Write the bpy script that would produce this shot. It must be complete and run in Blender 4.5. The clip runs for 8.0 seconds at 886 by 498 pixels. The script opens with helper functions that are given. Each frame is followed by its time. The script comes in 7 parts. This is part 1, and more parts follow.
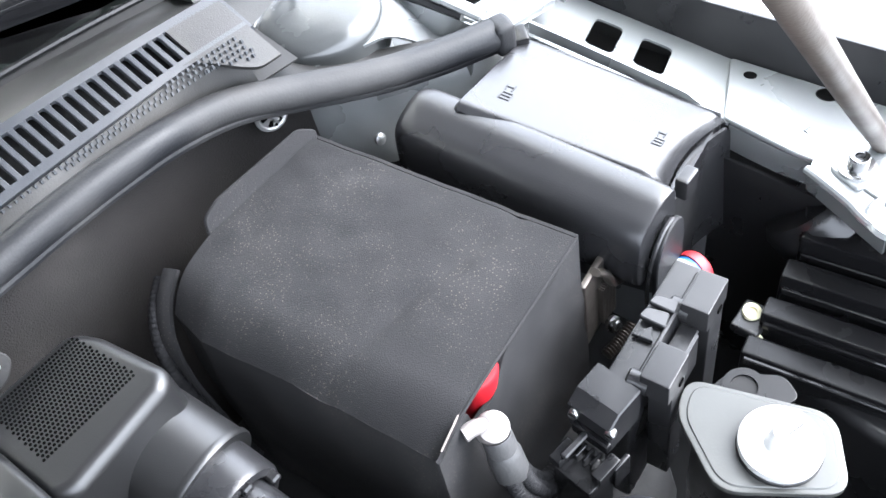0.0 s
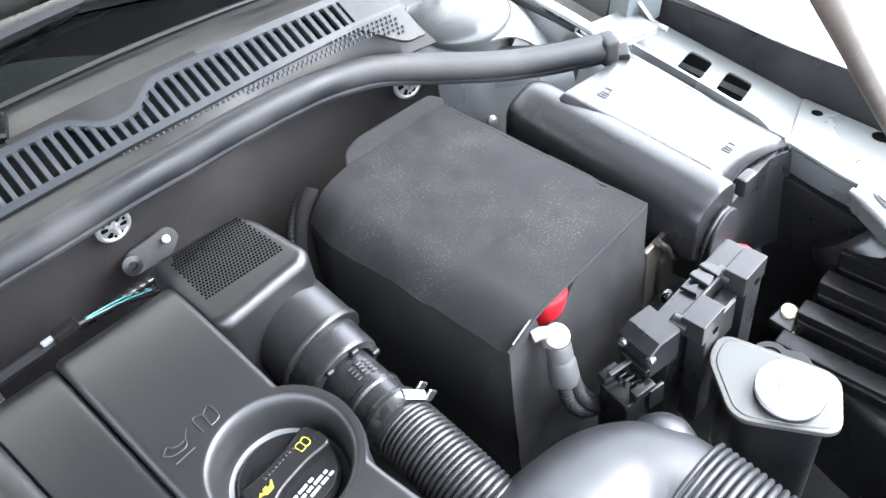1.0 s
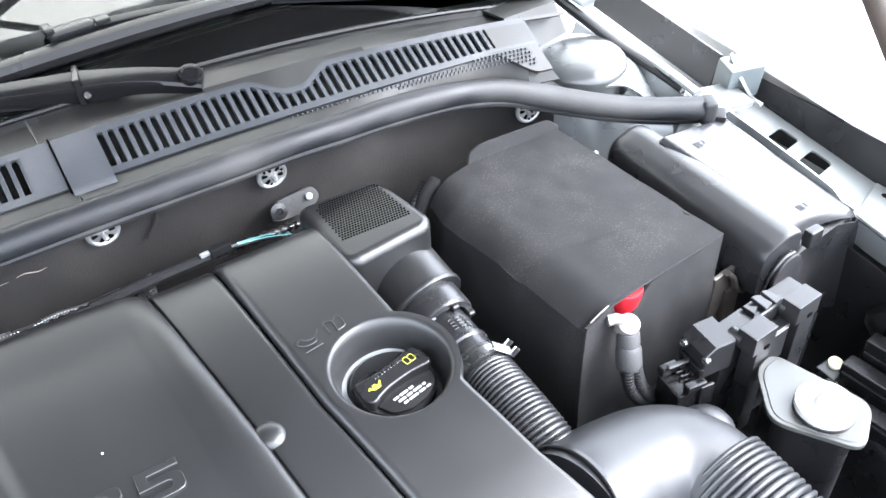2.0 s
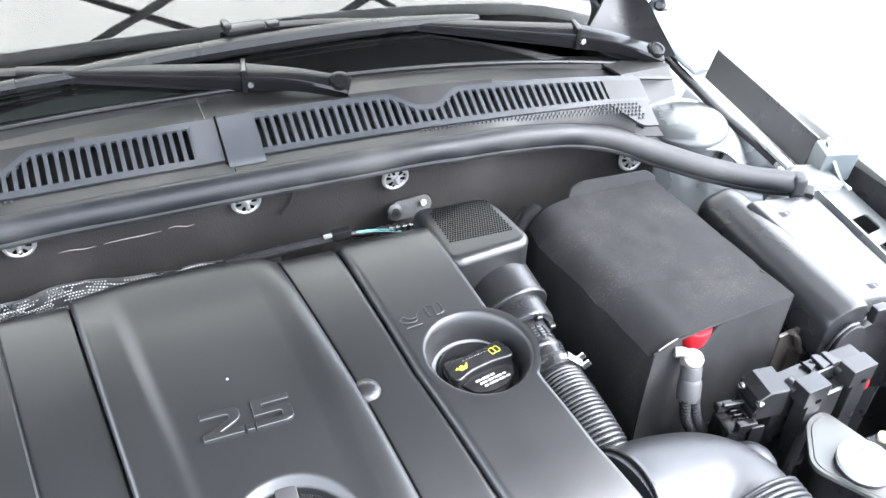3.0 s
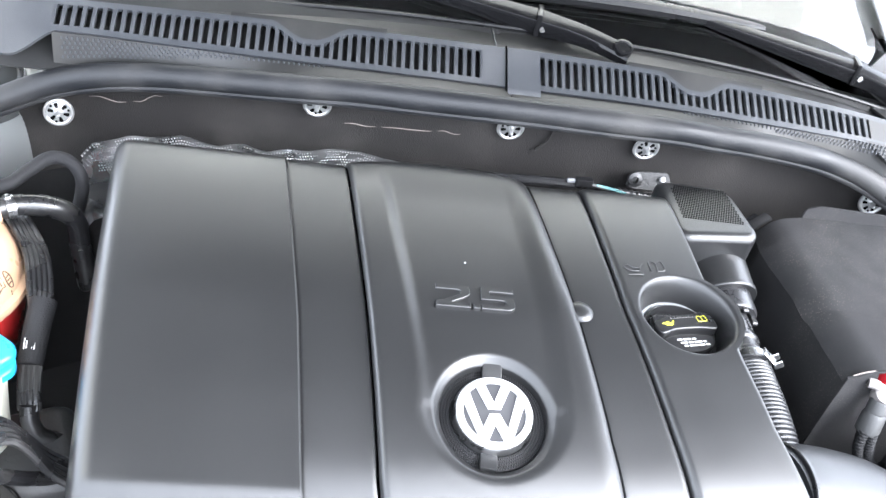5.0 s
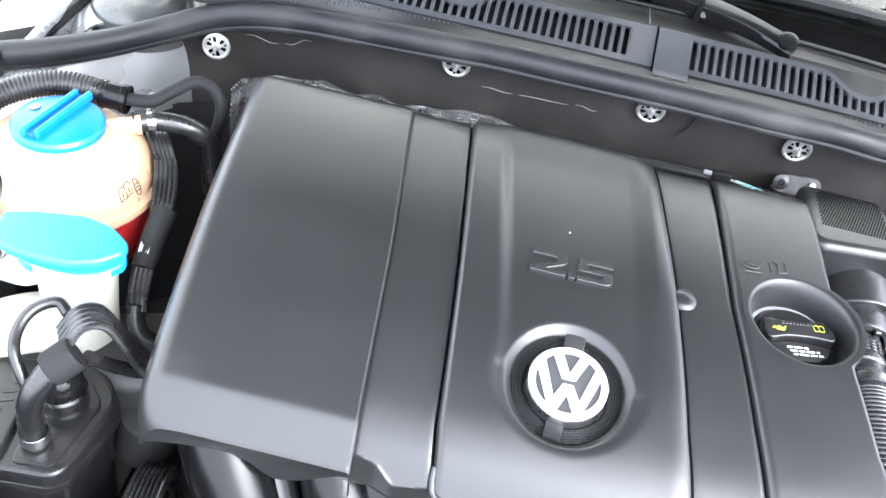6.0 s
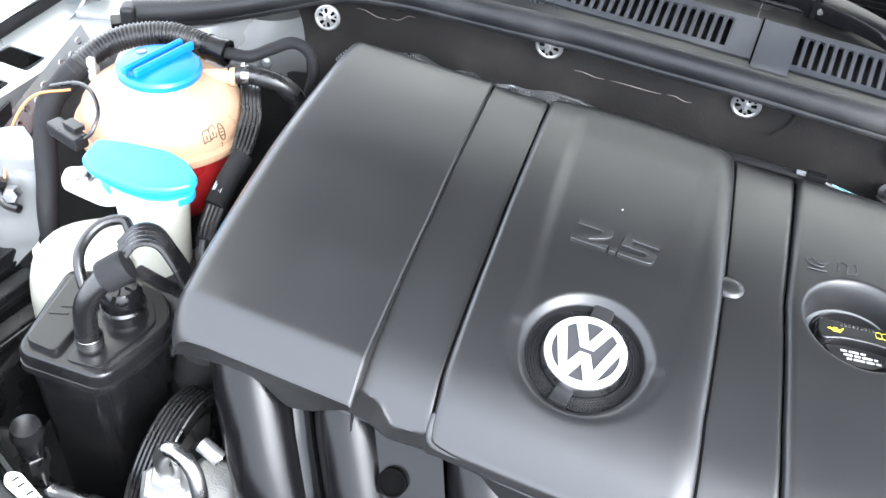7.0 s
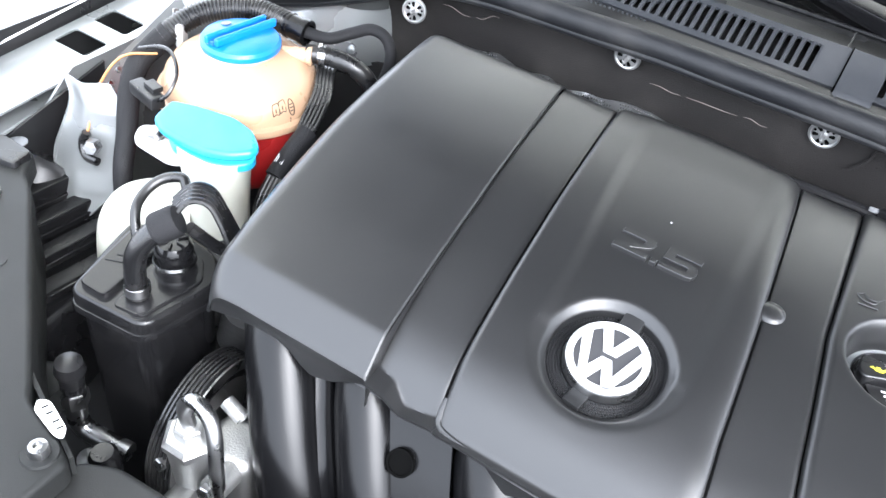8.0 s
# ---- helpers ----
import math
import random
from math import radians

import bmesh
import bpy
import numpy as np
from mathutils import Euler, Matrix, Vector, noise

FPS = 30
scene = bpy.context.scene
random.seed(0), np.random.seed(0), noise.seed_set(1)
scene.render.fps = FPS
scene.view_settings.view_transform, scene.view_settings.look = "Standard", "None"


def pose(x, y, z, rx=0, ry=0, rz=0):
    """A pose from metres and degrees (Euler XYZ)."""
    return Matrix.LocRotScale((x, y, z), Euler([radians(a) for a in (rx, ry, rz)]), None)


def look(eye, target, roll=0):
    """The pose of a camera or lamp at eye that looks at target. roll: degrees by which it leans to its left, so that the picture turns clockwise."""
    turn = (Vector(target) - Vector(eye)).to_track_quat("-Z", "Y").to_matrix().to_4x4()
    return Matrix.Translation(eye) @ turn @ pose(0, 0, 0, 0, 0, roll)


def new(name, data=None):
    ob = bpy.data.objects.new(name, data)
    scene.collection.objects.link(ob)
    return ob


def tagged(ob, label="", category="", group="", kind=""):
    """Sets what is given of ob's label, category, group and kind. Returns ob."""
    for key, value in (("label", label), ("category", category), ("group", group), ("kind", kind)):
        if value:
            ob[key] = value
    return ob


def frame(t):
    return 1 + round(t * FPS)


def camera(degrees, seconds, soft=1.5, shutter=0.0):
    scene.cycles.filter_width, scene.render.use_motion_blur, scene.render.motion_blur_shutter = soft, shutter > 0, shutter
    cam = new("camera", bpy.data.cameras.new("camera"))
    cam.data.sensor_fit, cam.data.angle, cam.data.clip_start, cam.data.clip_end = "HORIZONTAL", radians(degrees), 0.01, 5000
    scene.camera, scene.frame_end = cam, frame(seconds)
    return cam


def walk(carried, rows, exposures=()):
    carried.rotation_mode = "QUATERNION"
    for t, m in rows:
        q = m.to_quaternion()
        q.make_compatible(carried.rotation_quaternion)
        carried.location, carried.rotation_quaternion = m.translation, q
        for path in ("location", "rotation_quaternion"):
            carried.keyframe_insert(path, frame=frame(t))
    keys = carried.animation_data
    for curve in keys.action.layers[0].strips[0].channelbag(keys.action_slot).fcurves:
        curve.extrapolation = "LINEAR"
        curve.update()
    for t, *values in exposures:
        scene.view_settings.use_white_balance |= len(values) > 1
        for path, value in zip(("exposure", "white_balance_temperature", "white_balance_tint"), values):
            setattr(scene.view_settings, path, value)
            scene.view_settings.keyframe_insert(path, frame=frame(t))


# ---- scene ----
cam = camera(52.0, 8.0)
PATH = [
    (0, (0.197, -0.536, 1.456), (1.029, 0.421, -0.09), -14.5),
    (0.5, (0.131, -0.586, 1.482), (0.946, 0.458, -0.017), -12.1),
    (1, (0.063, -0.638, 1.508), (0.87, 0.484, 0.062), -9.4),
    (1.5, (0.0, -0.695, 1.531), (0.798, 0.506, 0.145), -5.8),
    (1.7, (-0.031, -0.713, 1.532), (0.779, 0.521, 0.183), -3.8),
    (2.8, (-0.119, -0.81, 1.566), (0.568, 0.6, 0.324), 1.9),
    (3, (-0.137, -0.824, 1.573), (0.531, 0.607, 0.346), 3.2),
    (3.5, (-0.169, -0.864, 1.579), (0.428, 0.632, 0.394), 6.1),
    (4, (-0.193, -0.887, 1.576), (0.317, 0.658, 0.412), 8.8),
    (4.5, (-0.218, -0.901, 1.566), (0.2, 0.637, 0.358), 11.6),
    (5, (-0.235, -0.915, 1.559), (0.089, 0.603, 0.297), 13.0),
    (5.2, (-0.233, -0.92, 1.553), (0.05, 0.59, 0.273), 13.5),
    (6.3, (-0.112, -0.937, 1.521), (-0.311, 0.55, 0.199), 10.5),
    (6.5, (-0.082, -0.941, 1.514), (-0.358, 0.535, 0.193), 9.6),
    (7, (-0.02, -0.94, 1.504), (-0.474, 0.493, 0.185), 7.9),
    (7.5, (0.015, -0.936, 1.5), (-0.57, 0.452, 0.184), 8.5),
    (8, (0.039, -0.931, 1.492), (-0.626, 0.423, 0.179), 9.0),
]
walk(cam, [(t, look(eye, target, roll)) for t, eye, target, roll in PATH],
     exposures=[(0, 3.49, 5850, 10), (1.0, 3.66, 5850, 10), (2.4, 3.69, 5850, 10), (3.4, 3.69, 5850, 10), (5.1, 3.64, 5850, 10), (6.4, 3.35, 5850, 10), (8, 3.10, 5850, 10)])

# ---- world and light ----
world = bpy.data.worlds.new("world")
scene.world = world
world.use_nodes = True
wn = world.node_tree
sky = wn.nodes.new("ShaderNodeTexSky")
sky.sky_type = 'NISHITA'
sky.sun_disc = False
sky.sun_elevation = radians(42)
sky.sun_rotation = radians(121)
sky.air_density, sky.dust_density, sky.ozone_density = 0.7, 8.0, 1.0
haze = wn.nodes.new("ShaderNodeHueSaturation")
haze.inputs["Saturation"].default_value = 0.45
wn.links.new(sky.outputs[0], haze.inputs["Color"])
# a thin even cloud veil over the blue
cloud = wn.nodes.new("ShaderNodeMix")
cloud.data_type = 'RGBA'
cloud.inputs["Factor"].default_value = 0.6
cloud.inputs["B"].default_value = (8.0, 8.1, 8.3, 1)
wn.links.new(haze.outputs[0], cloud.inputs["A"])
wn.links.new(cloud.outputs["Result"], wn.nodes["Background"].inputs[0])
wn.nodes["Background"].inputs[1].default_value = 0.15
sun = new("sun", bpy.data.lights.new("sun", 'SUN'))
sun.data.energy, sun.data.angle, sun.data.color = 0.7, radians(50), (1.0, 0.98, 0.96)
sun.matrix_world = look((6.4, -3.9, 6.7), (0, 0, 0))


# ---- materials ----
def material(name, color, rough=0.5, metal=0.0, vary=0.15, vary_scale=6.0, bump=0.0, bump_scale=400.0, rough_vary=0.1, coat=0.0, specks=None, spec=0.5, dust=0.0):
    """A principled surface with stains at a large scale, grain at a small one and, if asked, pale specks or dust."""
    m = bpy.data.materials.new(name)
    m.use_nodes = True
    nt = m.node_tree
    n, link = nt.nodes, nt.links.new
    b = n["Principled BSDF"]
    co = n.new("ShaderNodeTexCoord")
    big = n.new("ShaderNodeTexNoise")
    big.inputs["Scale"].default_value, big.inputs["Detail"].default_value = vary_scale, 5
    link(co.outputs["Object"], big.inputs["Vector"])
    fine = n.new("ShaderNodeTexNoise")
    fine.inputs["Scale"].default_value, fine.inputs["Detail"].default_value = bump_scale, 3
    link(co.outputs["Object"], fine.inputs["Vector"])
    mix = n.new("ShaderNodeMix")
    mix.data_type = 'RGBA'
    lo, hi = [c * (1 - vary) for c in color], [min(1, c * (1 + vary)) for c in color]
    mix.inputs["A"].default_value, mix.inputs["B"].default_value = (*lo, 1), (*hi, 1)
    link(big.outputs["Fac"], mix.inputs["Factor"])
    out = mix.outputs["Result"]
    if dust:
        d = n.new("ShaderNodeMix")
        d.data_type = 'RGBA'
        d.inputs["B"].default_value = (0.35, 0.33, 0.3, 1)
        r = n.new("ShaderNodeMapRange")
        r.interpolation_type = 'SMOOTHERSTEP'
        r.inputs["From Min"].default_value, r.inputs["From Max"].default_value = 0.38, 0.85
        r.inputs["To Max"].default_value = dust
        link(big.outputs["Fac"], r.inputs["Value"])
        link(r.outputs["Result"], d.inputs["Factor"])
        link(out, d.inputs["A"])
        out = d.outputs["Result"]
    if specks:
        v = n.new("ShaderNodeTexVoronoi")
        v.inputs["Scale"].default_value = specks[0]
        link(co.outputs["Object"], v.inputs["Vector"])
        near = n.new("ShaderNodeMapRange")
        near.inputs["From Min"].default_value, near.inputs["From Max"].default_value = 0.08, 0.26
        near.inputs["To Min"].default_value, near.inputs["To Max"].default_value = 1, 0
        link(v.outputs["Distance"], near.inputs["Value"])
        some = n.new("ShaderNodeTexNoise")
        some.inputs["Scale"].default_value = 14
        link(co.outputs["Object"], some.inputs["Vector"])
        cut = n.new("ShaderNodeMapRange")
        cut.inputs["From Min"].default_value, cut.inputs["From Max"].default_value = specks[2], specks[2] + 0.2
        link(some.outputs["Fac"], cut.inputs["Value"])
        mul = n.new("ShaderNodeMath")
        mul.operation = 'MULTIPLY'
        link(near.outputs["Result"], mul.inputs[0])
        link(cut.outputs["Result"], mul.inputs[1])
        s = n.new("ShaderNodeMix")
        s.data_type = 'RGBA'
        s.inputs["B"].default_value = (*specks[1], 1)
        link(mul.outputs[0], s.inputs["Factor"])
        link(out, s.inputs["A"])
        out = s.outputs["Result"]
    link(out, b.inputs["Base Color"])
    b.inputs["Metallic"].default_value = metal
    b.inputs["Specular IOR Level"].default_value = spec
    b.inputs["Coat Weight"].default_value = coat
    b.inputs["Coat Roughness"].default_value = 0.08
    rr = n.new("ShaderNodeMapRange")
    rr.interpolation_type = 'SMOOTHSTEP'
    rr.inputs["From Min"].default_value, rr.inputs["From Max"].default_value = 0.3, 0.7
    rr.inputs["To Min"].default_value, rr.inputs["To Max"].default_value = max(0.02, rough - rough_vary), min(1, rough + rough_vary)
    link(big.outputs["Fac"], rr.inputs["Value"])
    link(rr.outputs["Result"], b.inputs["Roughness"])
    if bump:
        bp = n.new("ShaderNodeBump")
        bp.inputs["Strength"].default_value, bp.inputs["Distance"].default_value = bump, 0.001
        link(fine.outputs["Fac"], bp.inputs["Height"])
        link(bp.outputs["Normal"], b.inputs["Normal"])
    return m


COVER = material("cover_plastic", (0.0108, 0.0109, 0.0112), 0.33, vary=0.12, vary_scale=9, bump=0.14, bump_scale=1500, rough_vary=0.04, specks=(190, (0.2, 0.2, 0.19), 0.95))
BLACK = material("black_plastic", (0.0085, 0.0085, 0.0092), 0.33, vary=0.3, vary_scale=14, bump=0.05, bump_scale=900, dust=0.02, spec=0.42)
GLOSSY = material("glossy_black_plastic", (0.006, 0.006, 0.0065), 0.17, vary=0.3, vary_scale=18, bump=0.08, bump_scale=300, dust=0.015, spec=0.3)
DUCT = material("matt_duct_plastic", (0.015, 0.0156, 0.0172), 0.40, vary=0.12, vary_scale=8, bump=0.2, bump_scale=1200, rough_vary=0.04, spec=0.4)
TRIM = material("pillar_trim_plastic", (0.007, 0.007, 0.0075), 0.32, vary=0.2, vary_scale=9, bump=0.1, bump_scale=900, spec=0.2)
RUNNER = material("shiny_runner_plastic", (0.003, 0.003, 0.0033), 0.24, vary=0.2, vary_scale=20, bump=0.05, bump_scale=500, rough_vary=0.02, spec=0.22)
SATIN = material("satin_black_plastic", (0.014, 0.014, 0.015), 0.27, vary=0.15, vary_scale=10, bump=0.2, bump_scale=1300, rough_vary=0.04)
GREYPL = material("grey_black_plastic", (0.0085, 0.009, 0.0088), 0.5, vary=0.15, vary_scale=9, bump=0.3, bump_scale=1100, dust=0.02, spec=0.2)
WIPER = material("satin_wiper_paint", (0.006, 0.006, 0.0065), 0.2, vary=0.2, vary_scale=18, bump=0.05, bump_scale=500, rough_vary=0.04, spec=0.2)
COWL = material("weathered_cowl_plastic", (0.026, 0.028, 0.032), 0.5, vary=0.18, vary_scale=8, bump=0.3, bump_scale=1000, dust=0.05, spec=0.35)
COWLDARK = material("dark_and_shaded_cowl_plastic", (0.012, 0.012, 0.0117), 0.5, vary=0.25, vary_scale=9, bump=0.25, bump_scale=900, dust=0.08, spec=0.35)
CAPGREY = material("smooth_grey_cap", (0.038, 0.040, 0.040), 0.24, vary=0.12, vary_scale=12, bump=0.1, bump_scale=600)
RUBBER = material("rubber", (0.009, 0.0096, 0.0110), 0.5, vary=0.25, vary_scale=11, bump=0.3, bump_scale=500, dust=0.06, spec=0.25)
HOSE = material("black_hose_rubber", (0.0065, 0.0065, 0.007), 0.29, vary=0.3, vary_scale=25, bump=0.15, bump_scale=600, dust=0.06)
FELT = material("black_felt", (0.0160, 0.0158, 0.0164), 0.95, vary=0.45, vary_scale=14, bump=0.55, bump_scale=1200, specks=(400, (0.078, 0.069, 0.058), 0.43), spec=0.15, dust=0.02)
FELTWALL = material("brown_black_felt", (0.0140, 0.0130, 0.0125), 0.92, vary=0.35, vary_scale=7, bump=0.8, bump_scale=700, spec=0.15, dust=0.05)
FELTEDGE = material("pale_cut_felt_edge", (0.18, 0.155, 0.14), 0.95, vary=0.2, bump=0.6)
PAINT = material("silver_body_paint", (0.20, 0.209, 0.211), 0.32, metal=0.5, vary=0.1, vary_scale=7, bump=0.05, bump_scale=900, coat=0.4, dust=0.1)
WHITEPAINT = material("pale_fender_paint", (0.78, 0.78, 0.77), 0.25, vary=0.04, vary_scale=4, coat=0.6)
ALU = material("cast_aluminium", (0.38, 0.38, 0.372), 0.40, metal=0.9, vary=0.2, vary_scale=30, bump=0.5, bump_scale=500)
STEEL = material("zinc_steel", (0.30, 0.30, 0.30), 0.3, metal=1.0, vary=0.2, vary_scale=40, bump=0.2, bump_scale=300)
PRESSED = material("pale_pressed_disc", (0.34, 0.34, 0.335), 0.38, metal=0.75, vary=0.12, vary_scale=40, bump=0.2)
FOIL = material("dimpled_foil", (0.5, 0.5, 0.5), 0.28, metal=1.0, vary=0.4, vary_scale=30, bump=0.3, bump_scale=200)
FOILDARK = material("dull_foil", (0.24, 0.24, 0.24), 0.32, metal=0.9, vary=0.35, vary_scale=25, bump=0.5, bump_scale=160)
COLLAR = material("pale_grey_collar", (0.2, 0.205, 0.21), 0.4, vary=0.1, vary_scale=20)
PLATE = material("greyed_plastic_plate", (0.040, 0.041, 0.038), 0.38, vary=0.15, vary_scale=14, bump=0.05, bump_scale=500, dust=0.1)
WHITEPL = material("white_plastic", (0.34, 0.34, 0.33), 0.35, vary=0.06, vary_scale=12, bump=0.1)
NATURAL = material("milky_natural_plastic", (0.40, 0.40, 0.345), 0.4, vary=0.08, vary_scale=12, bump=0.1)
BEIGE = material("amber_tank_plastic", (0.36, 0.235, 0.148), 0.33, vary=0.08, vary_scale=10, bump=0.1)
COOLANT = material("red_coolant_behind_plastic", (0.25, 0.012, 0.012), 0.3, vary=0.25, vary_scale=12)
BLUE = material("blue_cap_plastic", (0.006, 0.12, 0.40), 0.38, vary=0.1, vary_scale=20, bump=0.15)
# darker cap blue: shade painted into cap grooves, also the cable cap's blue ring
DARKBLUE = material("groove_shade_and_ring_blue", (0.004, 0.07, 0.26), 0.45, vary=0.1, vary_scale=20)
CYAN = material("light_blue_cap_plastic", (0.025, 0.24, 0.43), 0.35, vary=0.08, vary_scale=20, bump=0.15)
RED = material("red_cap_plastic", (0.26, 0.003, 0.008), 0.5, vary=0.15, vary_scale=30)
BOOT = material("grey_shrink_sleeve", (0.036, 0.036, 0.036), 0.5, vary=0.2, vary_scale=30, bump=0.3)
LEAD = material("tinned_clamp", (0.26, 0.24, 0.23), 0.45, metal=0.5, vary=0.15, vary_scale=50, bump=0.3)
YELLOW = material("yellow_print", (0.42, 0.39, 0.03), 0.5, vary=0.05)
PRINT = material("white_print", (0.45, 0.45, 0.45), 0.5, vary=0.05)
DARKPRINT = material("brown_print", (0.04, 0.025, 0.015), 0.5, vary=0.05)
EMWHITE = material("white_enamel", (0.36, 0.36, 0.36), 0.3, vary=0.03, coat=0.3)
EMGREY = material("grey_enamel", (0.032, 0.032, 0.034), 0.35, vary=0.05)
CREAM = material("cream_plastic_bolt", (0.72, 0.68, 0.48), 0.45, vary=0.1, vary_scale=40)
BRACKET = material("dull_brown_bracket", (0.085, 0.075, 0.066), 0.45, metal=0.6, vary=0.3, vary_scale=40, bump=0.2, bump_scale=300)
ROD = material("brown_grey_steel_rod", (0.034, 0.027, 0.022), 0.55, vary=0.3, vary_scale=20, bump=0.2, spec=0.35)
LABELW = material("white_sticker", (0.8, 0.8, 0.78), 0.4, vary=0.05)
ENGINE = material("grimy_engine_metal", (0.034, 0.034, 0.034), 0.5, metal=0.5, vary=0.4, vary_scale=18, bump=0.5, bump_scale=200)
# near-black colour stands in for the shade deep in the bay and holes
VOID = material("bay_depth_shade", (0.004, 0.004, 0.004), 0.8, vary=0.4, vary_scale=8, bump=0.4, bump_scale=90)
# black for the shade inside holes, slots and pits that have no real depth
DEEP = material("painted_hole_shade", (0.0015, 0.0015, 0.0015), 0.9, vary=0.3, vary_scale=30, spec=0.03)
TAPE = material("cloth_tape", (0.008, 0.008, 0.0088), 0.7, spec=0.2, vary=0.3, vary_scale=30, bump=0.7, bump_scale=700)
WIREA = material("teal_wire", (0.04, 0.18, 0.19), 0.4, vary=0.1)
WIREB = material("orange_brown_wire", (0.35, 0.16, 0.05), 0.4, vary=0.1)
HINGE = material("primer_grey_hinge_and_shaded_upright", (0.085, 0.098, 0.102), 0.4, metal=0.2, vary=0.15, vary_scale=15, dust=0.1)
CONCRETE = material("pale_concrete", (0.55, 0.54, 0.52), 0.85, vary=0.12, vary_scale=0.7, bump=0.5, bump_scale=40)
HOODIN = material("dark_hood_underside", (0.035, 0.036, 0.037), 0.5, vary=0.15, vary_scale=3, bump=0.2, bump_scale=200)
POLE = material("dark_canopy_pole", (0.06, 0.06, 0.06), 0.5, metal=0.3, vary=0.1)


def glass_material():
    """Clear tinted glass: a mirror by its Fresnel share, else see-through."""
    m = bpy.data.materials.new("windscreen_glass")
    m.use_nodes = True
    nt = m.node_tree
    nt.nodes.remove(nt.nodes["Principled BSDF"])
    clear = nt.nodes.new("ShaderNodeBsdfTransparent")
    clear.inputs["Color"].default_value = (0.70, 0.76, 0.72, 1)
    gloss = nt.nodes.new("ShaderNodeBsdfGlossy")
    gloss.inputs["Color"].default_value = (1, 1, 1, 1)
    gloss.inputs["Roughness"].default_value = 0.01
    share = nt.nodes.new("ShaderNodeFresnel")
    share.inputs["IOR"].default_value = 1.75
    mix = nt.nodes.new("ShaderNodeMixShader")
    nt.links.new(share.outputs[0], mix.inputs[0])
    nt.links.new(clear.outputs[0], mix.inputs[1])
    nt.links.new(gloss.outputs[0], mix.inputs[2])
    nt.links.new(mix.outputs[0], nt.nodes["Material Output"].inputs[0])
    return m


def canopy_material():
    m = bpy.data.materials.new("canopy_fabric")
    m.use_nodes = True
    nt = m.node_tree
    tr = nt.nodes.new("ShaderNodeBsdfTranslucent")
    tr.inputs["Color"].default_value = (0.80, 0.79, 0.70, 1)
    df = nt.nodes.new("ShaderNodeBsdfDiffuse")
    df.inputs["Color"].default_value = (0.70, 0.69, 0.61, 1)
    mix = nt.nodes.new("ShaderNodeMixShader")
    mix.inputs[0].default_value = 0.35
    nt.links.new(tr.outputs[0], mix.inputs[1])
    nt.links.new(df.outputs[0], mix.inputs[2])
    nt.links.new(mix.outputs[0], nt.nodes["Material Output"].inputs[0])
    return m


GLASS, CANOPY = glass_material(), canopy_material()


# ---- builders ----
BASES = {}


def thing(name, at, label, category, group="", kind=""):
    """An empty at a thing's base, which carries its parts."""
    ob = new(name)
    ob.empty_display_size = 0.02
    ob.location = at
    BASES[ob.name] = Vector(at)
    return tagged(ob, label, category, group, kind)


def part(name, bm, mat, parent=None, label="", sharp=35, kind=""):
    """One mesh object, given in world metres, under its thing or part."""
    base = BASES[parent.name] if parent else Vector((0, 0, 0))
    bmesh.ops.translate(bm, verts=bm.verts, vec=-base)
    bmesh.ops.recalc_face_normals(bm, faces=bm.faces)
    me = bpy.data.meshes.new(name)
    bm.to_mesh(me)
    bm.free()
    me.shade_smooth()
    me.set_sharp_from_angle(angle=radians(sharp))
    me.materials.append(mat)
    ob = new(name, me)
    if len(me.polygons) < 400:
        wn_mod = ob.modifiers.new("even_shading", 'WEIGHTED_NORMAL')
        wn_mod.keep_sharp = True
    if parent:
        ob.parent = parent
        BASES[ob.name] = base
    return tagged(ob, label, kind=kind)


def solo(name, bm, mat, at, label, category, group="", kind="", sharp=35):
    """A thing of one mesh, with its origin at its base."""
    bmesh.ops.translate(bm, verts=bm.verts, vec=-Vector(at))
    ob = part(name, bm, mat, None, label, sharp)
    ob.location = at
    BASES[ob.name] = Vector(at)
    return tagged(ob, category=category, group=group, kind=kind)


def join(*bms):
    out = bms[0]
    for b in bms[1:]:
        me = bpy.data.meshes.new("tmp")
        b.to_mesh(me)
        b.free()
        out.from_mesh(me)
        bpy.data.meshes.remove(me)
    return out


def aim(p0, p1):
    """A frame at p0 whose z looks to p1."""
    d = Vector(p1) - Vector(p0)
    return Matrix.Translation(p0) @ d.to_track_quat('Z', 'Y').to_matrix().to_4x4()


def box(c, size, bevel=0.002, seg=2, m=None):
    bm = bmesh.new()
    bmesh.ops.create_cube(bm, size=1)
    bmesh.ops.scale(bm, vec=size, verts=bm.verts)
    if bevel:
        bmesh.ops.bevel(bm, geom=bm.edges[:], offset=bevel, segments=seg, affect='EDGES', profile=0.5)
    bmesh.ops.transform(bm, matrix=Matrix.Translation(c) @ (m or Matrix()), verts=bm.verts)
    return bm


def turned(rz=0, rx=0, ry=0):
    return pose(0, 0, 0, rx, ry, rz)


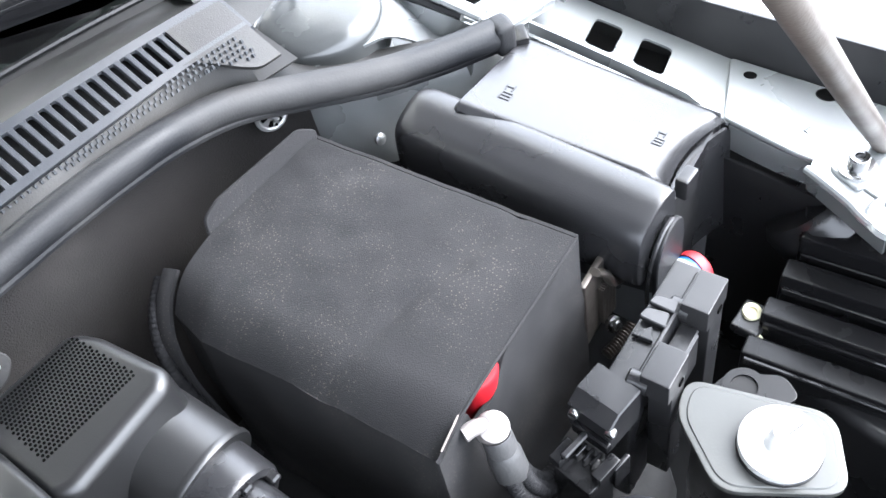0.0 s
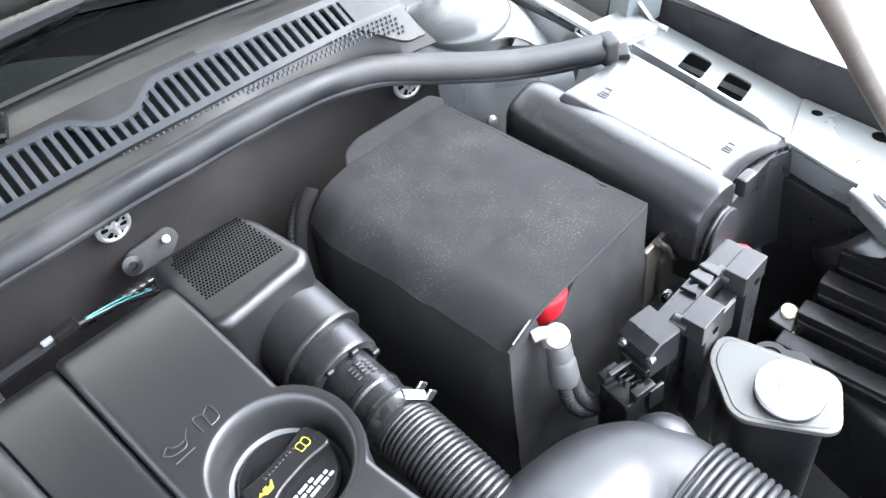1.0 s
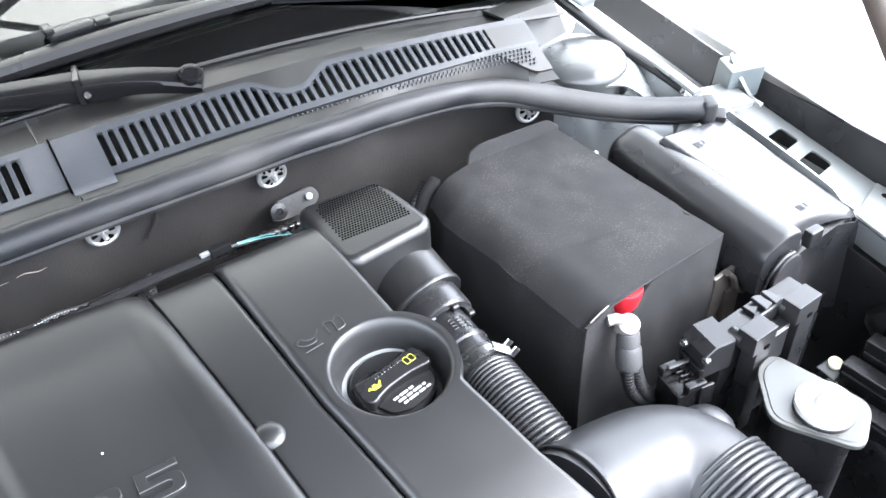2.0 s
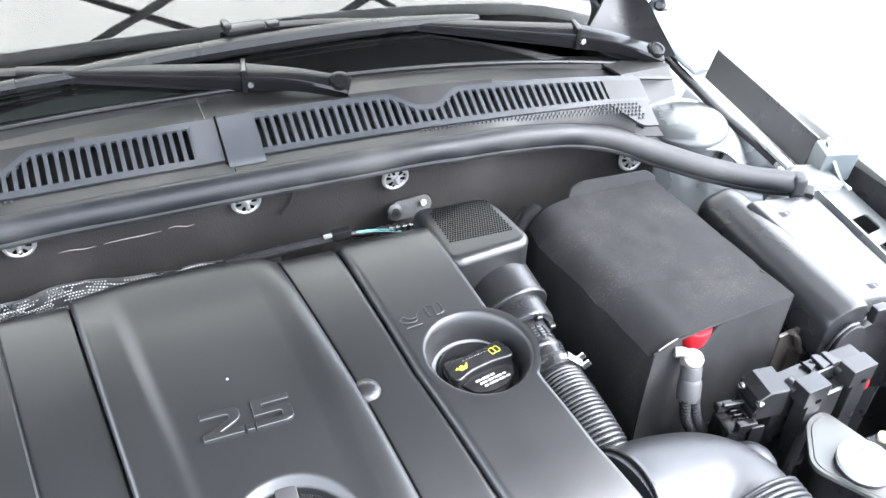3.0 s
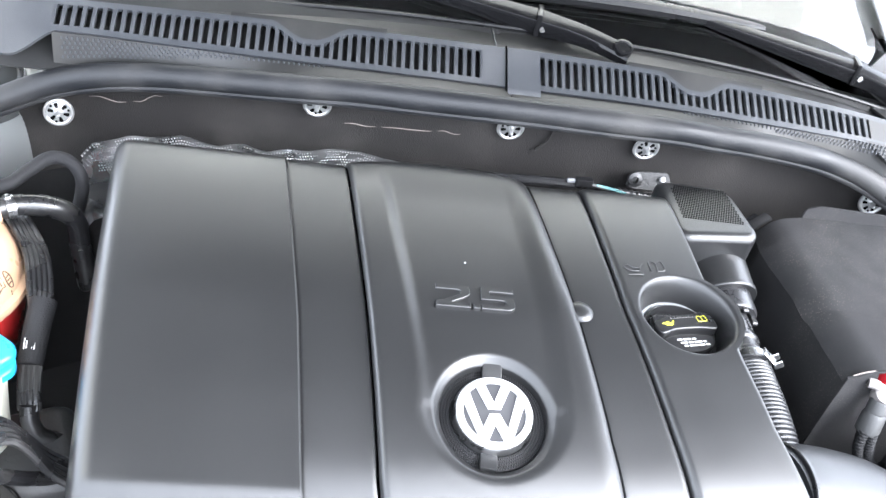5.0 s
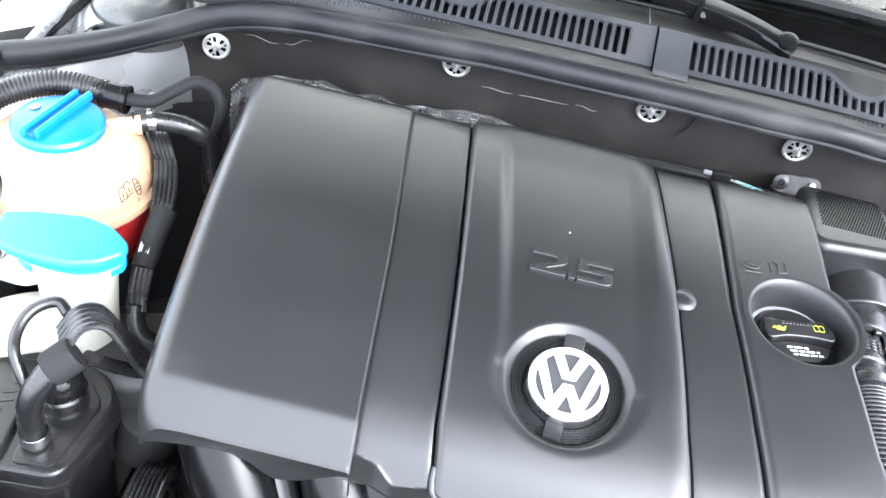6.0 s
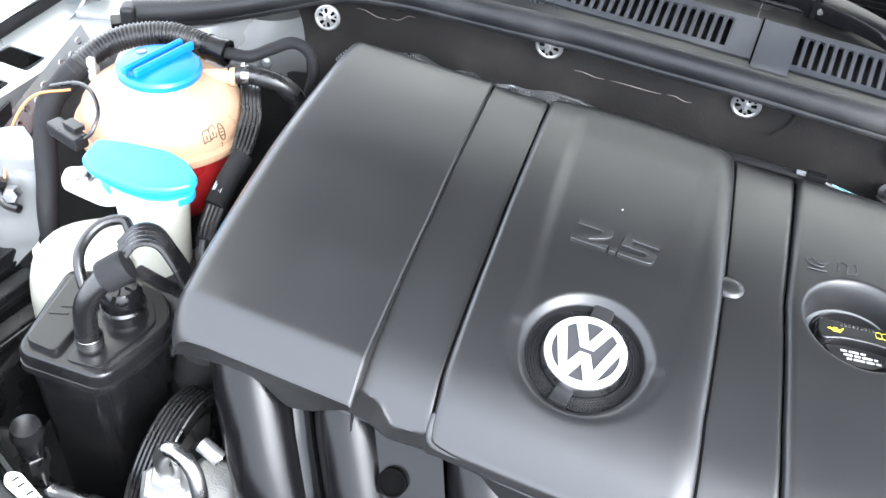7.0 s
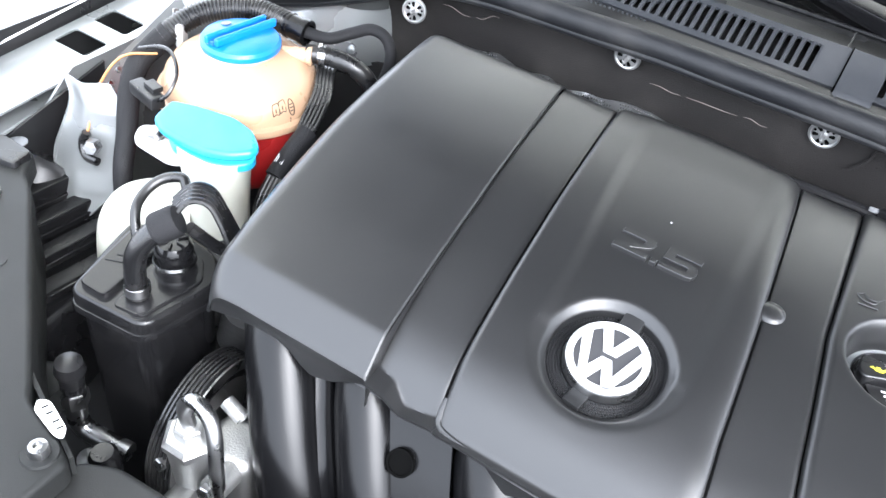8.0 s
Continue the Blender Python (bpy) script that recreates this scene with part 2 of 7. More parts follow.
def prism(poly, z0, z1, bevel=0.0, seg=2, m=None):
    """A polygon of x, y raised from z0 to z1."""
    bm = bmesh.new()
    vs = [bm.verts.new((x, y, z0)) for x, y in poly]
    f = bm.faces.new(vs)
    r = bmesh.ops.extrude_face_region(bm, geom=[f])
    top = [v for v in r["geom"] if isinstance(v, bmesh.types.BMVert)]
    bmesh.ops.translate(bm, verts=top, vec=(0, 0, z1 - z0))
    bmesh.ops.recalc_face_normals(bm, faces=bm.faces)
    if bevel:
        e = [e for e in bm.edges if abs(e.verts[0].co.z - z1) < 1e-6 and abs(e.verts[1].co.z - z1) < 1e-6]
        bmesh.ops.bevel(bm, geom=e, offset=bevel, segments=seg, affect='EDGES', profile=0.5)
    if m:
        bmesh.ops.transform(bm, matrix=m, verts=bm.verts)
    return bm


def rounded(poly, r, n=5):
    """The corners of a polygon rounded off."""
    out = []
    for i, p in enumerate(poly):
        a, b, c = Vector(poly[i - 1]), Vector(p), Vector(poly[(i + 1) % len(poly)])
        d1, d2 = (a - b), (c - b)
        k = min(r, d1.length * 0.45, d2.length * 0.45)
        s, e = b + d1.normalized() * k, b + d2.normalized() * k
        for j in range(n + 1):
            t = j / n
            q = s * (1 - t) ** 2 + b * 2 * t * (1 - t) + e * t ** 2
            out.append((q.x, q.y))
    return out


def lathe(profile, at, to=(0, 0, 1), seg=40, wobble=0.0):
    """A profile of (radius, height) turned round the axis from at along to."""
    bm = bmesh.new()
    rings = []
    for r, h in profile:
        if r < 1e-6:
            rings.append([bm.verts.new((0, 0, h))])
        else:
            rings.append([bm.verts.new((r * math.cos(2 * math.pi * k / seg), r * math.sin(2 * math.pi * k / seg), h)) for k in range(seg)])
    for a, b in zip(rings, rings[1:]):
        for k in range(seg):
            q = [a[k % len(a)], a[(k + 1) % len(a)], b[(k + 1) % len(b)], b[k % len(b)]]
            q = list(dict.fromkeys(q))
            if len(q) > 2:
                bm.faces.new(q)
    bmesh.ops.transform(bm, matrix=aim(at, Vector(at) + Vector(to)), verts=bm.verts)
    return bm


def spline(points, n):
    """Points spread evenly along a smooth line through the given ones."""
    p = [Vector(q) for q in points]
    p = [2 * p[0] - p[1]] + p + [2 * p[-1] - p[-2]]
    fine = []
    for i in range(1, len(p) - 2):
        for j in range(16):
            t = j / 16
            a, b, c, d = p[i - 1], p[i], p[i + 1], p[i + 2]
            fine.append(0.5 * (2 * b + (c - a) * t + (2 * a - 5 * b + 4 * c - d) * t * t + (3 * b - a - 3 * c + d) * t ** 3))
    fine.append(p[-2])
    s = [0]
    for a, b in zip(fine, fine[1:]):
        s.append(s[-1] + (b - a).length)
    out = []
    for k in range(n + 1):
        w = s[-1] * k / n
        i = max(0, min(len(s) - 2, int(np.searchsorted(s, w)) - 1))
        t = (w - s[i]) / max(1e-9, s[i + 1] - s[i])
        out.append(fine[i].lerp(fine[i + 1], t))
    return out, s[-1]


def tube(points, r, n=40, seg=14, flat=1.0, caps=True, up=(0.1, 0.2, 1)):
    """A round (or flattened) body swept along a smooth line. r: a number or a function of the way along, 0 to 1."""
    line, length = spline(points, n)
    bm = bmesh.new()
    rings = []
    side = None
    for k, p in enumerate(line):
        d = (line[min(k + 1, n)] - line[max(k - 1, 0)]).normalized()
        side = d.cross(Vector(up)).normalized() if side is None else (side - d * side.dot(d)).normalized()
        above = side.cross(d)
        rad = r(k / n) if callable(r) else r
        rings.append([bm.verts.new(p + rad * (math.cos(2 * math.pi * j / seg) * side + flat * math.sin(2 * math.pi * j / seg) * above)) for j in range(seg)])
    for a, b in zip(rings, rings[1:]):
        for j in range(seg):
            bm.faces.new((a[j], a[(j + 1) % seg], b[(j + 1) % seg], b[j]))
    if caps:
        bm.faces.new(rings[0][::-1])
        bm.faces.new(rings[-1])
    return bm


def sheet(fn, nu, nv, thick=0.0):
    """A surface fn(u, v), with u and v from 0 to 1, given a thickness downwards along its normals."""
    bm = bmesh.new()
    g = [[bm.verts.new(fn(i / nu, j / nv)) for j in range(nv + 1)] for i in range(nu + 1)]
    for i in range(nu):
        for j in range(nv):
            bm.faces.new((g[i][j], g[i + 1][j], g[i + 1][j + 1], g[i][j + 1]))
    if thick:
        bm.normal_update()
        low = [[bm.verts.new(v.co - v.normal * thick) for v in row] for row in g]
        for i in range(nu):
            for j in range(nv):
                bm.faces.new((low[i][j], low[i][j + 1], low[i + 1][j + 1], low[i + 1][j]))
        for j in range(nv):
            bm.faces.new((g[0][j], g[0][j + 1], low[0][j + 1], low[0][j]))
            bm.faces.new((g[nu][j + 1], g[nu][j], low[nu][j], low[nu][j + 1]))
        for i in range(nu):
            bm.faces.new((g[i + 1][0], g[i][0], low[i][0], low[i + 1][0]))
            bm.faces.new((g[i][nv], g[i + 1][nv], low[i + 1][nv], low[i][nv]))
    return bm


def ramp(x, *pairs):
    """A smooth-free interpolation through (x, value) pairs."""
    return float(np.interp(x, [p[0] for p in pairs], [p[1] for p in pairs]))


def hexbolt(at, to, r, h):
    return lathe([(r, 0), (r, h * 0.85), (r * 0.85, h), (0, h)], at, to, 6)


def step(x):
    x = min(1.0, max(0.0, x))
    return x * x * (3 - 2 * x)


# ---- setting: ground, canopy, car body ----
def ground():
    bm = bmesh.new()
    bmesh.ops.create_grid(bm, x_segments=8, y_segments=8, size=300)
    solo("ground", bm, CONCRETE, (0, 0, 0), "pale concrete ground under and round the car", "ground", kind="structure")


ground()


def canopy():
    c = thing("canopy_tent", (1.0, 2.6, 0), "pale fabric canopy tent with dark crossed struts over the car", "canopy tent")
    part("roof", sheet(lambda u, v: (-3.4 + (3.4 + 1.75 + 0.8 * min(1, 2 * v)) * u, 0.25 + 5.5 * v, 3.08 + 0.5 * (1 - abs(2 * v - 1)) * (1 - abs(2 * u - 1))), 24, 24), CANOPY, c)
    part("front_roof", sheet(lambda u, v: (-3.4 + 4.85 * u, -0.95 + 1.20 * v, 3.08 + 0.1 * math.sin(math.pi * u) * v * (1 - v)), 24, 12), CANOPY, c)
    for x in (-3.38, 2.42):
        for y in (-0.93, 2.4, 5.73):
            part("leg", tube([(x, y, 0), (x, y, 1.6), (x, y, 3.1)], 0.02, 4, 10), POLE, c)
    for k in range(-4, 2):
        x = 0.09 + k * 0.86
        part("strut", tube([(x - 0.55, 0.40, 3.0), (x, 0.62, 3.0), (x + 0.55, 0.86, 3.0)], 0.014, 6, 8), POLE, c)
        part("strut", tube([(x - 0.55, 0.86, 3.02), (x, 0.63, 3.02), (x + 0.55, 0.38, 3.02)], 0.012, 6, 8), POLE, c)


canopy()


def ends(x):
    """Height and depth of the bulkhead edge, which falls and comes forward towards the fenders."""
    a = abs(x)
    if x < 0:
        a -= 0.042 * step((a - 0.30) / 0.15)
    return ramp(a, (0, 1.040), (0.20, 1.037), (0.325, 1.021), (0.412, 1.004), (0.475, 0.986), (0.521, 0.968), (0.563, 0.955), (0.611, 0.943), (0.66, 0.934), (0.72, 0.928)), \
        ramp(a, (0, -0.02), (0.20, -0.017), (0.325, -0.004), (0.412, 0.004), (0.475, 0.003), (0.521, -0.010), (0.563, -0.033), (0.611, -0.057), (0.66, -0.078), (0.72, -0.103))


body = thing("car_body", (0, 0, 0), "silver car body shell round an open engine bay", "car")


def bulkhead():
    # felt-lined bulkhead, bent forward at both ends
    def wall(u, v):
        x = -0.565 + 1.115 * u
        z, y = ends(x)
        return (x, y + 0.025 + 0.012 * math.sin(9 * x) * (1 - v), (z - 0.012) * v + 0.42 * (1 - v))
    part("bulkhead_lining", sheet(wall, 60, 20, 0.012), FELTWALL, body, "brown-black felt lining of the bulkhead")
    # pale crease lines and a seam in the felt
    for x0, x1, z0, z1 in ((-0.190, -0.152, 0.9745, 0.9745), (-0.145, -0.085, 0.975, 0.977), (-0.078, -0.050, 0.9785, 0.9775), (-0.483, -0.441, 0.9600, 0.9575), (-0.434, -0.401, 0.960, 0.971)):
        q = 0.0185 if x0 < -0.3 else 0.0
        part("crease", tube([(x0, 0.0025 + q, z0), (x0 * 0.7 + x1 * 0.3, 0.0030 + q, z0 + 0.0006), (x0 * 0.3 + x1 * 0.7, 0.003 + q, z1 - 0.0012), (x1, 0.0025 + q, z1)], lambda t: 0.0005 * math.sin(math.pi * (0.1 + 0.8 * t)), 20, 6), FELTEDGE, body)
    part("lining_seam", tube([(0.062, 0.002, 1.01), (0.058, 0.002, 0.985), (0.045, 0.0, 0.968)], 0.002, 16, 6), FELTWALL, body)
    # bare metal past the lining
    for s in (-1, 1):
        def bare(u, v, s=s):
            a = (0.546 if s > 0 else 0.555) + 0.20 * u
            z, y = ends(s * a)
            return (s * a, y + 0.03 - (0.030 * min(1, 5 * u) + 0.040 * u) * (1 - v), (z - 0.014) * v + 0.845 * (1 - v))
        part("bulkhead_metal", sheet(bare, 20, 14, 0.003), PAINT, body, "bare silver bulkhead metal")
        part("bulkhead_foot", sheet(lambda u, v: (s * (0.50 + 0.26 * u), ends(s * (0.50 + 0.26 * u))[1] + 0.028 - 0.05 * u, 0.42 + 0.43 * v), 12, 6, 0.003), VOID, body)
        part("bolt", lathe([(0.006, 0), (0.006, 0.003), (0.003, 0.005), (0, 0.005)], (s * 0.578, -0.040 - 0.010 * (s > 0), 0.882), (0, -1, 0.3), 16), PAINT, body)


bulkhead()


def inner_fenders():
    for s, dx in ((1, 0.0), (-1, 0.03)):
        def X(x):
            return s * (x + dx)
        # upper rail: a pressed shelf with two square holes
        xs = [0.756, 0.781, 0.829, 0.850] if s > 0 else [0.738, 0.760, 0.832, 0.850]
        ys = [-0.300, -0.229, -0.195, -0.175, -0.142, -0.05] if s > 0 else [-0.46, -0.296, -0.258, -0.232, -0.196, -0.05]
        lip = 0.754 if s > 0 else 0.736
        bm = bmesh.new()

        def rail(x, y):
            if s > 0:
                return (X(x), y + 0.30 * (x - 0.775), 0.878 - 0.18 * (x - 0.765) + 0.10 * (y + 0.165))
            return (X(x), y + 0.15 * (x - 0.76), 0.897 - 0.12 * (x - 0.76) + 0.05 * (y + 0.2))
        g = {(i, j): bm.verts.new(rail(x, y)) for i, x in enumerate(xs) for j, y in enumerate(ys)}
        for i in range(len(xs) - 1):
            for j in range(len(ys) - 1):
                if i == 1 and j in (1, 3):
                    # a square hole with rounded corners
                    c = [(xs[1], ys[j]), (xs[2], ys[j]), (xs[2], ys[j + 1]), (xs[1], ys[j + 1])]
                    k = [g[1, j], g[2, j], g[2, j + 1], g[1, j + 1]]
                    mx, my = (xs[1] + xs[2]) / 2, (ys[j] + ys[j + 1]) / 2
                    hole = [bm.verts.new(rail(x, y)) for x, y in rounded([(mx + (x - mx) * 0.96, my + (y - my) * 0.96) for x, y in c], 0.007, 4)]
                    for q in range(4):
                        for w in range(4):
                            bm.faces.new((k[q], hole[q * 5 + w], hole[q * 5 + w + 1]))
                        bm.faces.new((k[q], hole[q * 5 + 4], hole[(q * 5 + 5) % 20], k[(q + 1) % 4]))
                    continue
                bm.faces.new((g[i, j], g[i + 1, j], g[i + 1, j + 1], g[i, j + 1]))
        bmesh.ops.recalc_face_normals(bm, faces=bm.faces)
        bmesh.ops.solidify(bm, geom=bm.faces[:], thickness=0.0025)
        part("upper_rail", bm, PAINT, body, "silver pressed rail with two square holes", 25)
        part("rail_lip", sheet(lambda u, v: (X(lip + 0.001 * v), -0.30 + 0.20 * u, 0.868 + 0.028 * u ** 0.7 + 0.012 * v * min(1, 6 * u)) if s > 0 else (X(lip - 0.004 * v), -0.385 + 0.30 * u, 0.845 + 0.062 * v * min(1, 0.4 + 4 * u)), 24, 4, 0.003), PAINT, body)
        # pressed upright where rail, seal end and fender meet
        part("rail_step", box((X(0.770), -0.066, 0.902), (0.070, 0.055, 0.010), 0.003, 2, turned(-s * 14)), PAINT, body)
        # silver like the rail; the darker grey puts its shade into the colour
        part("rail_upright", box((X(0.818), -0.052, 0.912), (0.052, 0.034, 0.050), 0.003, 2, turned(-s * 14, 8)), HINGE, body, "silver upright bracket, greyed to stand in for its shade")
        part("rail_gusset", sheet(lambda u, v: (X(0.808 - 0.006 * v), -0.045 - 0.062 * u, 0.898 + 0.050 * v * (1 - u) ** 1.6), 12, 4, 0.004), PAINT, body)
        # inner side wall under the rail, bare metal behind and dark plastic in front
        part("inner_wing", sheet(lambda u, v: (X(lip - 0.014 * (1 - v)), -0.30 + 0.43 * u, 0.45 + 0.440 * v - 0.01 * (1 - u) * v), 16, 10, 0.003), PAINT, body)
        if s > 0:
            part("wing_liner", sheet(lambda u, v: (0.752 + 0.02 * (1 - v), -0.42 + 0.16 * u, 0.45 + 0.372 * v + 0.012 * u * v), 10, 10, 0.003), BLACK, body)
            part("rail_flange", sheet(lambda u, v: (0.7435 + 0.0135 * u ** 1.6 + 0.006 * v * v, -0.398 + 0.092 * u, 0.868 - 0.004 * u - 0.033 * v - 0.003 * u * v), 20, 8, 0.0025), PAINT, body)
        else:
            part("wing_liner", sheet(lambda u, v: (X(0.727 + 0.05 * (1 - v)), -0.46 + 0.165 * u, 0.45 + 0.41 * v + 0.04 * u * v), 10, 10, 0.003), BLACK, body)
        # upright dark plates between rail and fender, and the fender itself
        part("fender_plate", sheet(lambda u, v: (X(0.851 + 0.006 * v), -0.42 + 0.37 * u, 0.83 + 0.078 * v - 0.008 * u * v), 12, 4, 0.003), BLACK, body, "dark upright plate beside the rail")
        part("fender_plate", sheet(lambda u, v: (X(0.800 + 0.014 * v + 0.02 * u), -0.025 + 0.265 * u, 0.885 + 0.048 * v + 0.012 * u), 12, 4, 0.004), BLACK, body, "dark upright plate beside the rail")

        def fender(u, v):
            y = -0.80 + 1.3 * u
            a = v * 1.45
            return (X(0.856 + 0.13 * math.sin(a)), y, 0.915 - 0.07 * (1 - u) ** 2 + 0.02 * u - 0.25 * (1 - math.cos(a)))
        part("fender", sheet(fender, 20, 12, 0.003), WHITEPAINT, body, "pale painted fender beside the bay")
        # flange from the screen pillar forward to the rail
        part("pillar_flange", tube([(s * 0.692, 0.095, 0.968), (s * 0.696, 0.05, 0.961), (s * 0.702, -0.03, 0.952), (s * 0.705, -0.086, 0.943)], 0.008, 30, 10, flat=0.6), PAINT, body)
        part("pillar_wall", sheet(lambda u, v: (s * (0.682 + 0.020 * u - 0.02 * v), 0.120 - 0.20 * u, 0.962 - 0.030 * u - 0.05 * v), 14, 4, 0.003), PAINT, body)

        def trim(u, v):
            a = Vector((0.505, 0.150, 1.046)).lerp(Vector((0.606, 0.272, 1.118)), u)
            a.x += 0.030 * math.sin(math.pi * u)
            a.y += 0.012 * math.sin(math.pi * u)
            b = Vector((0.640, 0.112, 1.022)).lerp(Vector((0.628, 0.262, 1.122)), u)
            p = a.lerp(b, v)
            p.z -= 0.018 * math.sin(math.pi * v) * (1 - u)
            return (s * p.x, p.y, p.z)
        part("pillar_strip", tube([(s * 0.626, 0.262, 1.118), (s * 0.630, 0.220, 1.085), (s * 0.636, 0.190, 1.046), (s * 0.643, 0.162, 1.018), (s * 0.655, 0.127, 0.998), (s * 0.668, 0.078, 0.980), (s * 0.682, 0.032, 0.962), (s * 0.695, -0.013, 0.950), (s * 0.706, -0.062, 0.938)], 0.0085, 60, 10, flat=0.7), TRIM, body, "black rubber strip from the screen pillar to the rail")
        part("pillar_trim", sheet(trim, 20, 12, 0.003), TRIM, body, "glossy black trim at the foot of the screen pillar")
        part("pillar", tube([(s * 0.622, 0.255, 1.118), (s * 0.60, 0.45, 1.235), (s * 0.57, 0.75, 1.40)], 0.015, 16, 12), WHITEPAINT, body)
        # forward brace down to the lamp bracket
        poly = rounded([(0.742, -0.33), (0.83, -0.34), (0.83, -0.42), (0.80, -0.50), (0.77, -0.60), (0.715, -0.60), (0.722, -0.46), (0.735, -0.40)], 0.015)
        if s > 0:
            poly = rounded([(0.757, -0.300), (0.849, -0.262), (0.8505, -0.42), (0.80, -0.50), (0.77, -0.60), (0.715, -0.60), (0.720, -0.46), (0.742, -0.40), (0.7435, -0.369), (0.749, -0.341)], 0.006)
        lean = Matrix.Translation((X(0.79), 0, 0.861)) @ turned(0, 0, 10.0 if s > 0 else -6.8) @ Matrix.Translation((-X(0.79), 0, -0.861))
        part("lamp_brace", prism([(X(x), y) for x, y in poly], 0.8610, 0.8645, 0.001, 1, lean), PAINT, body)
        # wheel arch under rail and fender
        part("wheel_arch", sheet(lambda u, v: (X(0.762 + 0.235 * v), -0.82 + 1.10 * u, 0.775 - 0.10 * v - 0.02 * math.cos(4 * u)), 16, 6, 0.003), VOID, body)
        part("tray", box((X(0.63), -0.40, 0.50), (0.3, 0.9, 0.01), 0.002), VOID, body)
    # small holes, drawn as flat black discs that stand in for their shade
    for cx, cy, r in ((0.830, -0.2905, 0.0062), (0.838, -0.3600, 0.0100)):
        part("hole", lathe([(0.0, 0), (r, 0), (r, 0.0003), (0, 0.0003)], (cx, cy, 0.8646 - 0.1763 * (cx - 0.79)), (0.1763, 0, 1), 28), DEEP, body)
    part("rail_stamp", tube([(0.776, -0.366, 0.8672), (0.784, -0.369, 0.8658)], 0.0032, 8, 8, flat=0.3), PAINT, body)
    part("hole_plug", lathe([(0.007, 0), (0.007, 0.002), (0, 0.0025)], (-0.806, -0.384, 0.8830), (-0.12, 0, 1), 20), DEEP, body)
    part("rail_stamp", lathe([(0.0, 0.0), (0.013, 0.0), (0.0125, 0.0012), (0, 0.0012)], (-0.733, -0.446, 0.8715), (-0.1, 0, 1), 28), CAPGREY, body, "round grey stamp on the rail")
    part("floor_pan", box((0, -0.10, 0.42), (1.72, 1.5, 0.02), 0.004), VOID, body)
    part("front_panel", box((0, -0.86, 0.62), (1.7, 0.03, 0.42), 0.01), BLACK, body)


inner_fenders()


def towers():
    for s in (1, -1):
        def dome(u, v, s=s):
            x = 0.50 + 0.205 * u
            y = (ends(s * x)[1] + 0.036) * (1 - v) + 0.165 * v
            r = math.hypot(x - 0.620, (y - 0.040) * 0.9)
            return (s * x, y, 0.918 + 0.036 * (1 - step((r - 0.060) / 0.040)) + 0.010 * v)
        part("strut_tower", sheet(dome, 40, 40, 0.003 * s), PAINT, body, "bare silver strut tower behind the seal")
        part("tower_cap", lathe([(0.064, -0.03), (0.062, 0.000), (0.0595, 0.006), (0.054, 0.0115), (0.046, 0.0150), (0.030, 0.0175), (0.0, 0.0185)], (s * 0.620, 0.040, 0.957), (0, 0, 1), 48), CAPGREY, body, "smooth grey dome cap")


towers()


def seal():
    for s in (1,):
        pts = [(x, ends(x)[1] - 0.003, ends(x)[0] - 0.0045 * step((0.42 - abs(x)) / 0.2)) for x in np.linspace(-0.735, 0.700, 27)]
        rs = thing("rubber_seal", (0, -0.02, 1.02), "long dark rubber hood seal along the bulkhead edge", "rubber seal")
        part("bulb", tube(pts, lambda t: 0.0135 + 0.0004 * math.sin(45 * t) + 0.0014 * abs(2 * t - 1) ** 3, 160, 20), RUBBER, rs)
        part("lip", tube([(x, y + 0.012, z - 0.010) for x, y, z in pts], 0.0075, 120, 10), RUBBER, rs)
        part("foot", tube([(x, y - 0.003, z - 0.0135) for x, y, z in pts], 0.0060, 120, 10), RUBBER, rs)
        for e in (-1, 1):
            part("end_boot", box((e * 0.706 - 0.03 * (e < 0), -0.104, 0.928), (0.020, 0.026, 0.034), 0.006, 3, turned(-e * 25)), RUBBER, rs)
            part("end_clip", box((e * 0.720 - 0.03 * (e < 0), -0.112, 0.914), (0.016, 0.020, 0.024), 0.003, 2, turned(-e * 40, 12)), GLOSSY, rs)
    # flange under and behind the seal
    part("cowl_flange", sheet(lambda u, v: ((x := -0.76 + 1.49 * u), ends(x)[1] + 0.002 + 0.035 * v, ends(x)[0] - 0.012 + 0.004 * v), 80, 3, 0.003), PAINT, body)


seal()


# ---- cowl, wipers and windscreen ----
def cowl_at(x, v):
    """A place on the cowl grille: v 0 at its lower edge, 1 at its upper."""
    drop = 0.024 * (x / 0.5) ** 2.4 if x > 0 else 0.004 * (x / 0.5) ** 2
    return Vector((x, 0.012 + 0.054 * v - 0.012 * (abs(x) / 0.5) ** 2, 1.035 + 0.030 * v - drop))


def grille_top(x):
    """The upper edge of the slots dips once on each side."""
    a = abs(abs(x) - 0.238)
    return 0.93 - 0.33 * (1 - step((a - 0.006) / 0.042))


def grille_low(x):
    """The lower end of the slots, which climbs towards both sides."""
    return ramp(abs(x), (0.03, 0.24), (0.20, 0.27), (0.30, 0.30), (0.40, 0.36), (0.48, 0.43), (0.6, 0.46))


PITCH = 0.0105


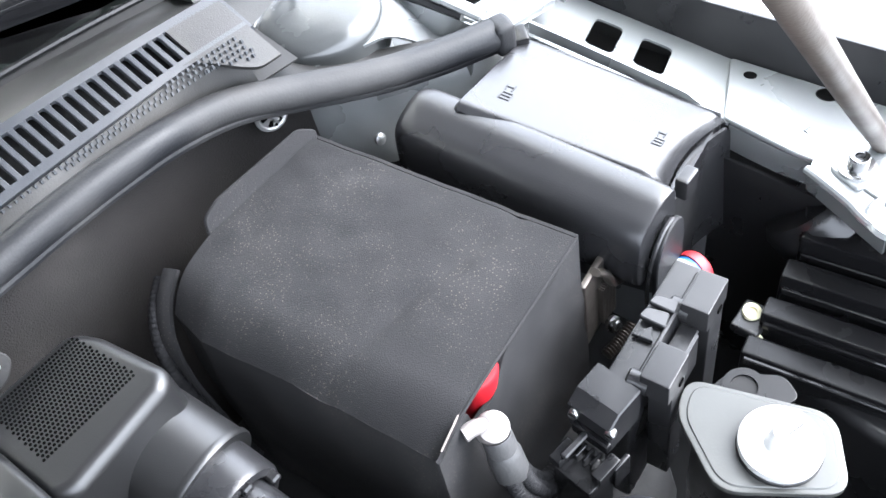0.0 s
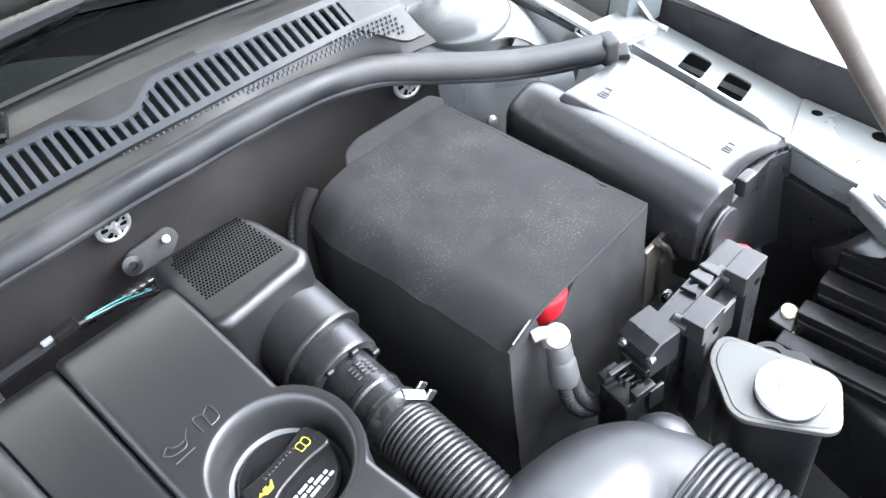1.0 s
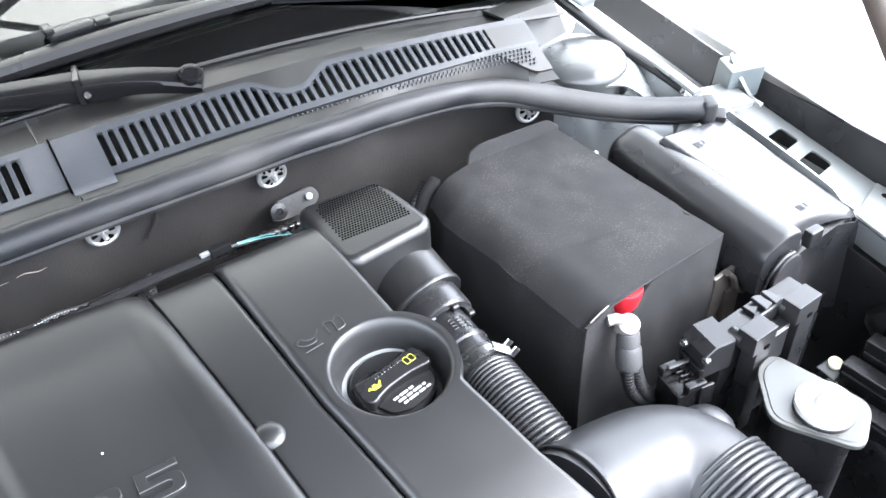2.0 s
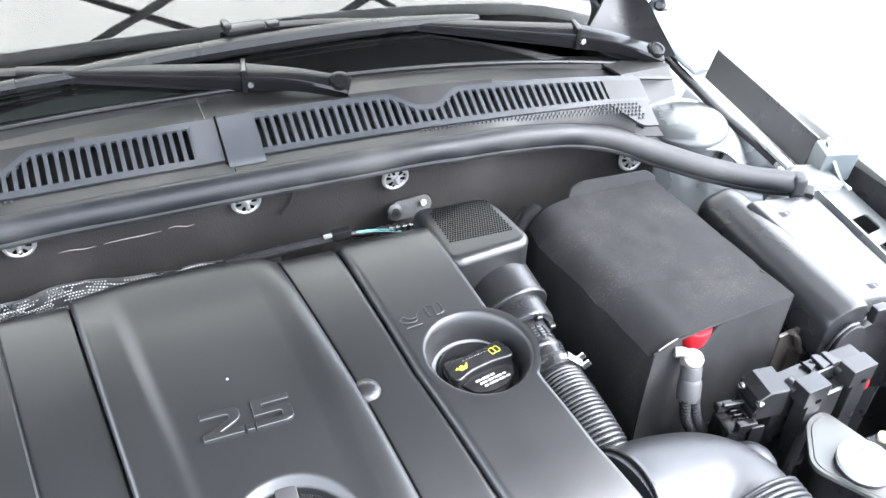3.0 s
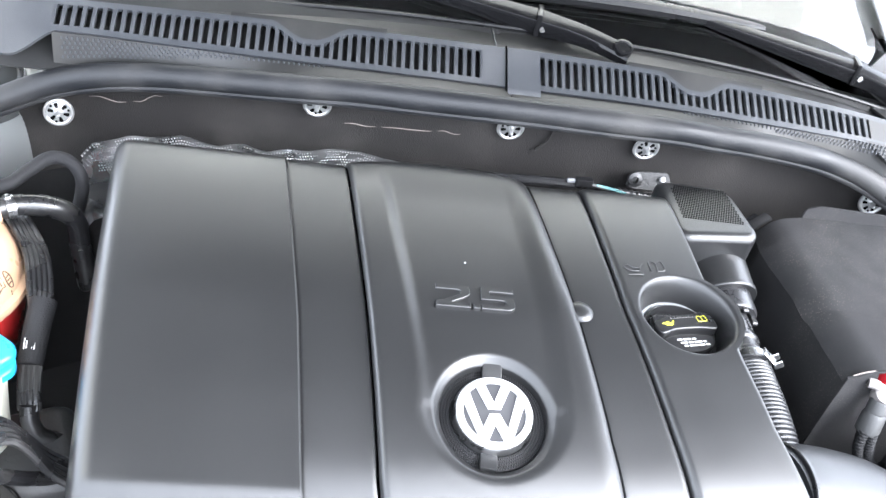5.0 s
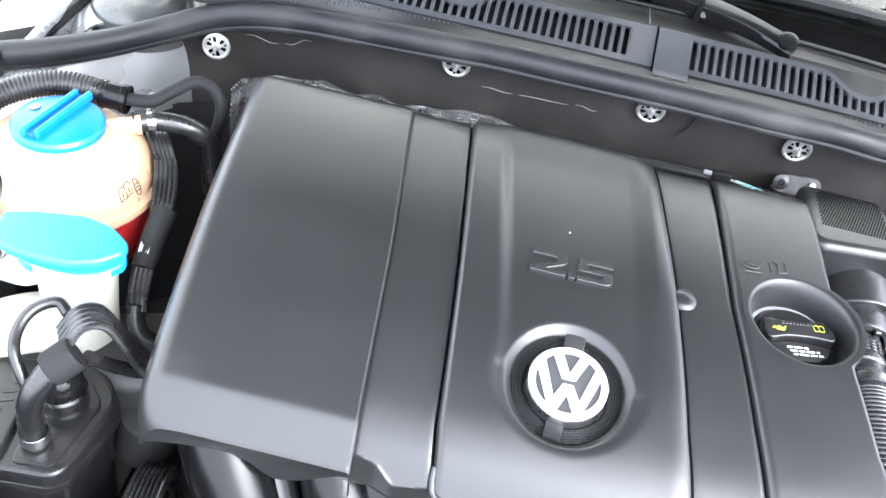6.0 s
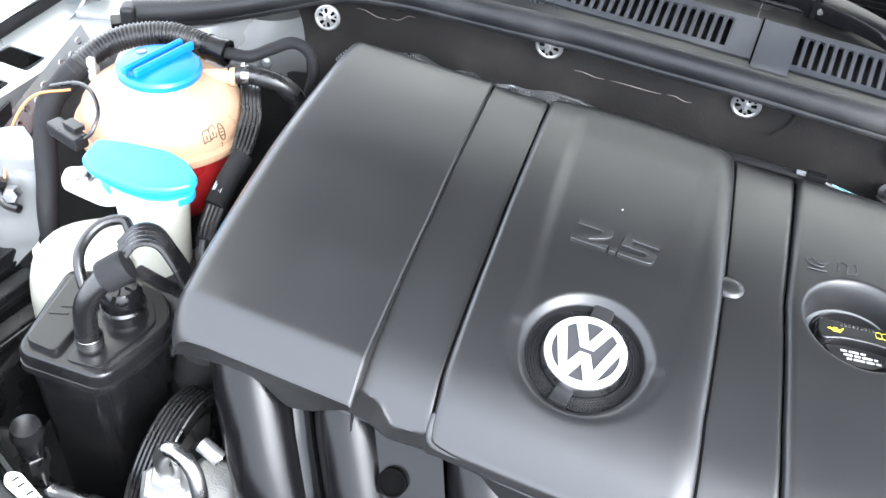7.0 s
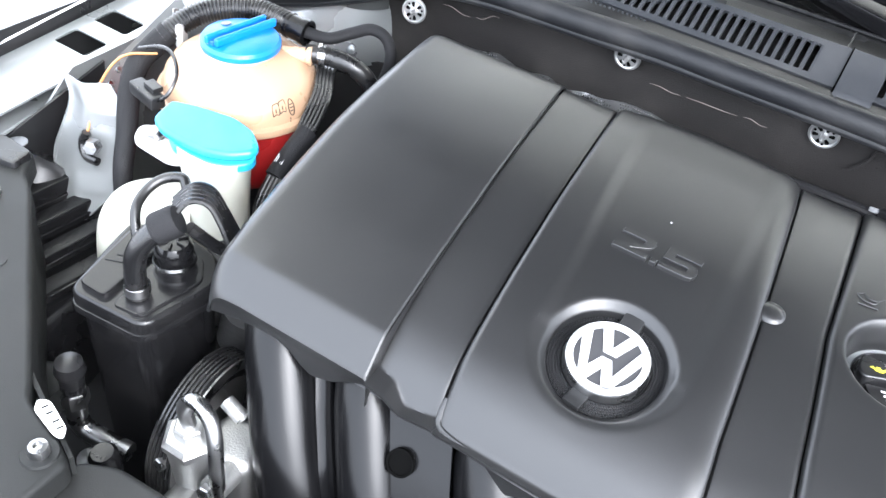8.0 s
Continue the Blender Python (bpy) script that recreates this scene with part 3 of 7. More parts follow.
def cowl(s, last, label):
    far = 0.535 if s > 0 else 0.575
    c = thing("cowl_grille", (s * 0.25, 0.04, 1.0), label, "cowl grille", "cowl grilles")

    def strip(x0, x1, f0, f1, n, t=0.004):
        return sheet(lambda u, v: cowl_at(s * (x0 + (x1 - x0) * u), f0(s * (x0 + (x1 - x0) * u)) * (1 - v) + f1(s * (x0 + (x1 - x0) * u)) * v), n, 3, -t if s < 0 else t)
    part("lower_rail", strip(0.0003, far, lambda x: grille_low(x) - 0.09, lambda x: grille_low(x) + 0.03, 60), COWL, c)
    part("upper_rail", strip(0.0003, far, lambda x: grille_top(x) - 0.03, lambda x: grille_top(x) + 0.09, 160), COWL, c)
    part("scoop", strip(0.15, 0.33, lambda x: grille_top(x) + 0.08, lambda x: 1.10, 80), COWLDARK, c)
    part("end_panel", strip(0.0003, 0.034, lambda x: grille_low(x) + 0.02, lambda x: 0.92, 3), COWL, c)
    # driver-side end takes the darker colour in place of the weaker light there
    part("end_panel", strip(last + 0.003, far, lambda x: grille_low(x) + 0.02, lambda x: 0.92, 12), COWLDARK if s > 0 else COWL, c)
    part("end_apron", strip(last - 0.01, far, lambda x: grille_low(x) - 0.05 - 0.60 * step((abs(x) - last + 0.01) / 0.05), lambda x: grille_low(x) - 0.04, 24), COWLDARK if s > 0 else COWL, c)
    part("end_wall", sheet(lambda u, v: cowl_at(s * far, grille_low(s * far) - 0.1 + (1.16 - grille_low(s * far)) * u) - Vector((0, 0, 0.04 * v)), 8, 4, 0.003), COWL, c)
    if s > 0:
        # this half laps over the other with a stepped tab
        part("overlap_tab", sheet(lambda u, v: cowl_at(-0.004 + 0.040 * u, 0.97 - 1.05 * v) + Vector((0, -0.004 * v, 0.0035 - 0.010 * step((v - 0.86) / 0.14))), 8, 20, -0.003), COWL, c, "stepped tab lapping over the joint")
        part("joint_gap", box((-0.0052, 0.042, 1.0512), (0.0018, 0.062, 0.003), 0, 1, turned(0, 29)), DEEP, c)
    # the front skirt that runs down to the seal
    part("skirt", sheet(lambda u, v: ((x := s * (0.001 + 0.515 * u)), ramp(v, (0, cowl_at(x, grille_low(x) - 0.10).y), (1, ends(x)[1] + 0.010)), ramp(v, (0, cowl_at(x, grille_low(x) - 0.10).z - 0.002), (1, min(cowl_at(x, grille_low(x) - 0.10).z - 0.004, ends(x)[0] - 0.002)))), 60, 6, -0.002 if s > 0 else 0.002), COWLDARK, c)
    if s > 0:
        def outer(u, v):
            """The plain outer end of the cowl, which leans back from its lower edge and folds down at its end."""
            a = Vector((0.528, 0.050, 0.985)).lerp(Vector((0.628, 0.068, 0.987)), u)
            b = Vector((0.528, 0.076, 1.029)).lerp(Vector((0.616, 0.082, 1.026)), u)
            p = a.lerp(b, min(1.0, v / 0.7))
            if v > 0.7:
                p += Vector((0.006, 0.055, -0.012)) * ((v - 0.7) / 0.3)
            k = max(0.0, (u - 0.9) / 0.1)
            return p + Vector((0, 0.012, -0.004)) * k * k
        part("outer_end", sheet(outer, 24, 20, 0.003), COWLDARK, c, "plain outer end of the cowl")
        part("skirt_tail", sheet(lambda u, v: ((x := 0.500 + 0.17 * u), ends(x)[1] + 0.010 + (0.050 - 0.026 * u) * (1 - v), ends(x)[0] - 0.003 + 0.010 * (1 - v) * (1 - u)), 30, 6, -0.002), COWLDARK, c)
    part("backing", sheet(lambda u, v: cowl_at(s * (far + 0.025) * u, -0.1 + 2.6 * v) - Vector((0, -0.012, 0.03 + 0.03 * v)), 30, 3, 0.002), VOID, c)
    # a slim bar that widens into both rails, so that the slots end round
    side = [(0.0022 + 0.0031 * (1 - math.sin(a)), -0.018 + 0.0045 * (1 - math.cos(a))) for a in np.linspace(0, math.pi / 2, 5)]
    side += [(x, -y) for x, y in reversed(side)]
    bar = prism(side + [(-x, y) for x, y in reversed(side)], -0.0025, 0.0025, 0.0004, 1)
    me = bpy.data.meshes.new("bar")
    bar.to_mesh(me)
    bar.free()
    me.materials.append(COWL)
    n = round((last - 0.034) / PITCH)
    tilt = Matrix.Rotation(math.atan2(0.030, 0.054), 4, 'X')
    for k in range(n + 1):
        x = s * (0.0345 + k * PITCH)
        t = grille_top(x)
        p0, p1 = cowl_at(x, grille_low(x)), cowl_at(x, t)
        ob = new("grille_bar", me)
        ob.parent = c
        ob.matrix_basis = Matrix.Translation((p0 + p1) / 2 - BASES[c.name] + Vector((0, 0.001, -0.0027))) @ tilt @ Matrix.Diagonal((1, (p1 - p0).length / 0.036, 1, 1))
    # dimpled strip in front of the outer slots
    bm = bmesh.new()
    for k in range(52):
        x = s * (0.22 + k * 0.0056)
        rows = 1 + int((1.9 if s > 0 else 4.9) * step((abs(x) - 0.26) / (0.16 if s > 0 else 0.22)))
        for j in range(rows):
            f = (0.10 + 0.16 * j) if s > 0 else (0.10 + 0.11 * j)
            p = Vector((x + 0.0028 * (j % 2), ramp(f, (0, cowl_at(x, grille_low(x) - 0.10).y), (1, ends(x)[1] + 0.010)), ramp(f, (0, cowl_at(x, grille_low(x) - 0.10).z - 0.002), (1, min(cowl_at(x, grille_low(x) - 0.10).z - 0.004, ends(x)[0] - 0.002)))))
            bmesh.ops.create_cone(bm, cap_ends=True, segments=4, radius1=0.0019, radius2=0.0012, depth=0.0030, matrix=Matrix.Translation(p) @ turned(45 + 12 * s))
    if s > 0:
        # the strip climbs round the end of the grille
        for k in range(14):
            x = 0.446 + k * 0.0054
            for j in range(1 + k // 3):
                p = cowl_at(x + 0.0027 * (j % 2), grille_low(x) - 0.13 - 0.085 * j) + Vector((0, 0, 0.001))
                bmesh.ops.create_cone(bm, cap_ends=True, segments=4, radius1=0.0019, radius2=0.0012, depth=0.0030, matrix=Matrix.Translation(p) @ turned(57))
    part("dimple_strip", bm, COWL, c, "rows of small raised dimples", kind="stuff")
    return c


cowl(1, 0.478, "grey-black slotted cowl grille below the windscreen, driver half")
cowl(-1, 0.515, "grey-black slotted cowl grille below the windscreen, passenger half")

# the plain shelf between the grille and the glass
def shelf(u, v):
    x = -0.60 + 1.20 * u
    a = cowl_at(max(-0.6, min(0.6, x)), 1.07) - Vector((0, 0, 0.003))
    b = Vector((x, 0.155 - 0.06 * x * x, 1.047 - 0.045 * (abs(x) / 0.6) ** 2.5))
    a.x = x
    p = a.lerp(b, v)
    p.z -= 0.008 * math.sin(math.pi * v)
    return p


cs = thing("cowl_shelf", (0, 0.1, 1.0), "dark plastic shelf between cowl grille and windscreen", "cowl shelf")
part("shelf", sheet(shelf, 60, 8, 0.004), COWLDARK, cs)
part("glass_strip", tube([(x, 0.150 - 0.06 * x * x, 1.052 - 0.045 * (abs(x) / 0.6) ** 2.5) for x in np.linspace(-0.60, 0.60, 17)], 0.003, 80, 8), TRIM, cs, "rubber strip along the glass edge")
part("shelf_joint", box((-0.013, 0.105, 1.0545), (0.0016, 0.06, 0.004), 0), RUBBER, cs)

SLOPE = radians(28)


def screen_at(x, d):
    """A place on the windscreen, d metres up along it."""
    y0, z0 = 0.150 - 0.07 * x * x, 1.052 - 0.045 * (abs(x) / 0.6) ** 2.5
    return Vector((x, y0 + d * math.cos(SLOPE), z0 + d * math.sin(SLOPE) - 0.25 * max(0, abs(x) - 0.45) ** 2))


ws = thing("windscreen", (0, 0.3, 1.1), "tinted car windscreen mirroring the canopy", "windscreen")
part("glass", sheet(lambda u, v: screen_at(-0.595 + 1.19 * u, 0.9 * v), 30, 20, 0.005), GLASS, ws)
part("black_band", sheet(lambda u, v: screen_at((x := -0.62 + 1.24 * u), 0.002 + (0.052 + 0.030 * step((x - 0.30) / 0.12)) * v) - Vector((0, -0.004, 0.008)), 40, 2, 0.001), GLOSSY, ws, "black enamel band at the glass edge")
dash = thing("dashboard", (0, 0.6, 0.95), "dark dashboard top behind the windscreen", "dashboard")
part("dash_top", sheet(lambda u, v: (-0.68 + 1.36 * u, 0.22 + 0.75 * v, 1.02 + 0.05 * math.sin(2.4 * v)), 12, 10, 0.01), BLACK, dash)
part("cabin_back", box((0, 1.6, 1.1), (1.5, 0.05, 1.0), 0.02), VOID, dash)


def wiper(pivot, elbow, mid, clip, blade, label):
    w = thing("wiper", pivot, label, "windscreen wiper", "wipers")
    p, e, m, c = (Vector(q) for q in (pivot, elbow, mid, clip))

    def arm(points, wide, high, n=24):
        """A trough-shaped arm with a flat top and crisp edges; wide and high are functions of the way along."""
        line, _ = spline(points, n)
        bm = bmesh.new()
        rings = []
        for k, q in enumerate(line):
            d = (line[min(k + 1, n)] - line[max(k - 1, 0)]).normalized()
            side = d.cross(Vector((0, -0.3, 1))).normalized()
            up = side.cross(d)
            a, h = wide(k / n) / 2, high(k / n)
            rings.append([bm.verts.new(q + side * x * a + up * z * h) for x, z in ((-1, -0.5), (-1, 0.25), (-0.82, 0.45), (-0.3, 0.5), (0.3, 0.5), (0.82, 0.45), (1, 0.25), (1, -0.5))])
        for r0, r1 in zip(rings, rings[1:]):
            for j in range(8):
                bm.faces.new((r0[j], r0[(j + 1) % 8], r1[(j + 1) % 8], r1[j]))
        bm.faces.new(rings[0][::-1])
        bm.faces.new(rings[-1])
        return bm
    part("arm_root", arm([p + (p - e).normalized() * 0.012, p.lerp(e, 0.45) + Vector((0, 0.0, 0.004)), e], lambda t: 0.029 - 0.005 * math.sin(math.pi * t), lambda t: 0.012 + 0.012 * t), WIPER, w)
    part("pivot_cap", lathe([(0.0125, 0.0), (0.0130, 0.010), (0.0120, 0.0125), (0.0090, 0.0130), (0.0080, 0.0112), (0, 0.0115)], p, (0, -0.35, 1), 28), WIPER, w)
    part("arm_joint", box(e + Vector((0, 0, 0.001)), (0.007, 0.034, 0.031), 0.002, 2, turned(math.degrees(math.atan2(m.y - e.y, m.x - e.x)))), WIPER, w)
    part("joint_pin", lathe([(0.004, -0.019), (0.004, 0.019), (0, 0.019)], e + Vector((0, 0, -0.004)), (0.2, -1, 0.1), 14), STEEL, w)
    part("arm", arm([e, e.lerp(m, 0.5), m], lambda t: 0.028 - 0.015 * t, lambda t: 0.023 - 0.012 * t), WIPER, w)
    part("arm_tip", arm([m, m.lerp(c, 0.5) + Vector((0, 0.003, 0.006)), c + Vector((0, 0, 0.004))], lambda t: 0.012 - 0.002 * t, lambda t: 0.007), WIPER, w)
    part("clip", join(box(c + Vector((0.0, 0, 0.004)), (0.05, 0.018, 0.014), 0.004, 2, turned(4)), box(c + Vector((-0.022, 0, 0.010)), (0.010, 0.020, 0.012), 0.003, 2, turned(4)), box(c + Vector((0.034, 0, 0.006)), (0.016, 0.014, 0.008), 0.002, 2, turned(4))), WIPER, w)
    part("blade", tube(blade, lambda t: 0.0045 + 0.0090 * math.sin(math.pi * t) ** 0.5, 40, 10, flat=0.9), TRIM, w)
    part("end_cap", tube([Vector(blade[0]), Vector(blade[0]).lerp(Vector(blade[1]), 0.08), Vector(blade[0]).lerp(Vector(blade[1]), 0.16)], 0.0098, 12, 10, flat=0.9), WIPER, w)
    part("lip", tube([Vector(q) - Vector((0, 0.0, 0.008)) for q in blade], 0.003, 30, 6), RUBBER, w)


wiper((0.150, 0.105, 1.060), (0.048, 0.155, 1.064), (-0.195, 0.203, 1.084), (-0.56, 0.235, 1.096),
      [(-0.264, 0.196, 1.080), (-0.45, 0.215, 1.088), (-0.66, 0.238, 1.080)], "black windscreen wiper arm pivoting near the middle of the cowl")
wiper((0.608, 0.119, 1.026), (0.497, 0.152, 1.056), (0.285, 0.197, 1.080), (0.066, 0.216, 1.092),
      [(-0.238, 0.188, 1.074), (0.010, 0.199, 1.081), (0.19, 0.202, 1.083), (0.372, 0.197, 1.078)], "black wiper pivoting at the cowl corner, blade on glass")


# ---- hood, hinge and prop rod ----
hood = thing("hood", (0, 0.05, 1.30), "open car hood with a dark underside", "hood")


def hood_at(u, v):
    x = -0.80 + 1.60 * u
    y, z = 0.27 - 1.08 * v, 1.275 + 0.70 * v ** 1.2 - 0.05 * (2 * abs(u - 0.5)) ** 6 * v
    return (x, y - 0.06 * (1 - (2 * u - 1) ** 2) * v, z + 0.03 * (1 - (2 * u - 1) ** 2) + 0.05 * math.sin(math.pi * v))


part("outer_skin", sheet(hood_at, 24, 24, -0.004), WHITEPAINT, hood)
part("inner_liner", sheet(lambda u, v: Vector(hood_at(0.04 + 0.92 * u, 0.03 + 0.94 * v)) + Vector((0, 0.012, -0.016)), 20, 20, 0.004), HOODIN, hood)


def hinges():
    for s in (1, -1):
        part("hinge_arm", tube([(s * 0.682, 0.100, 0.996), (s * 0.670, 0.150, 1.013), (s * 0.664, 0.186, 1.038), (s * 0.660, 0.200, 1.062), (s * 0.66, 0.165, 1.105), (s * 0.66, 0.138, 1.149), (s * 0.67, 0.085, 1.24), (s * 0.675, 0.06, 1.31), (s * 0.68, 0.05, 1.385)], lambda t: 0.017 + 0.006 * math.sin(math.pi * min(1, 2.2 * t)), 50, 14, flat=0.35), HINGE, body, "pale grey hood hinge arm")
        part("hinge_pin", lathe([(0.009, -0.008), (0.009, 0.008), (0.005, 0.011), (0, 0.011)], (s * 0.652, 0.178, 1.068), (-s, -0.6, 0.4), 20), BLACK, body)


hinges()

rod = thing("prop_rod", (0.83, -0.4275, 0.81), "thin brown-grey steel rod propping the hood open", "prop rod")
part("rod", tube([(0.830, -0.4275, 0.82), (0.657, -0.425, 1.03), (0.518, -0.423, 1.20), (0.190, -0.418, 1.60), (0.118, -0.417, 1.688)], 0.0088, 30, 14), ROD, rod)
part("pivot_bush", lathe([(0.012, -0.01), (0.014, 0.0), (0.012, 0.008), (0, 0.008)], (0.830, -0.4275, 0.818), (0, 0, 1), 20), BLACK, rod)


# ---- engine ----
engine = thing("engine_block", (-0.1, -0.3, 0.5), "grimy dark engine under its cover", "engine")
part("block", box((-0.09, -0.28, 0.70), (0.52, 0.34, 0.40), 0.03, 3), ENGINE, engine)
part("head", box((-0.11, -0.27, 0.91), (0.56, 0.26, 0.06), 0.02, 3), ENGINE, engine)
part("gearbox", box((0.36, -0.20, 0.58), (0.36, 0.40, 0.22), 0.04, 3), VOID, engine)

PROFILE, _ = spline([(0, -0.090, 0.945), (0, -0.092, 0.972), (0, -0.103, 0.987), (0, -0.13, 0.993), (0, -0.22, 0.994), (0, -0.30, 0.9915), (0, -0.36, 0.984),
                     (0, -0.41, 0.9755), (0, -0.454, 0.9662), (0, -0.488, 0.9588), (0, -0.4985, 0.9562), (0, -0.5045, 0.9522), (0, -0.5125, 0.9455), (0, -0.5225, 0.9365), (0, -0.5280, 0.9315), (0, -0.5290, 0.9290), (0, -0.5275, 0.9255), (0, -0.5245, 0.9150), (0, -0.5225, 0.9000), (0, -0.5215, 0.8800)], 150)

SOFT, _ = spline([(0, -0.090, 0.945), (0, -0.092, 0.972), (0, -0.103, 0.987), (0, -0.13, 0.993), (0, -0.22, 0.994), (0, -0.30, 0.9915), (0, -0.36, 0.984),
                  (0, -0.41, 0.9745), (0, -0.44, 0.9665), (0, -0.465, 0.9580), (0, -0.485, 0.9485), (0, -0.503, 0.9370), (0, -0.518, 0.9225), (0, -0.5285, 0.9085), (0, -0.5315, 0.9000)], 150)


def line_left(y):
    k = min(0.97, max(0.0, (-0.503 - y) / 0.033))
    return ramp(y, (-0.53, -0.384), (-0.36, -0.402), (-0.12, -0.427), (-0.09, -0.43)) + 0.026 * (1 - math.sqrt(1 - k * k))


def line_1(y):
    return ramp(y, (-0.53, -0.208), (-0.48, -0.213), (-0.34, -0.225), (-0.09, -0.253))


def line_2(y):
    return ramp(y, (-0.53, -0.142), (-0.48, -0.151), (-0.34, -0.163), (-0.09, -0.188))


def line_3(y):
    return ramp(y, (-0.53, 0.064), (-0.44, 0.049), (-0.30, 0.034), (-0.09, 0.012))


def line_4(y):
    return ramp(y, (-0.53, 0.128), (-0.42, 0.106), (-0.30, 0.087), (-0.09, 0.075))


FILL = Vector((0.150, -0.298, 0.992))


def line_right(y):
    x = ramp(y, (-0.53, 0.245), (-0.45, 0.218), (-0.42, 0.208), (-0.35, 0.195), (-0.25, 0.183), (-0.09, 0.18))
    d = 0.0580 ** 2 - (y - FILL.y) ** 2
    return max(x, FILL.x + math.sqrt(d)) if d > 0 else x


EMBLEM, EMNORMAL = Vector((-0.0535, -0.4205, 0.9735)), Vector((0, -0.22, 0.975)).normalized()
cover = thing("engine_cover", (-0.1, -0.31, 0.90), "dark grey plastic engine cover with raised panels and round badge", "engine cover")


def profile_z(profile, y):
    """Height of a cover profile at y."""
    ys, zs = [p.y for p in reversed(profile)], [p.z for p in reversed(profile)]
    return float(np.interp(y, ys, zs))


def panel(name, xa, xb, n, height, left=0.006, right=0.006, drop=0.008, low=None, back=0.0, hole=None, profile=SOFT):
    """One raised panel of the cover between two lines, with its long edges rolled over and its foot cut along low(x)."""
    def at(u, v):
        p = profile[min(150, round(v * 150))]
        y, z = p.y, p.z
        if back:
            y += back * math.sin(math.pi * u) * step((y + 0.25) / 0.15)
        a, b = xa(y) + 0.0003, xb(y) - 0.0003
        # more columns near the edges
        w = 0.5 - 0.5 * math.cos(math.pi * u)
        w = 0.35 * w + 0.65 * u
        x = a + (b - a) * w
        for d, r in ((x - a, left), (b - x, right)):
            if d < r:
                k = 1 - d / r
                z -= min(drop, r) * (1 - math.sqrt(max(0, 1 - k * k))) * (1 if r < 0.02 else drop / min(drop, r))
        z += height(x, y)
        if low:
            z = max(z, low(x))
        if hole and math.hypot(x - hole[0], y - hole[1]) < hole[2]:
            z -= 0.05
        return Vector((x, y, z + 0.0025))
    return part(name, sheet(at, n, 150, -0.0025), COVER, cover)


def recess(name, centre, outer, height, profile, shape, mat, parent, label=""):
    """A round pit in a panel: shape gives (radius, depth) from its floor outwards, and the last ring lies on the panel."""
    bm = bmesh.new()
    rings = []
    radii = [(r, d) for r, d in shape] + [(r, -0.0003) for r in np.linspace(shape[-1][0] + 0.002, outer, 6)]
    for r, d in radii:
        ring = []
        for k in range(96):
            q = 2 * math.pi * k / 96
            x, y = centre[0] + r * math.cos(q), centre[1] + r * math.sin(q)
            ring.append(bm.verts.new((x, y, profile_z(profile, y) + height(x, y) + 0.0025 - d)))
        rings.append(ring)
    for a, b in zip(rings, rings[1:]):
        for k in range(96):
            bm.faces.new((a[k], a[(k + 1) % 96], b[(k + 1) % 96], b[k]))
    return part(name, bm, mat, parent, label, 50)


def wide_round(x, y):
    """The outer left side and front corner fall away in a broad curve."""
    a = x - line_left(y)
    k = max(0.0, 1 - a / 0.022)
    fall = -0.026 * (1 - math.sqrt(max(0, 1 - k ** 2.6))) if k < 1 else -0.026
    return fall


def left_height(x, y):
    corner = max(0.0, -(y + 0.47)) * max(0.0, 1 - (x + 0.39) / 0.05) * 0.10
    return wide_round(x, y) - corner + 0.002


panel("left_panel", line_left, line_1, 70, left_height, left=0.001, right=0.0018, profile=PROFILE, low=lambda x: ramp(x, (-0.40, 0.893), (-0.345, 0.906), (-0.325, 0.910), (-0.305, 0.911), (-0.290, 0.904), (-0.278, 0.893), (-0.268, 0.888), (-0.260, 0.890), (-0.245, 0.896), (-0.232, 0.906), (-0.219, 0.915), (-0.208, 0.920)))
part("seam_wall", sheet(lambda u, v: ((p := PROFILE[20 + round(u * 118)]), Vector((line_1(p.y) + 0.0004 + 0.0010 * v, p.y, p.z + 0.0015 - (p.z - profile_z(SOFT, p.y) + 0.008) * v)))[1], 118, 4, 0.0008), COVER, cover)
panel("flat_strip", line_1, line_2, 24, lambda x, y: -0.0018, left=0.0012, right=0.004, low=lambda x: ramp(x, (-0.208, 0.930), (-0.19, 0.927), (-0.174, 0.917), (-0.145, 0.921)))


def centre_height(x, y):
    """The panel stands proud round a sunken field, straight-sided behind and round in front of the badge."""
    xl = ramp(y, (-0.42, -0.1215), (-0.39, -0.123), (-0.32, -0.132), (-0.227, -0.144), (-0.10, -0.158))
    xr = ramp(y, (-0.42, 0.0165), (-0.385, 0.018), (-0.30, 0.0155), (-0.22, 0.011), (-0.10, 0.003))
    if y > EMBLEM.y:
        dl, dr = (x - xl) / 0.017, (xr - x) / 0.023
    else:
        r = math.hypot((x - EMBLEM.x) / 0.0695, (y - EMBLEM.y) / 0.0630)
        dl = dr = (1 - r) * 0.066 / 0.014
    fade = step((-0.105 - y) / 0.06)
    return 0.0058 - 0.0052 * min(step(dl), step(dr)) * fade - 0.0025 * (1 - fade)


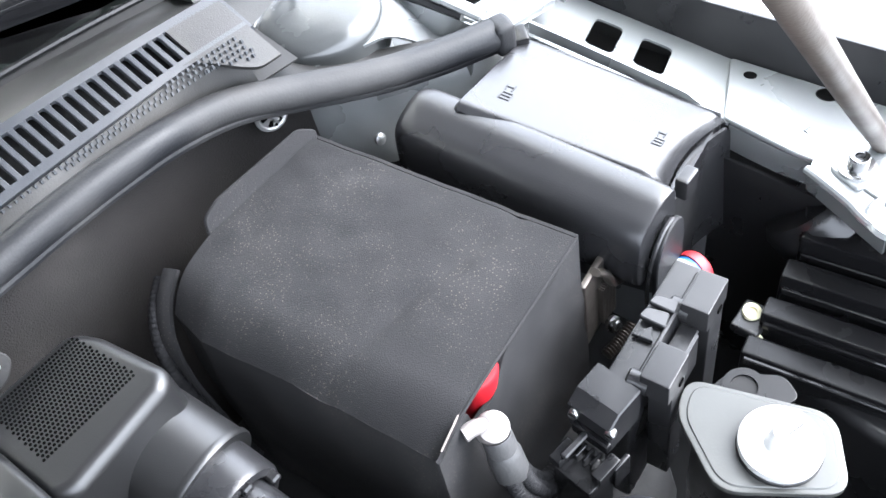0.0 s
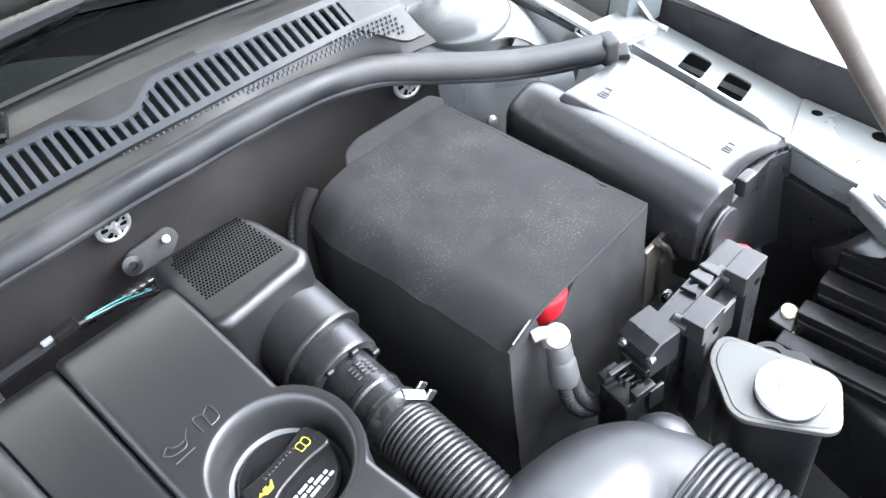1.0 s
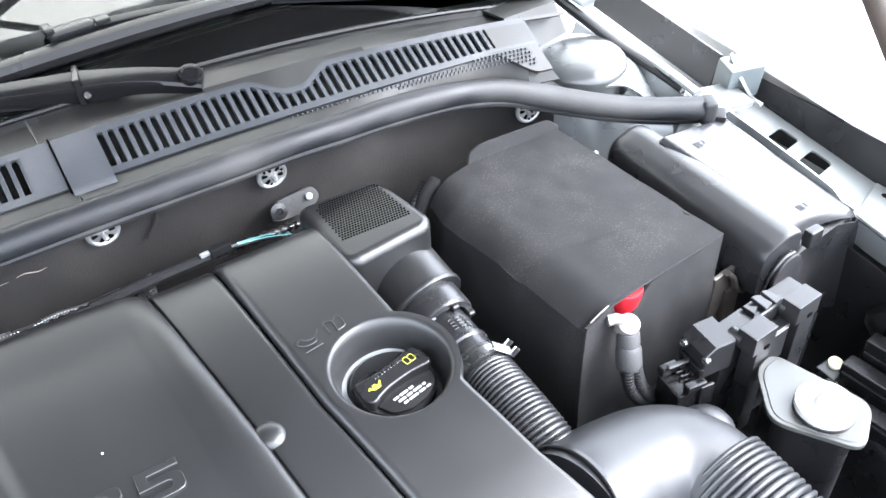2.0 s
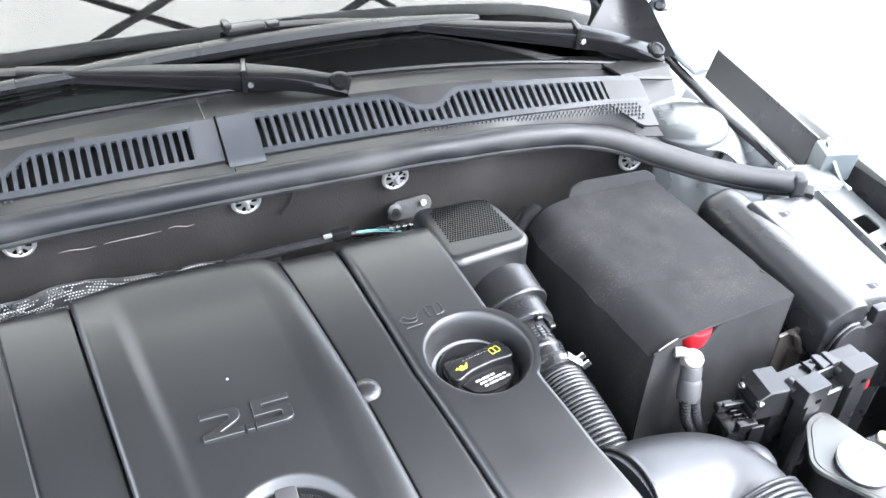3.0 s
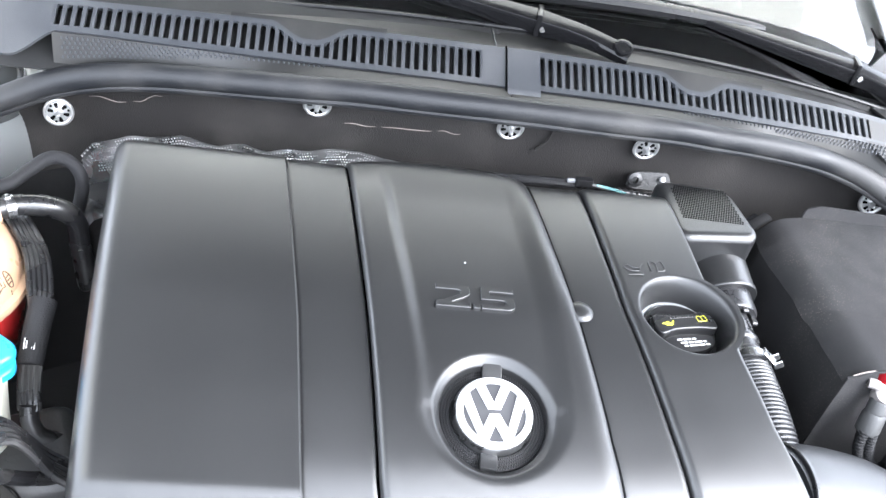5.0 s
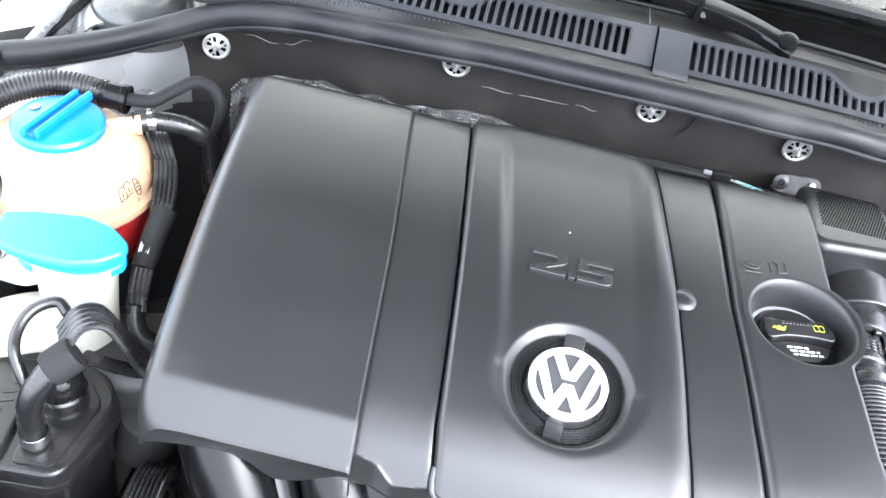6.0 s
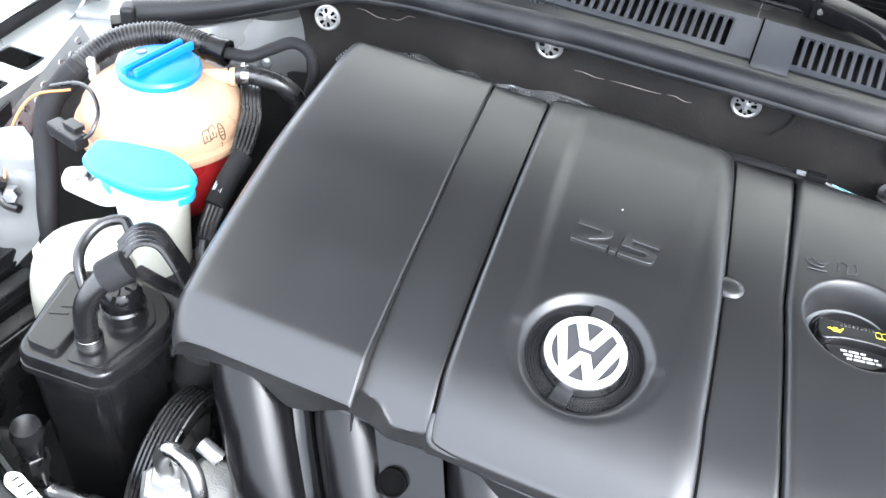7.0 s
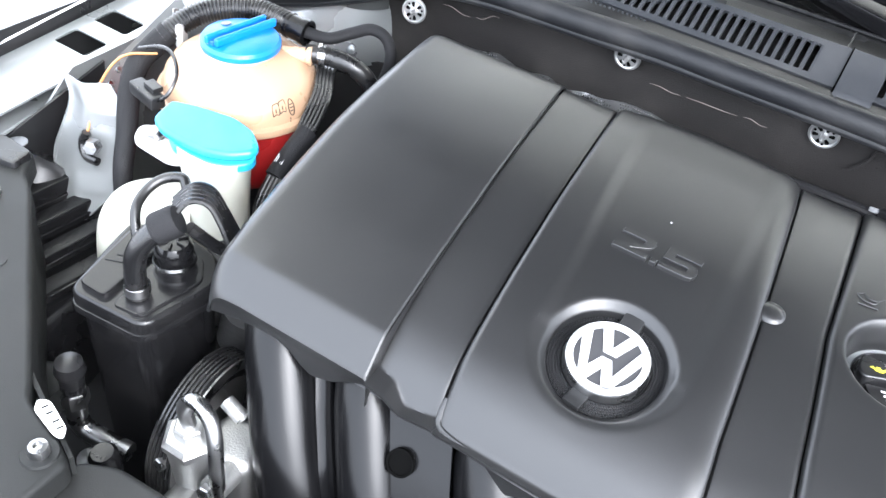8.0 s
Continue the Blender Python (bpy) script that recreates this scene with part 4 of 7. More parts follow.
panel("centre_panel", line_2, line_3, 110, centre_height, left=0.007, right=0.020, drop=0.009, back=0.012, low=lambda x: 0.9195, hole=(EMBLEM.x, EMBLEM.y, 0.0625))
recess("badge_dish", EMBLEM, 0.0740, centre_height, SOFT, [(0.030, 0.0170), (0.0474, 0.0170), (0.0476, 0.0078), (0.0480, 0.0064), (0.0494, 0.0050), (0.0524, 0.0020), (0.0535, 0.0009), (0.0548, 0.0002), (0.0560, -0.0003)], COVER, cover, "dished plastic round the badge")
part("front_skirt", sheet(lambda u, v: ((x := -0.143 + 0.205 * u), -0.5225 + 0.004 * v, 0.9195 - (0.9195 - ramp(x, (-0.143, 0.903), (-0.128, 0.912), (-0.100, 0.908), (-0.088, 0.895), (-0.076, 0.884), (-0.060, 0.893), (0.0, 0.900), (0.065, 0.900))) * v), 60, 5, 0.0025), COVER, cover)
panel("flat_strip", line_3, line_4, 24, lambda x, y: -0.003, left=0.003, right=0.006)


def right_height(x, y):
    return 0.001


panel("right_panel", line_4, line_right, 80, right_height, left=0.008, right=0.006, hole=(FILL.x, FILL.y, 0.0528))
recess("filler_recess", FILL, 0.0566, right_height, SOFT, [(0.030, 0.034), (0.0400, 0.033), (0.0416, 0.0300), (0.0426, 0.0240), (0.0440, 0.0150), (0.0460, 0.0070), (0.0476, 0.0030), (0.0490, 0.0010), (0.0502, 0.0001), (0.0510, -0.0003)], COVER, cover, "round pit moulded for the filler cap")
part("under_shell", sheet(lambda u, v: ((p := PROFILE[min(150, round(v * 132))]), Vector((line_left(p.y) + 0.03 + (line_right(p.y) - line_left(p.y) - 0.045) * u, p.y + 0.003, p.z - 0.034)))[1], 40, 150, 0.002), BLACK, cover)
part("left_wall", sheet(lambda u, v: (line_left(-0.10 - 0.36 * u) + 0.016 - 0.004 * v, -0.10 - 0.36 * u, 0.955 - 0.025 * u - (0.085 - 0.05 * u) * v), 20, 6, 0.003), BLACK, cover)
part("right_wall", sheet(lambda u, v: (line_right(-0.16 - 0.35 * u) - 0.002 + 0.004 * v, -0.16 - 0.35 * u, ramp(-0.16 - 0.35 * u, (-0.535, 0.890), (-0.50, 0.944), (-0.46, 0.956), (-0.36, 0.975), (-0.1, 0.985)) - 0.075 * v), 50, 6, 0.003), COVER, cover)
part("nub", lathe([(0.0140, -0.006), (0.0136, 0.0008), (0.0120, 0.0042), (0.0085, 0.0066), (0.004, 0.0076), (0, 0.0078)], (0.0405, -0.305, 0.9872), (0.12, -0.08, 1), 28), COVER, cover)
part("front_lip", tube([(-0.1445, -0.506, 0.936), (-0.1440, -0.516, 0.928), (-0.137, -0.5245, 0.9215), (-0.10, -0.5275, 0.9185), (-0.04, -0.529, 0.9175), (0.062, -0.529, 0.9175)], 0.0030, 50, 10), COVER, cover, "thin moulded lip along the front edge")


def raised_number():
    """The broad square-cut figures 2.5, raised in the plastic."""
    two = [(0, 1), (0.80, 1), (0.94, 0.95), (1, 0.84), (1, 0.64), (0.93, 0.52), (0.78, 0.41), (0.48, 0.22), (1, 0.22), (1, 0), (0, 0), (0, 0.20), (0.56, 0.50), (0.70, 0.60), (0.73, 0.67), (0.70, 0.76), (0.62, 0.79), (0, 0.79)]
    five = [(0, 1), (0.98, 1), (0.98, 0.80), (0.26, 0.80), (0.26, 0.64), (0.78, 0.64), (0.94, 0.57), (1, 0.44), (1, 0.17), (0.93, 0.05), (0.78, 0), (0, 0), (0, 0.20), (0.66, 0.20), (0.73, 0.25), (0.73, 0.38), (0.66, 0.43), (0, 0.43)]
    dot = [(0, 0), (1, 0), (1, 1), (0, 1)]
    for shape, x0, w, h in ((two, -0.1020, 0.0325, 0.0295), (dot, -0.0668, 0.0060, 0.0060), (five, -0.0590, 0.0320, 0.0295)):
        y0 = -0.3185
        z = profile_z(SOFT, -0.303) + 0.0031
        part("raised_number", prism([(x0 + w * x + 0.03 * h * y, y0 + h * y) for x, y in shape], z - 0.004, z + 0.0024, 0.0005, 1), COVER, cover)


raised_number()


def badge():
    n = EMNORMAL
    base = EMBLEM - n * 0.0155
    x = Vector((1, 0, 0))
    y = n.cross(x)
    m = Matrix((x, y, n)).transposed().to_4x4()

    def turn(profile):
        return lathe([(r * 0.95, h) for r, h in profile], base, n, 72)
    part("mesh_ring", lathe([(0.037, 0.0), (0.0485, 0.0), (0.0485, 0.0030), (0.037, 0.0030), (0.037, 0.0)], base, n, 72), BLACK, cover)
    bm = bmesh.new()
    for k in range(120):
        for j, r in enumerate((0.0376, 0.0400, 0.0424, 0.0448, 0.0468)):
            a = 2 * math.pi * (k + 0.5 * (j % 2)) / 120
            p = base + n * 0.0034 + (x * math.cos(a) + y * math.sin(a)) * r
            bmesh.ops.create_cone(bm, cap_ends=True, segments=4, radius1=0.0011, radius2=0.0005, depth=0.0016, matrix=Matrix.Translation(p))
    part("mesh_dots", bm, SATIN, cover, kind="stuff")
    for a, w, h in ((88, 0.0180, 0.0095), (262, 0.0150, 0.0085)):
        d = x * math.cos(radians(a)) + y * math.sin(radians(a))
        part("tab", box(base + n * (h - 0.003) + d * 0.0430, (0.0160, w, 0.006), 0.0012, 2, m @ turned(a) @ turned(0, 0, -14)), COVER, cover)
    disc = part("badge", turn([(0.0372, 0.001), (0.0372, 0.0085), (0.0366, 0.0112), (0.0354, 0.0135), (0.0342, 0.0142), (0, 0.0142)]), EMGREY, cover, "round white and grey badge")
    part("badge_side", turn([(0.0376, 0.004), (0.0378, 0.0080), (0.0370, 0.0116), (0.0359, 0.0140), (0.0350, 0.0148)]), STEEL, disc, "bright plated side of the badge")
    part("badge_rim", turn([(0.0290, 0.0140), (0.0290, 0.0154), (0.0295, 0.0157), (0.0344, 0.0157), (0.0353, 0.0150), (0.0353, 0.0140), (0.0290, 0.0140)]), EMWHITE, disc, "white enamel rim")
    # two nested chevrons that meet on the axis and run out into the rim
    for k in (-1, 1):
        for j, poly in enumerate(([(0.0, 0.0030), (0.0062, 0.0030), (0.0175, 0.0270), (0.0092, 0.0308), (0.0, 0.0095)],
                                  [(0.0, -0.0020), (0.0048, -0.0020), (0.0118, -0.0165), (0.0238, 0.0205), (0.0308, 0.0130), (0.0148, -0.0300), (0.0080, -0.0310), (0.0, -0.0130)])):
            bar = prism([(k * a, b) for a, b in poly], 0.0140, 0.01560 + 0.0001 * (k > 0), 0, 1, Matrix.Translation(base) @ m @ Matrix.Diagonal((0.917, 0.917, 1, 1)))
            part("badge_bar", bar, EMWHITE, disc, "white enamel bar")


badge()


def surface_mark(x, y):
    """Height of the cover at a place on its right-hand panel."""
    return ramp(-y, (0.09, 0.97), (0.13, 0.993), (0.22, 0.994), (0.30, 0.990), (0.36, 0.982), (0.41, 0.972))


def raised_symbols():
    # an oil-can sign and an open-book sign, raised in the plastic
    z = surface_mark(0.11, -0.235) + 0.0044
    for p in ([(0.091, -0.240), (0.096, -0.236), (0.100, -0.240), (0.107, -0.240), (0.113, -0.233)], [(0.091, -0.240), (0.096, -0.245), (0.106, -0.245), (0.109, -0.238)],
              [(0.120, -0.244), (0.120, -0.230), (0.127, -0.232), (0.127, -0.244)], [(0.127, -0.232), (0.134, -0.228), (0.135, -0.241), (0.127, -0.244)], [(0.094, -0.252), (0.110, -0.250)]):
        part("raised_sign", tube([(x + 0.004, y, z) for x, y in p], 0.0007, 20, 8), COVER, cover)


raised_symbols()


def resonator():
    top = [(0.176, -0.062), (0.262, -0.066), (0.272, -0.085), (0.281, -0.148), (0.272, -0.160), (0.190, -0.168), (0.178, -0.160)]
    part("resonator", prism(rounded(top, 0.016, 6), 0.895, 0.989, 0.010, 5), COVER, cover, "box at the cover's end with a dimpled top")
    # shallow black discs on the flat top: the pits' shade is put into the colour
    bm = bmesh.new()
    for i in range(25):
        for j in range(19):
            u, v = i / 24, j / 18
            if i + j < 2:
                continue
            x = 0.193 + (0.066 + 0.005 * v) * u
            y = -0.074 - 0.060 * v - 0.002 * u
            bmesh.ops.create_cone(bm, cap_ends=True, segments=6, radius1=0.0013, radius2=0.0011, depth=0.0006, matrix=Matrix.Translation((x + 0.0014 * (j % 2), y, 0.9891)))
    part("dimpled_grille", bm, DEEP, cover, "field of small pits drawn as black discs for their shade", kind="stuff")
    part("outlet", lathe([(0.0425, -0.01), (0.0425, 0.044), (0.0435, 0.0455), (0.0435, 0.0490), (0.0425, 0.0505), (0.033, 0.0505)], (0.243, -0.140, 0.927), (0.10, -1, -0.28), 48), COVER, cover)


resonator()
solo("dust_speck", lathe([(0.0010, 0), (0.0008, 0.0012), (0, 0.0015)], (-0.070, -0.2565, 0.9962), (0, 0, 1), 8), PRINT, (-0.07, -0.2565, 0.9962), "tiny white crumb on the engine cover", "crumb")


def oil_cap():
    b = FILL - Vector((0, 0, 0.036))
    c = thing("oil_filler_cap", b, "black oil filler cap with yellow symbols in a round recess", "oil cap")
    part("filler_collar", lathe([(0.0400, -0.004), (0.0400, 0.0105), (0.0390, 0.0120), (0.0335, 0.0120), (0.0325, 0.0)], b + Vector((-0.0030, 0.0045, 0)), (0, 0, 1), 64), COLLAR, c, "pale grey filler collar")
    t = turned(11)
    # the cap drops in two steps from the bar to the printed field in front
    part("cap", lathe([(0.0340, 0.002), (0.0358, 0.008), (0.0358, 0.0135), (0.0338, 0.0160), (0, 0.0165)], b, (0, 0, 1), 64), BLACK, c)
    bar = rounded([(-0.0345, -0.0050), (-0.0300, -0.0135), (-0.012, -0.0085), (0.012, -0.0085), (0.0335, -0.0125), (0.0350, 0.0), (0.0325, 0.0140), (0.012, 0.0105), (-0.012, 0.0105), (-0.0310, 0.0140)], 0.006, 4)
    part("grip", prism(bar, 0.012, 0.0262, 0.0022, 3, Matrix.Translation(b) @ t), BLACK, c)
    field = rounded([(-0.0270, -0.0125), (-0.010, -0.0115), (0.012, -0.0115), (0.0300, -0.0150), (0.0240, -0.0260), (0.010, -0.0330), (-0.008, -0.0332), (-0.0215, -0.0270)], 0.004, 4)
    part("printed_field", prism(field, 0.012, 0.0190, 0.0012, 2, Matrix.Translation(b) @ t), BLACK, c)
    for k, words in enumerate(((0.005, 0.008, 0.004), (0.007, 0.005, 0.008, 0.003), (0.004, 0.009, 0.006, 0.004))):
        q = -0.0135 + 0.002 * k
        for w in words:
            part("print_bar", box(b + t @ Vector((q + w / 2, -0.0170 - 0.0042 * k, 0.0193)), (w, 0.0019, 0.0006), 0, 1, t), PRINT, c)
            q += w + 0.0017
    # a row of small dark figures behind the bar's symbols
    for k in range(9):
        part("raised_print", box(b + t @ Vector((-0.013 + 0.0034 * k, 0.0062, 0.0264)), (0.0022, 0.0026, 0.0007), 0.0002, 1, t), SATIN, c)
    z = 0.0267
    can = [(-0.0255, -0.0010), (-0.0228, 0.0012), (-0.0222, -0.0004), (-0.0150, -0.0004), (-0.0120, 0.0022), (-0.0112, 0.0016), (-0.0146, -0.0038), (-0.0208, -0.0038), (-0.0222, -0.0018)]
    part("yellow_sign", prism(can, z - 0.0006, z, 0, 1, Matrix.Translation(b) @ t), YELLOW, c)
    part("yellow_sign", box(b + t @ Vector((-0.0185, 0.0008, z - 0.0003)), (0.0034, 0.0012, 0.0006), 0, 1, t), YELLOW, c)
    for x in (0.0155, 0.0205):
        for p in ([(x, -0.0005), (x, 0.0056), (x + 0.0042, 0.0062), (x + 0.0042, 0.0), (x, -0.0005)],):
            part("yellow_sign", tube([b + t @ Vector((q, r - 0.001, z)) for q, r in p], 0.00035, 24, 6), YELLOW, c)


oil_cap()


def intake_hose():
    h = thing("breather_hose", (0.25, -0.29, 0.86), "black ribbed intake hose with a steel clamp beside the engine cover", "hose")
    part("collar", lathe([(0.0355, 0.0), (0.0365, 0.006), (0.0360, 0.032), (0.0340, 0.036), (0.0285, 0.037), (0.0275, 0.024)], (0.2465, -0.183, 0.9145), (0.05, -1, -0.14), 48), SATIN, h)
    for a in (20, 70, 120, 170):
        part("snap_tab", box((0.248 + 0.030 * math.cos(radians(a)), -0.221, 0.909 + 0.030 * math.sin(radians(a))), (0.008, 0.012, 0.006), 0.0015, 1), BLACK, h)
    part("pipe", tube([(0.248, -0.205, 0.911), (0.249, -0.245, 0.908), (0.249, -0.285, 0.906)], lambda t: 0.0245 + 0.0018 * (0.55 < t < 0.65), 40, 28), SATIN, h)
    # raised figures on the pipe, too worn to read
    for k in range(3):
        for q in range(4):
            a = radians(62 + 17 * k)
            part("raised_print", box((0.249 + 0.0248 * math.cos(a), -0.232 - 0.0042 * q, 0.909 + 0.0248 * math.sin(a)), (0.0048, 0.0026, 0.0010), 0.0003, 1, turned(0, 0, 90 - math.degrees(a))), SATIN, h)
    part("cuff", lathe([(0.026, 0), (0.0275, 0.003), (0.0275, 0.020), (0.026, 0.023)], (0.249, -0.270, 0.907), (0, -1, -0.02), 40), SATIN, h)
    part("clamp", lathe([(0.0285, 0), (0.0285, 0.010), (0.0275, 0.010), (0.0275, 0)], (0.249, -0.277, 0.907), (0, -1, -0.02), 40), STEEL, h, "steel spring clamp")
    part("clamp_ear", box((0.266, -0.288, 0.933), (0.022, 0.010, 0.0025), 0.001, 1, turned(-20, 0, 35)), STEEL, h)
    for dy in (-0.283, -0.294):
        part("clamp_ear", box((0.276, dy, 0.9275), (0.010, 0.0025, 0.010), 0.001, 1, turned(0, 0, -35)), STEEL, h)
    part("ribbed_hose", tube([(0.249, -0.290, 0.906), (0.250, -0.33, 0.903), (0.252, -0.375, 0.893), (0.256, -0.41, 0.872)], lambda t: 0.0250 + 0.0030 * abs(math.sin(t * math.pi * 28)) ** 0.6, 28 * 12, 32), SATIN, h, "", 85)


intake_hose()


def air_duct():
    d = thing("air_duct", (0.33, -0.44, 0.80), "smooth black air duct with a ribbed flexible end", "air duct")
    part("elbow", tube([(0.232, -0.436, 0.884), (0.258, -0.431, 0.880), (0.292, -0.426, 0.871), (0.332, -0.428, 0.862), (0.358, -0.447, 0.857), (0.366, -0.482, 0.851)],
                       lambda t: 0.0575 - 0.003 * t, 60, 44, up=(0, 0.3, 1)), DUCT, d)
    part("flange", lathe([(0, 0.0), (0.0595, 0.0), (0.0605, 0.001), (0.0605, 0.005), (0.0590, 0.0065), (0.050, 0.008)], (0.230, -0.437, 0.886), (1, 0.08, -0.28), 64), BLACK, d)
    part("knob", lathe([(0.029, -0.03), (0.028, -0.004), (0.0262, 0.007), (0.0215, 0.0155), (0.0140, 0.0215), (0.006, 0.0245), (0, 0.025)], (0.389, -0.430, 0.874), (0.35, 0.22, 1), 40), DUCT, d)
    part("ribbed_end", tube([(0.368, -0.462, 0.855), (0.372, -0.53, 0.846), (0.380, -0.61, 0.822), (0.39, -0.70, 0.78)], lambda t: 0.0525 + 0.0045 * abs(math.sin(t * math.pi * 42)) ** 0.45, 42 * 12, 40), DUCT, d, "ribbed flexible hose", 85)


air_duct()


# ---- battery side ----
def battery():
    f = thing("battery_cover", (0.425, -0.18, 0.72), "speckled black felt cover over the battery with a torn front edge", "battery cover")

    def dome(x, y):
        return 0.0035 * math.sin((x - 0.31) * 15) * math.sin((y + 0.32) * 12) - 0.0022 * math.exp(-((y + 0.235 + 0.3 * (x - 0.42)) / 0.006) ** 2) + 0.0012 * noise.noise((x * 40, y * 40, 0))

    def top(u, v):
        y = -0.314 + 0.270 * v
        xl = ramp(v, (0, 0.346), (0.5, 0.335), (0.85, 0.324), (1, 0.330))
        xr = ramp(v, (0, 0.526), (1, 0.506))
        x = xl + (xr - xl) * u
        y2 = y + 0.016 * u * (1 - v) - 0.025 * (1 - u) ** 2 * v
        z = 0.9495 + dome(x, y)
        e = 1 - u / 0.20
        if e > 0:
            z -= 0.022 * e ** 2.2
            x -= 0.003 * e
        return (x, y2, z)
    part("top", sheet(top, 50, 60, 0.003), FELT, f)

    def left(u, v):
        a = Vector(top(0, u))
        bulge = 0.004 * math.sin(math.pi * min(1, v * 1.2)) + 0.004 * v
        return (a.x - bulge + 0.002 * noise.noise((u * 6, v * 5, 2)), a.y - 0.004 * v * (1 - u), a.z - 0.21 * v)
    part("side", sheet(left, 40, 30, 0.003), FELT, f)
    part("side", sheet(lambda u, v: Vector(top(1, u)) + Vector((0.002 - 0.004 * v, 0, -0.002 - 0.21 * v)), 20, 12, 0.003), FELT, f)
    part("side", sheet(lambda u, v: Vector(top(u, 1)) + Vector((0, 0.002, -0.002 - 0.21 * v)), 20, 12, 0.003), FELT, f)

    # front sheet with a notch for the red terminal cap
    def front(u, v):
        x = 0.338 + 0.188 * u
        lip = 0.0030 * step((0.375 - x) / 0.02) + 0.001
        notch = 0.027 * step((x - 0.374) / 0.004) * step((0.428 - x) / 0.030)
        z = 0.9475 - notch - (0.21 - notch) * v - (0.006 * step((0.36 - x) / 0.02) * (1 - v))
        y = -0.3125 + 0.016 * u - lip * (1 - v) ** 3 + 0.0015 * noise.noise((u * 7, v * 7, 5)) - 0.005 * v
        return (x, y, z)
    part("front", sheet(front, 70, 30, 0.003), FELT, f)
    part("cut_edge", tube([front(0.04, 0), front(0.10, 0), front(0.16, 0), front(0.185, 0)], 0.0008, 50, 6), FELTEDGE, f, "pale cut felt edge")
    part("top_hem", tube([Vector(top(k / 8, 0)) - Vector((0, 0.001, 0.001)) for k in range(1, 9)], 0.0016, 60, 6), FELT, f)
    flap = rounded([(0.386, -0.006), (0.392, 0.011), (0.410, 0.0165), (0.500, 0.015), (0.514, 0.004), (0.506, -0.010)], 0.005)
    part("flap", prism(flap, 0, 0.003, 0.001, 1, Matrix.Translation((0, -0.041, 0.948)) @ turned(-1.5, 66)), FELT, f, "felt flap standing up at the back")
    part("corner_fold", tube([(0.352, -0.042, 0.936), (0.330, -0.052, 0.925), (0.312, -0.066, 0.905), (0.304, -0.08, 0.87), (0.302, -0.10, 0.83), (0.302, -0.115, 0.74)], lambda t: 0.0085 - 0.0030 * t, 30, 10, flat=0.5), FELT, f)
    cc = thing("corner_loom", (0.31, -0.08, 0.80), "thin black corrugated loom beside the battery cover", "cable")
    part("loom", tube([(0.345, -0.030, 0.925), (0.318, -0.048, 0.915), (0.300, -0.070, 0.890), (0.296, -0.10, 0.85), (0.300, -0.13, 0.80)], lambda t: 0.0054 + 0.0003 * math.sin(t * 260), 240, 10), TAPE, cc)
    b = thing("battery", (0.425, -0.18, 0.74), "black car battery with a red terminal cap inside its felt cover", "battery")
    part("case", box((0.428, -0.178, 0.835), (0.165, 0.235, 0.19), 0.006, 2), BLACK, b)
    part("terminal_cap", lathe([(0.0, -0.028), (0.0195, -0.028), (0.0195, 0.010), (0.0180, 0.0125), (0, 0.013)], (0.4040, -0.2925, 0.931), (0.04, -0.10, 1), 32), RED, b, "red plastic terminal cap")
    c = thing("battery_cable", (0.378, -0.335, 0.84), "thick black battery cable with a tinned clamp and grey sleeve", "cable")
    part("clamp", join(lathe([(0.0, -0.010), (0.0105, -0.010), (0.0115, -0.003), (0.0105, 0.004), (0.006, 0.0075), (0, 0.008)], (0.381, -0.328, 0.930), (-0.1, -0.45, 1), 28), tube([(0.364, -0.318, 0.937), (0.372, -0.321, 0.937), (0.381, -0.326, 0.932)], 0.0055, 14, 12)), LEAD, c, "tinned terminal clamp")
    part("sleeve", lathe([(0.0100, 0.0), (0.0108, 0.003), (0.0110, 0.013), (0.0104, 0.015), (0.0122, 0.020), (0.0125, 0.038), (0.0115, 0.040), (0, 0.040)], (0.380, -0.330, 0.925), (-0.10, -0.30, -1), 28), BOOT, c, "grey shrink sleeve")
    for k, (dx, dy) in enumerate(((-0.006, -0.004), (0.003, -0.006), (0.007, 0.001), (-0.001, 0.005), (-0.002, -0.001))):
        part("strand", tube([(0.3765 + dx, -0.341 + dy, 0.892), (0.3780 + dx * 1.2, -0.346 + dy, 0.872), (0.387 + dx * 1.2, -0.350 + dy, 0.853 - 0.002 * k), (0.401 + dx, -0.352 + dy, 0.840), (0.420 + dx, -0.354 + dy, 0.834), (0.44, -0.358 + dy, 0.832)], lambda t: 0.0056 + 0.0005 * math.sin(t * 190), 160, 10), TAPE, c)


battery()


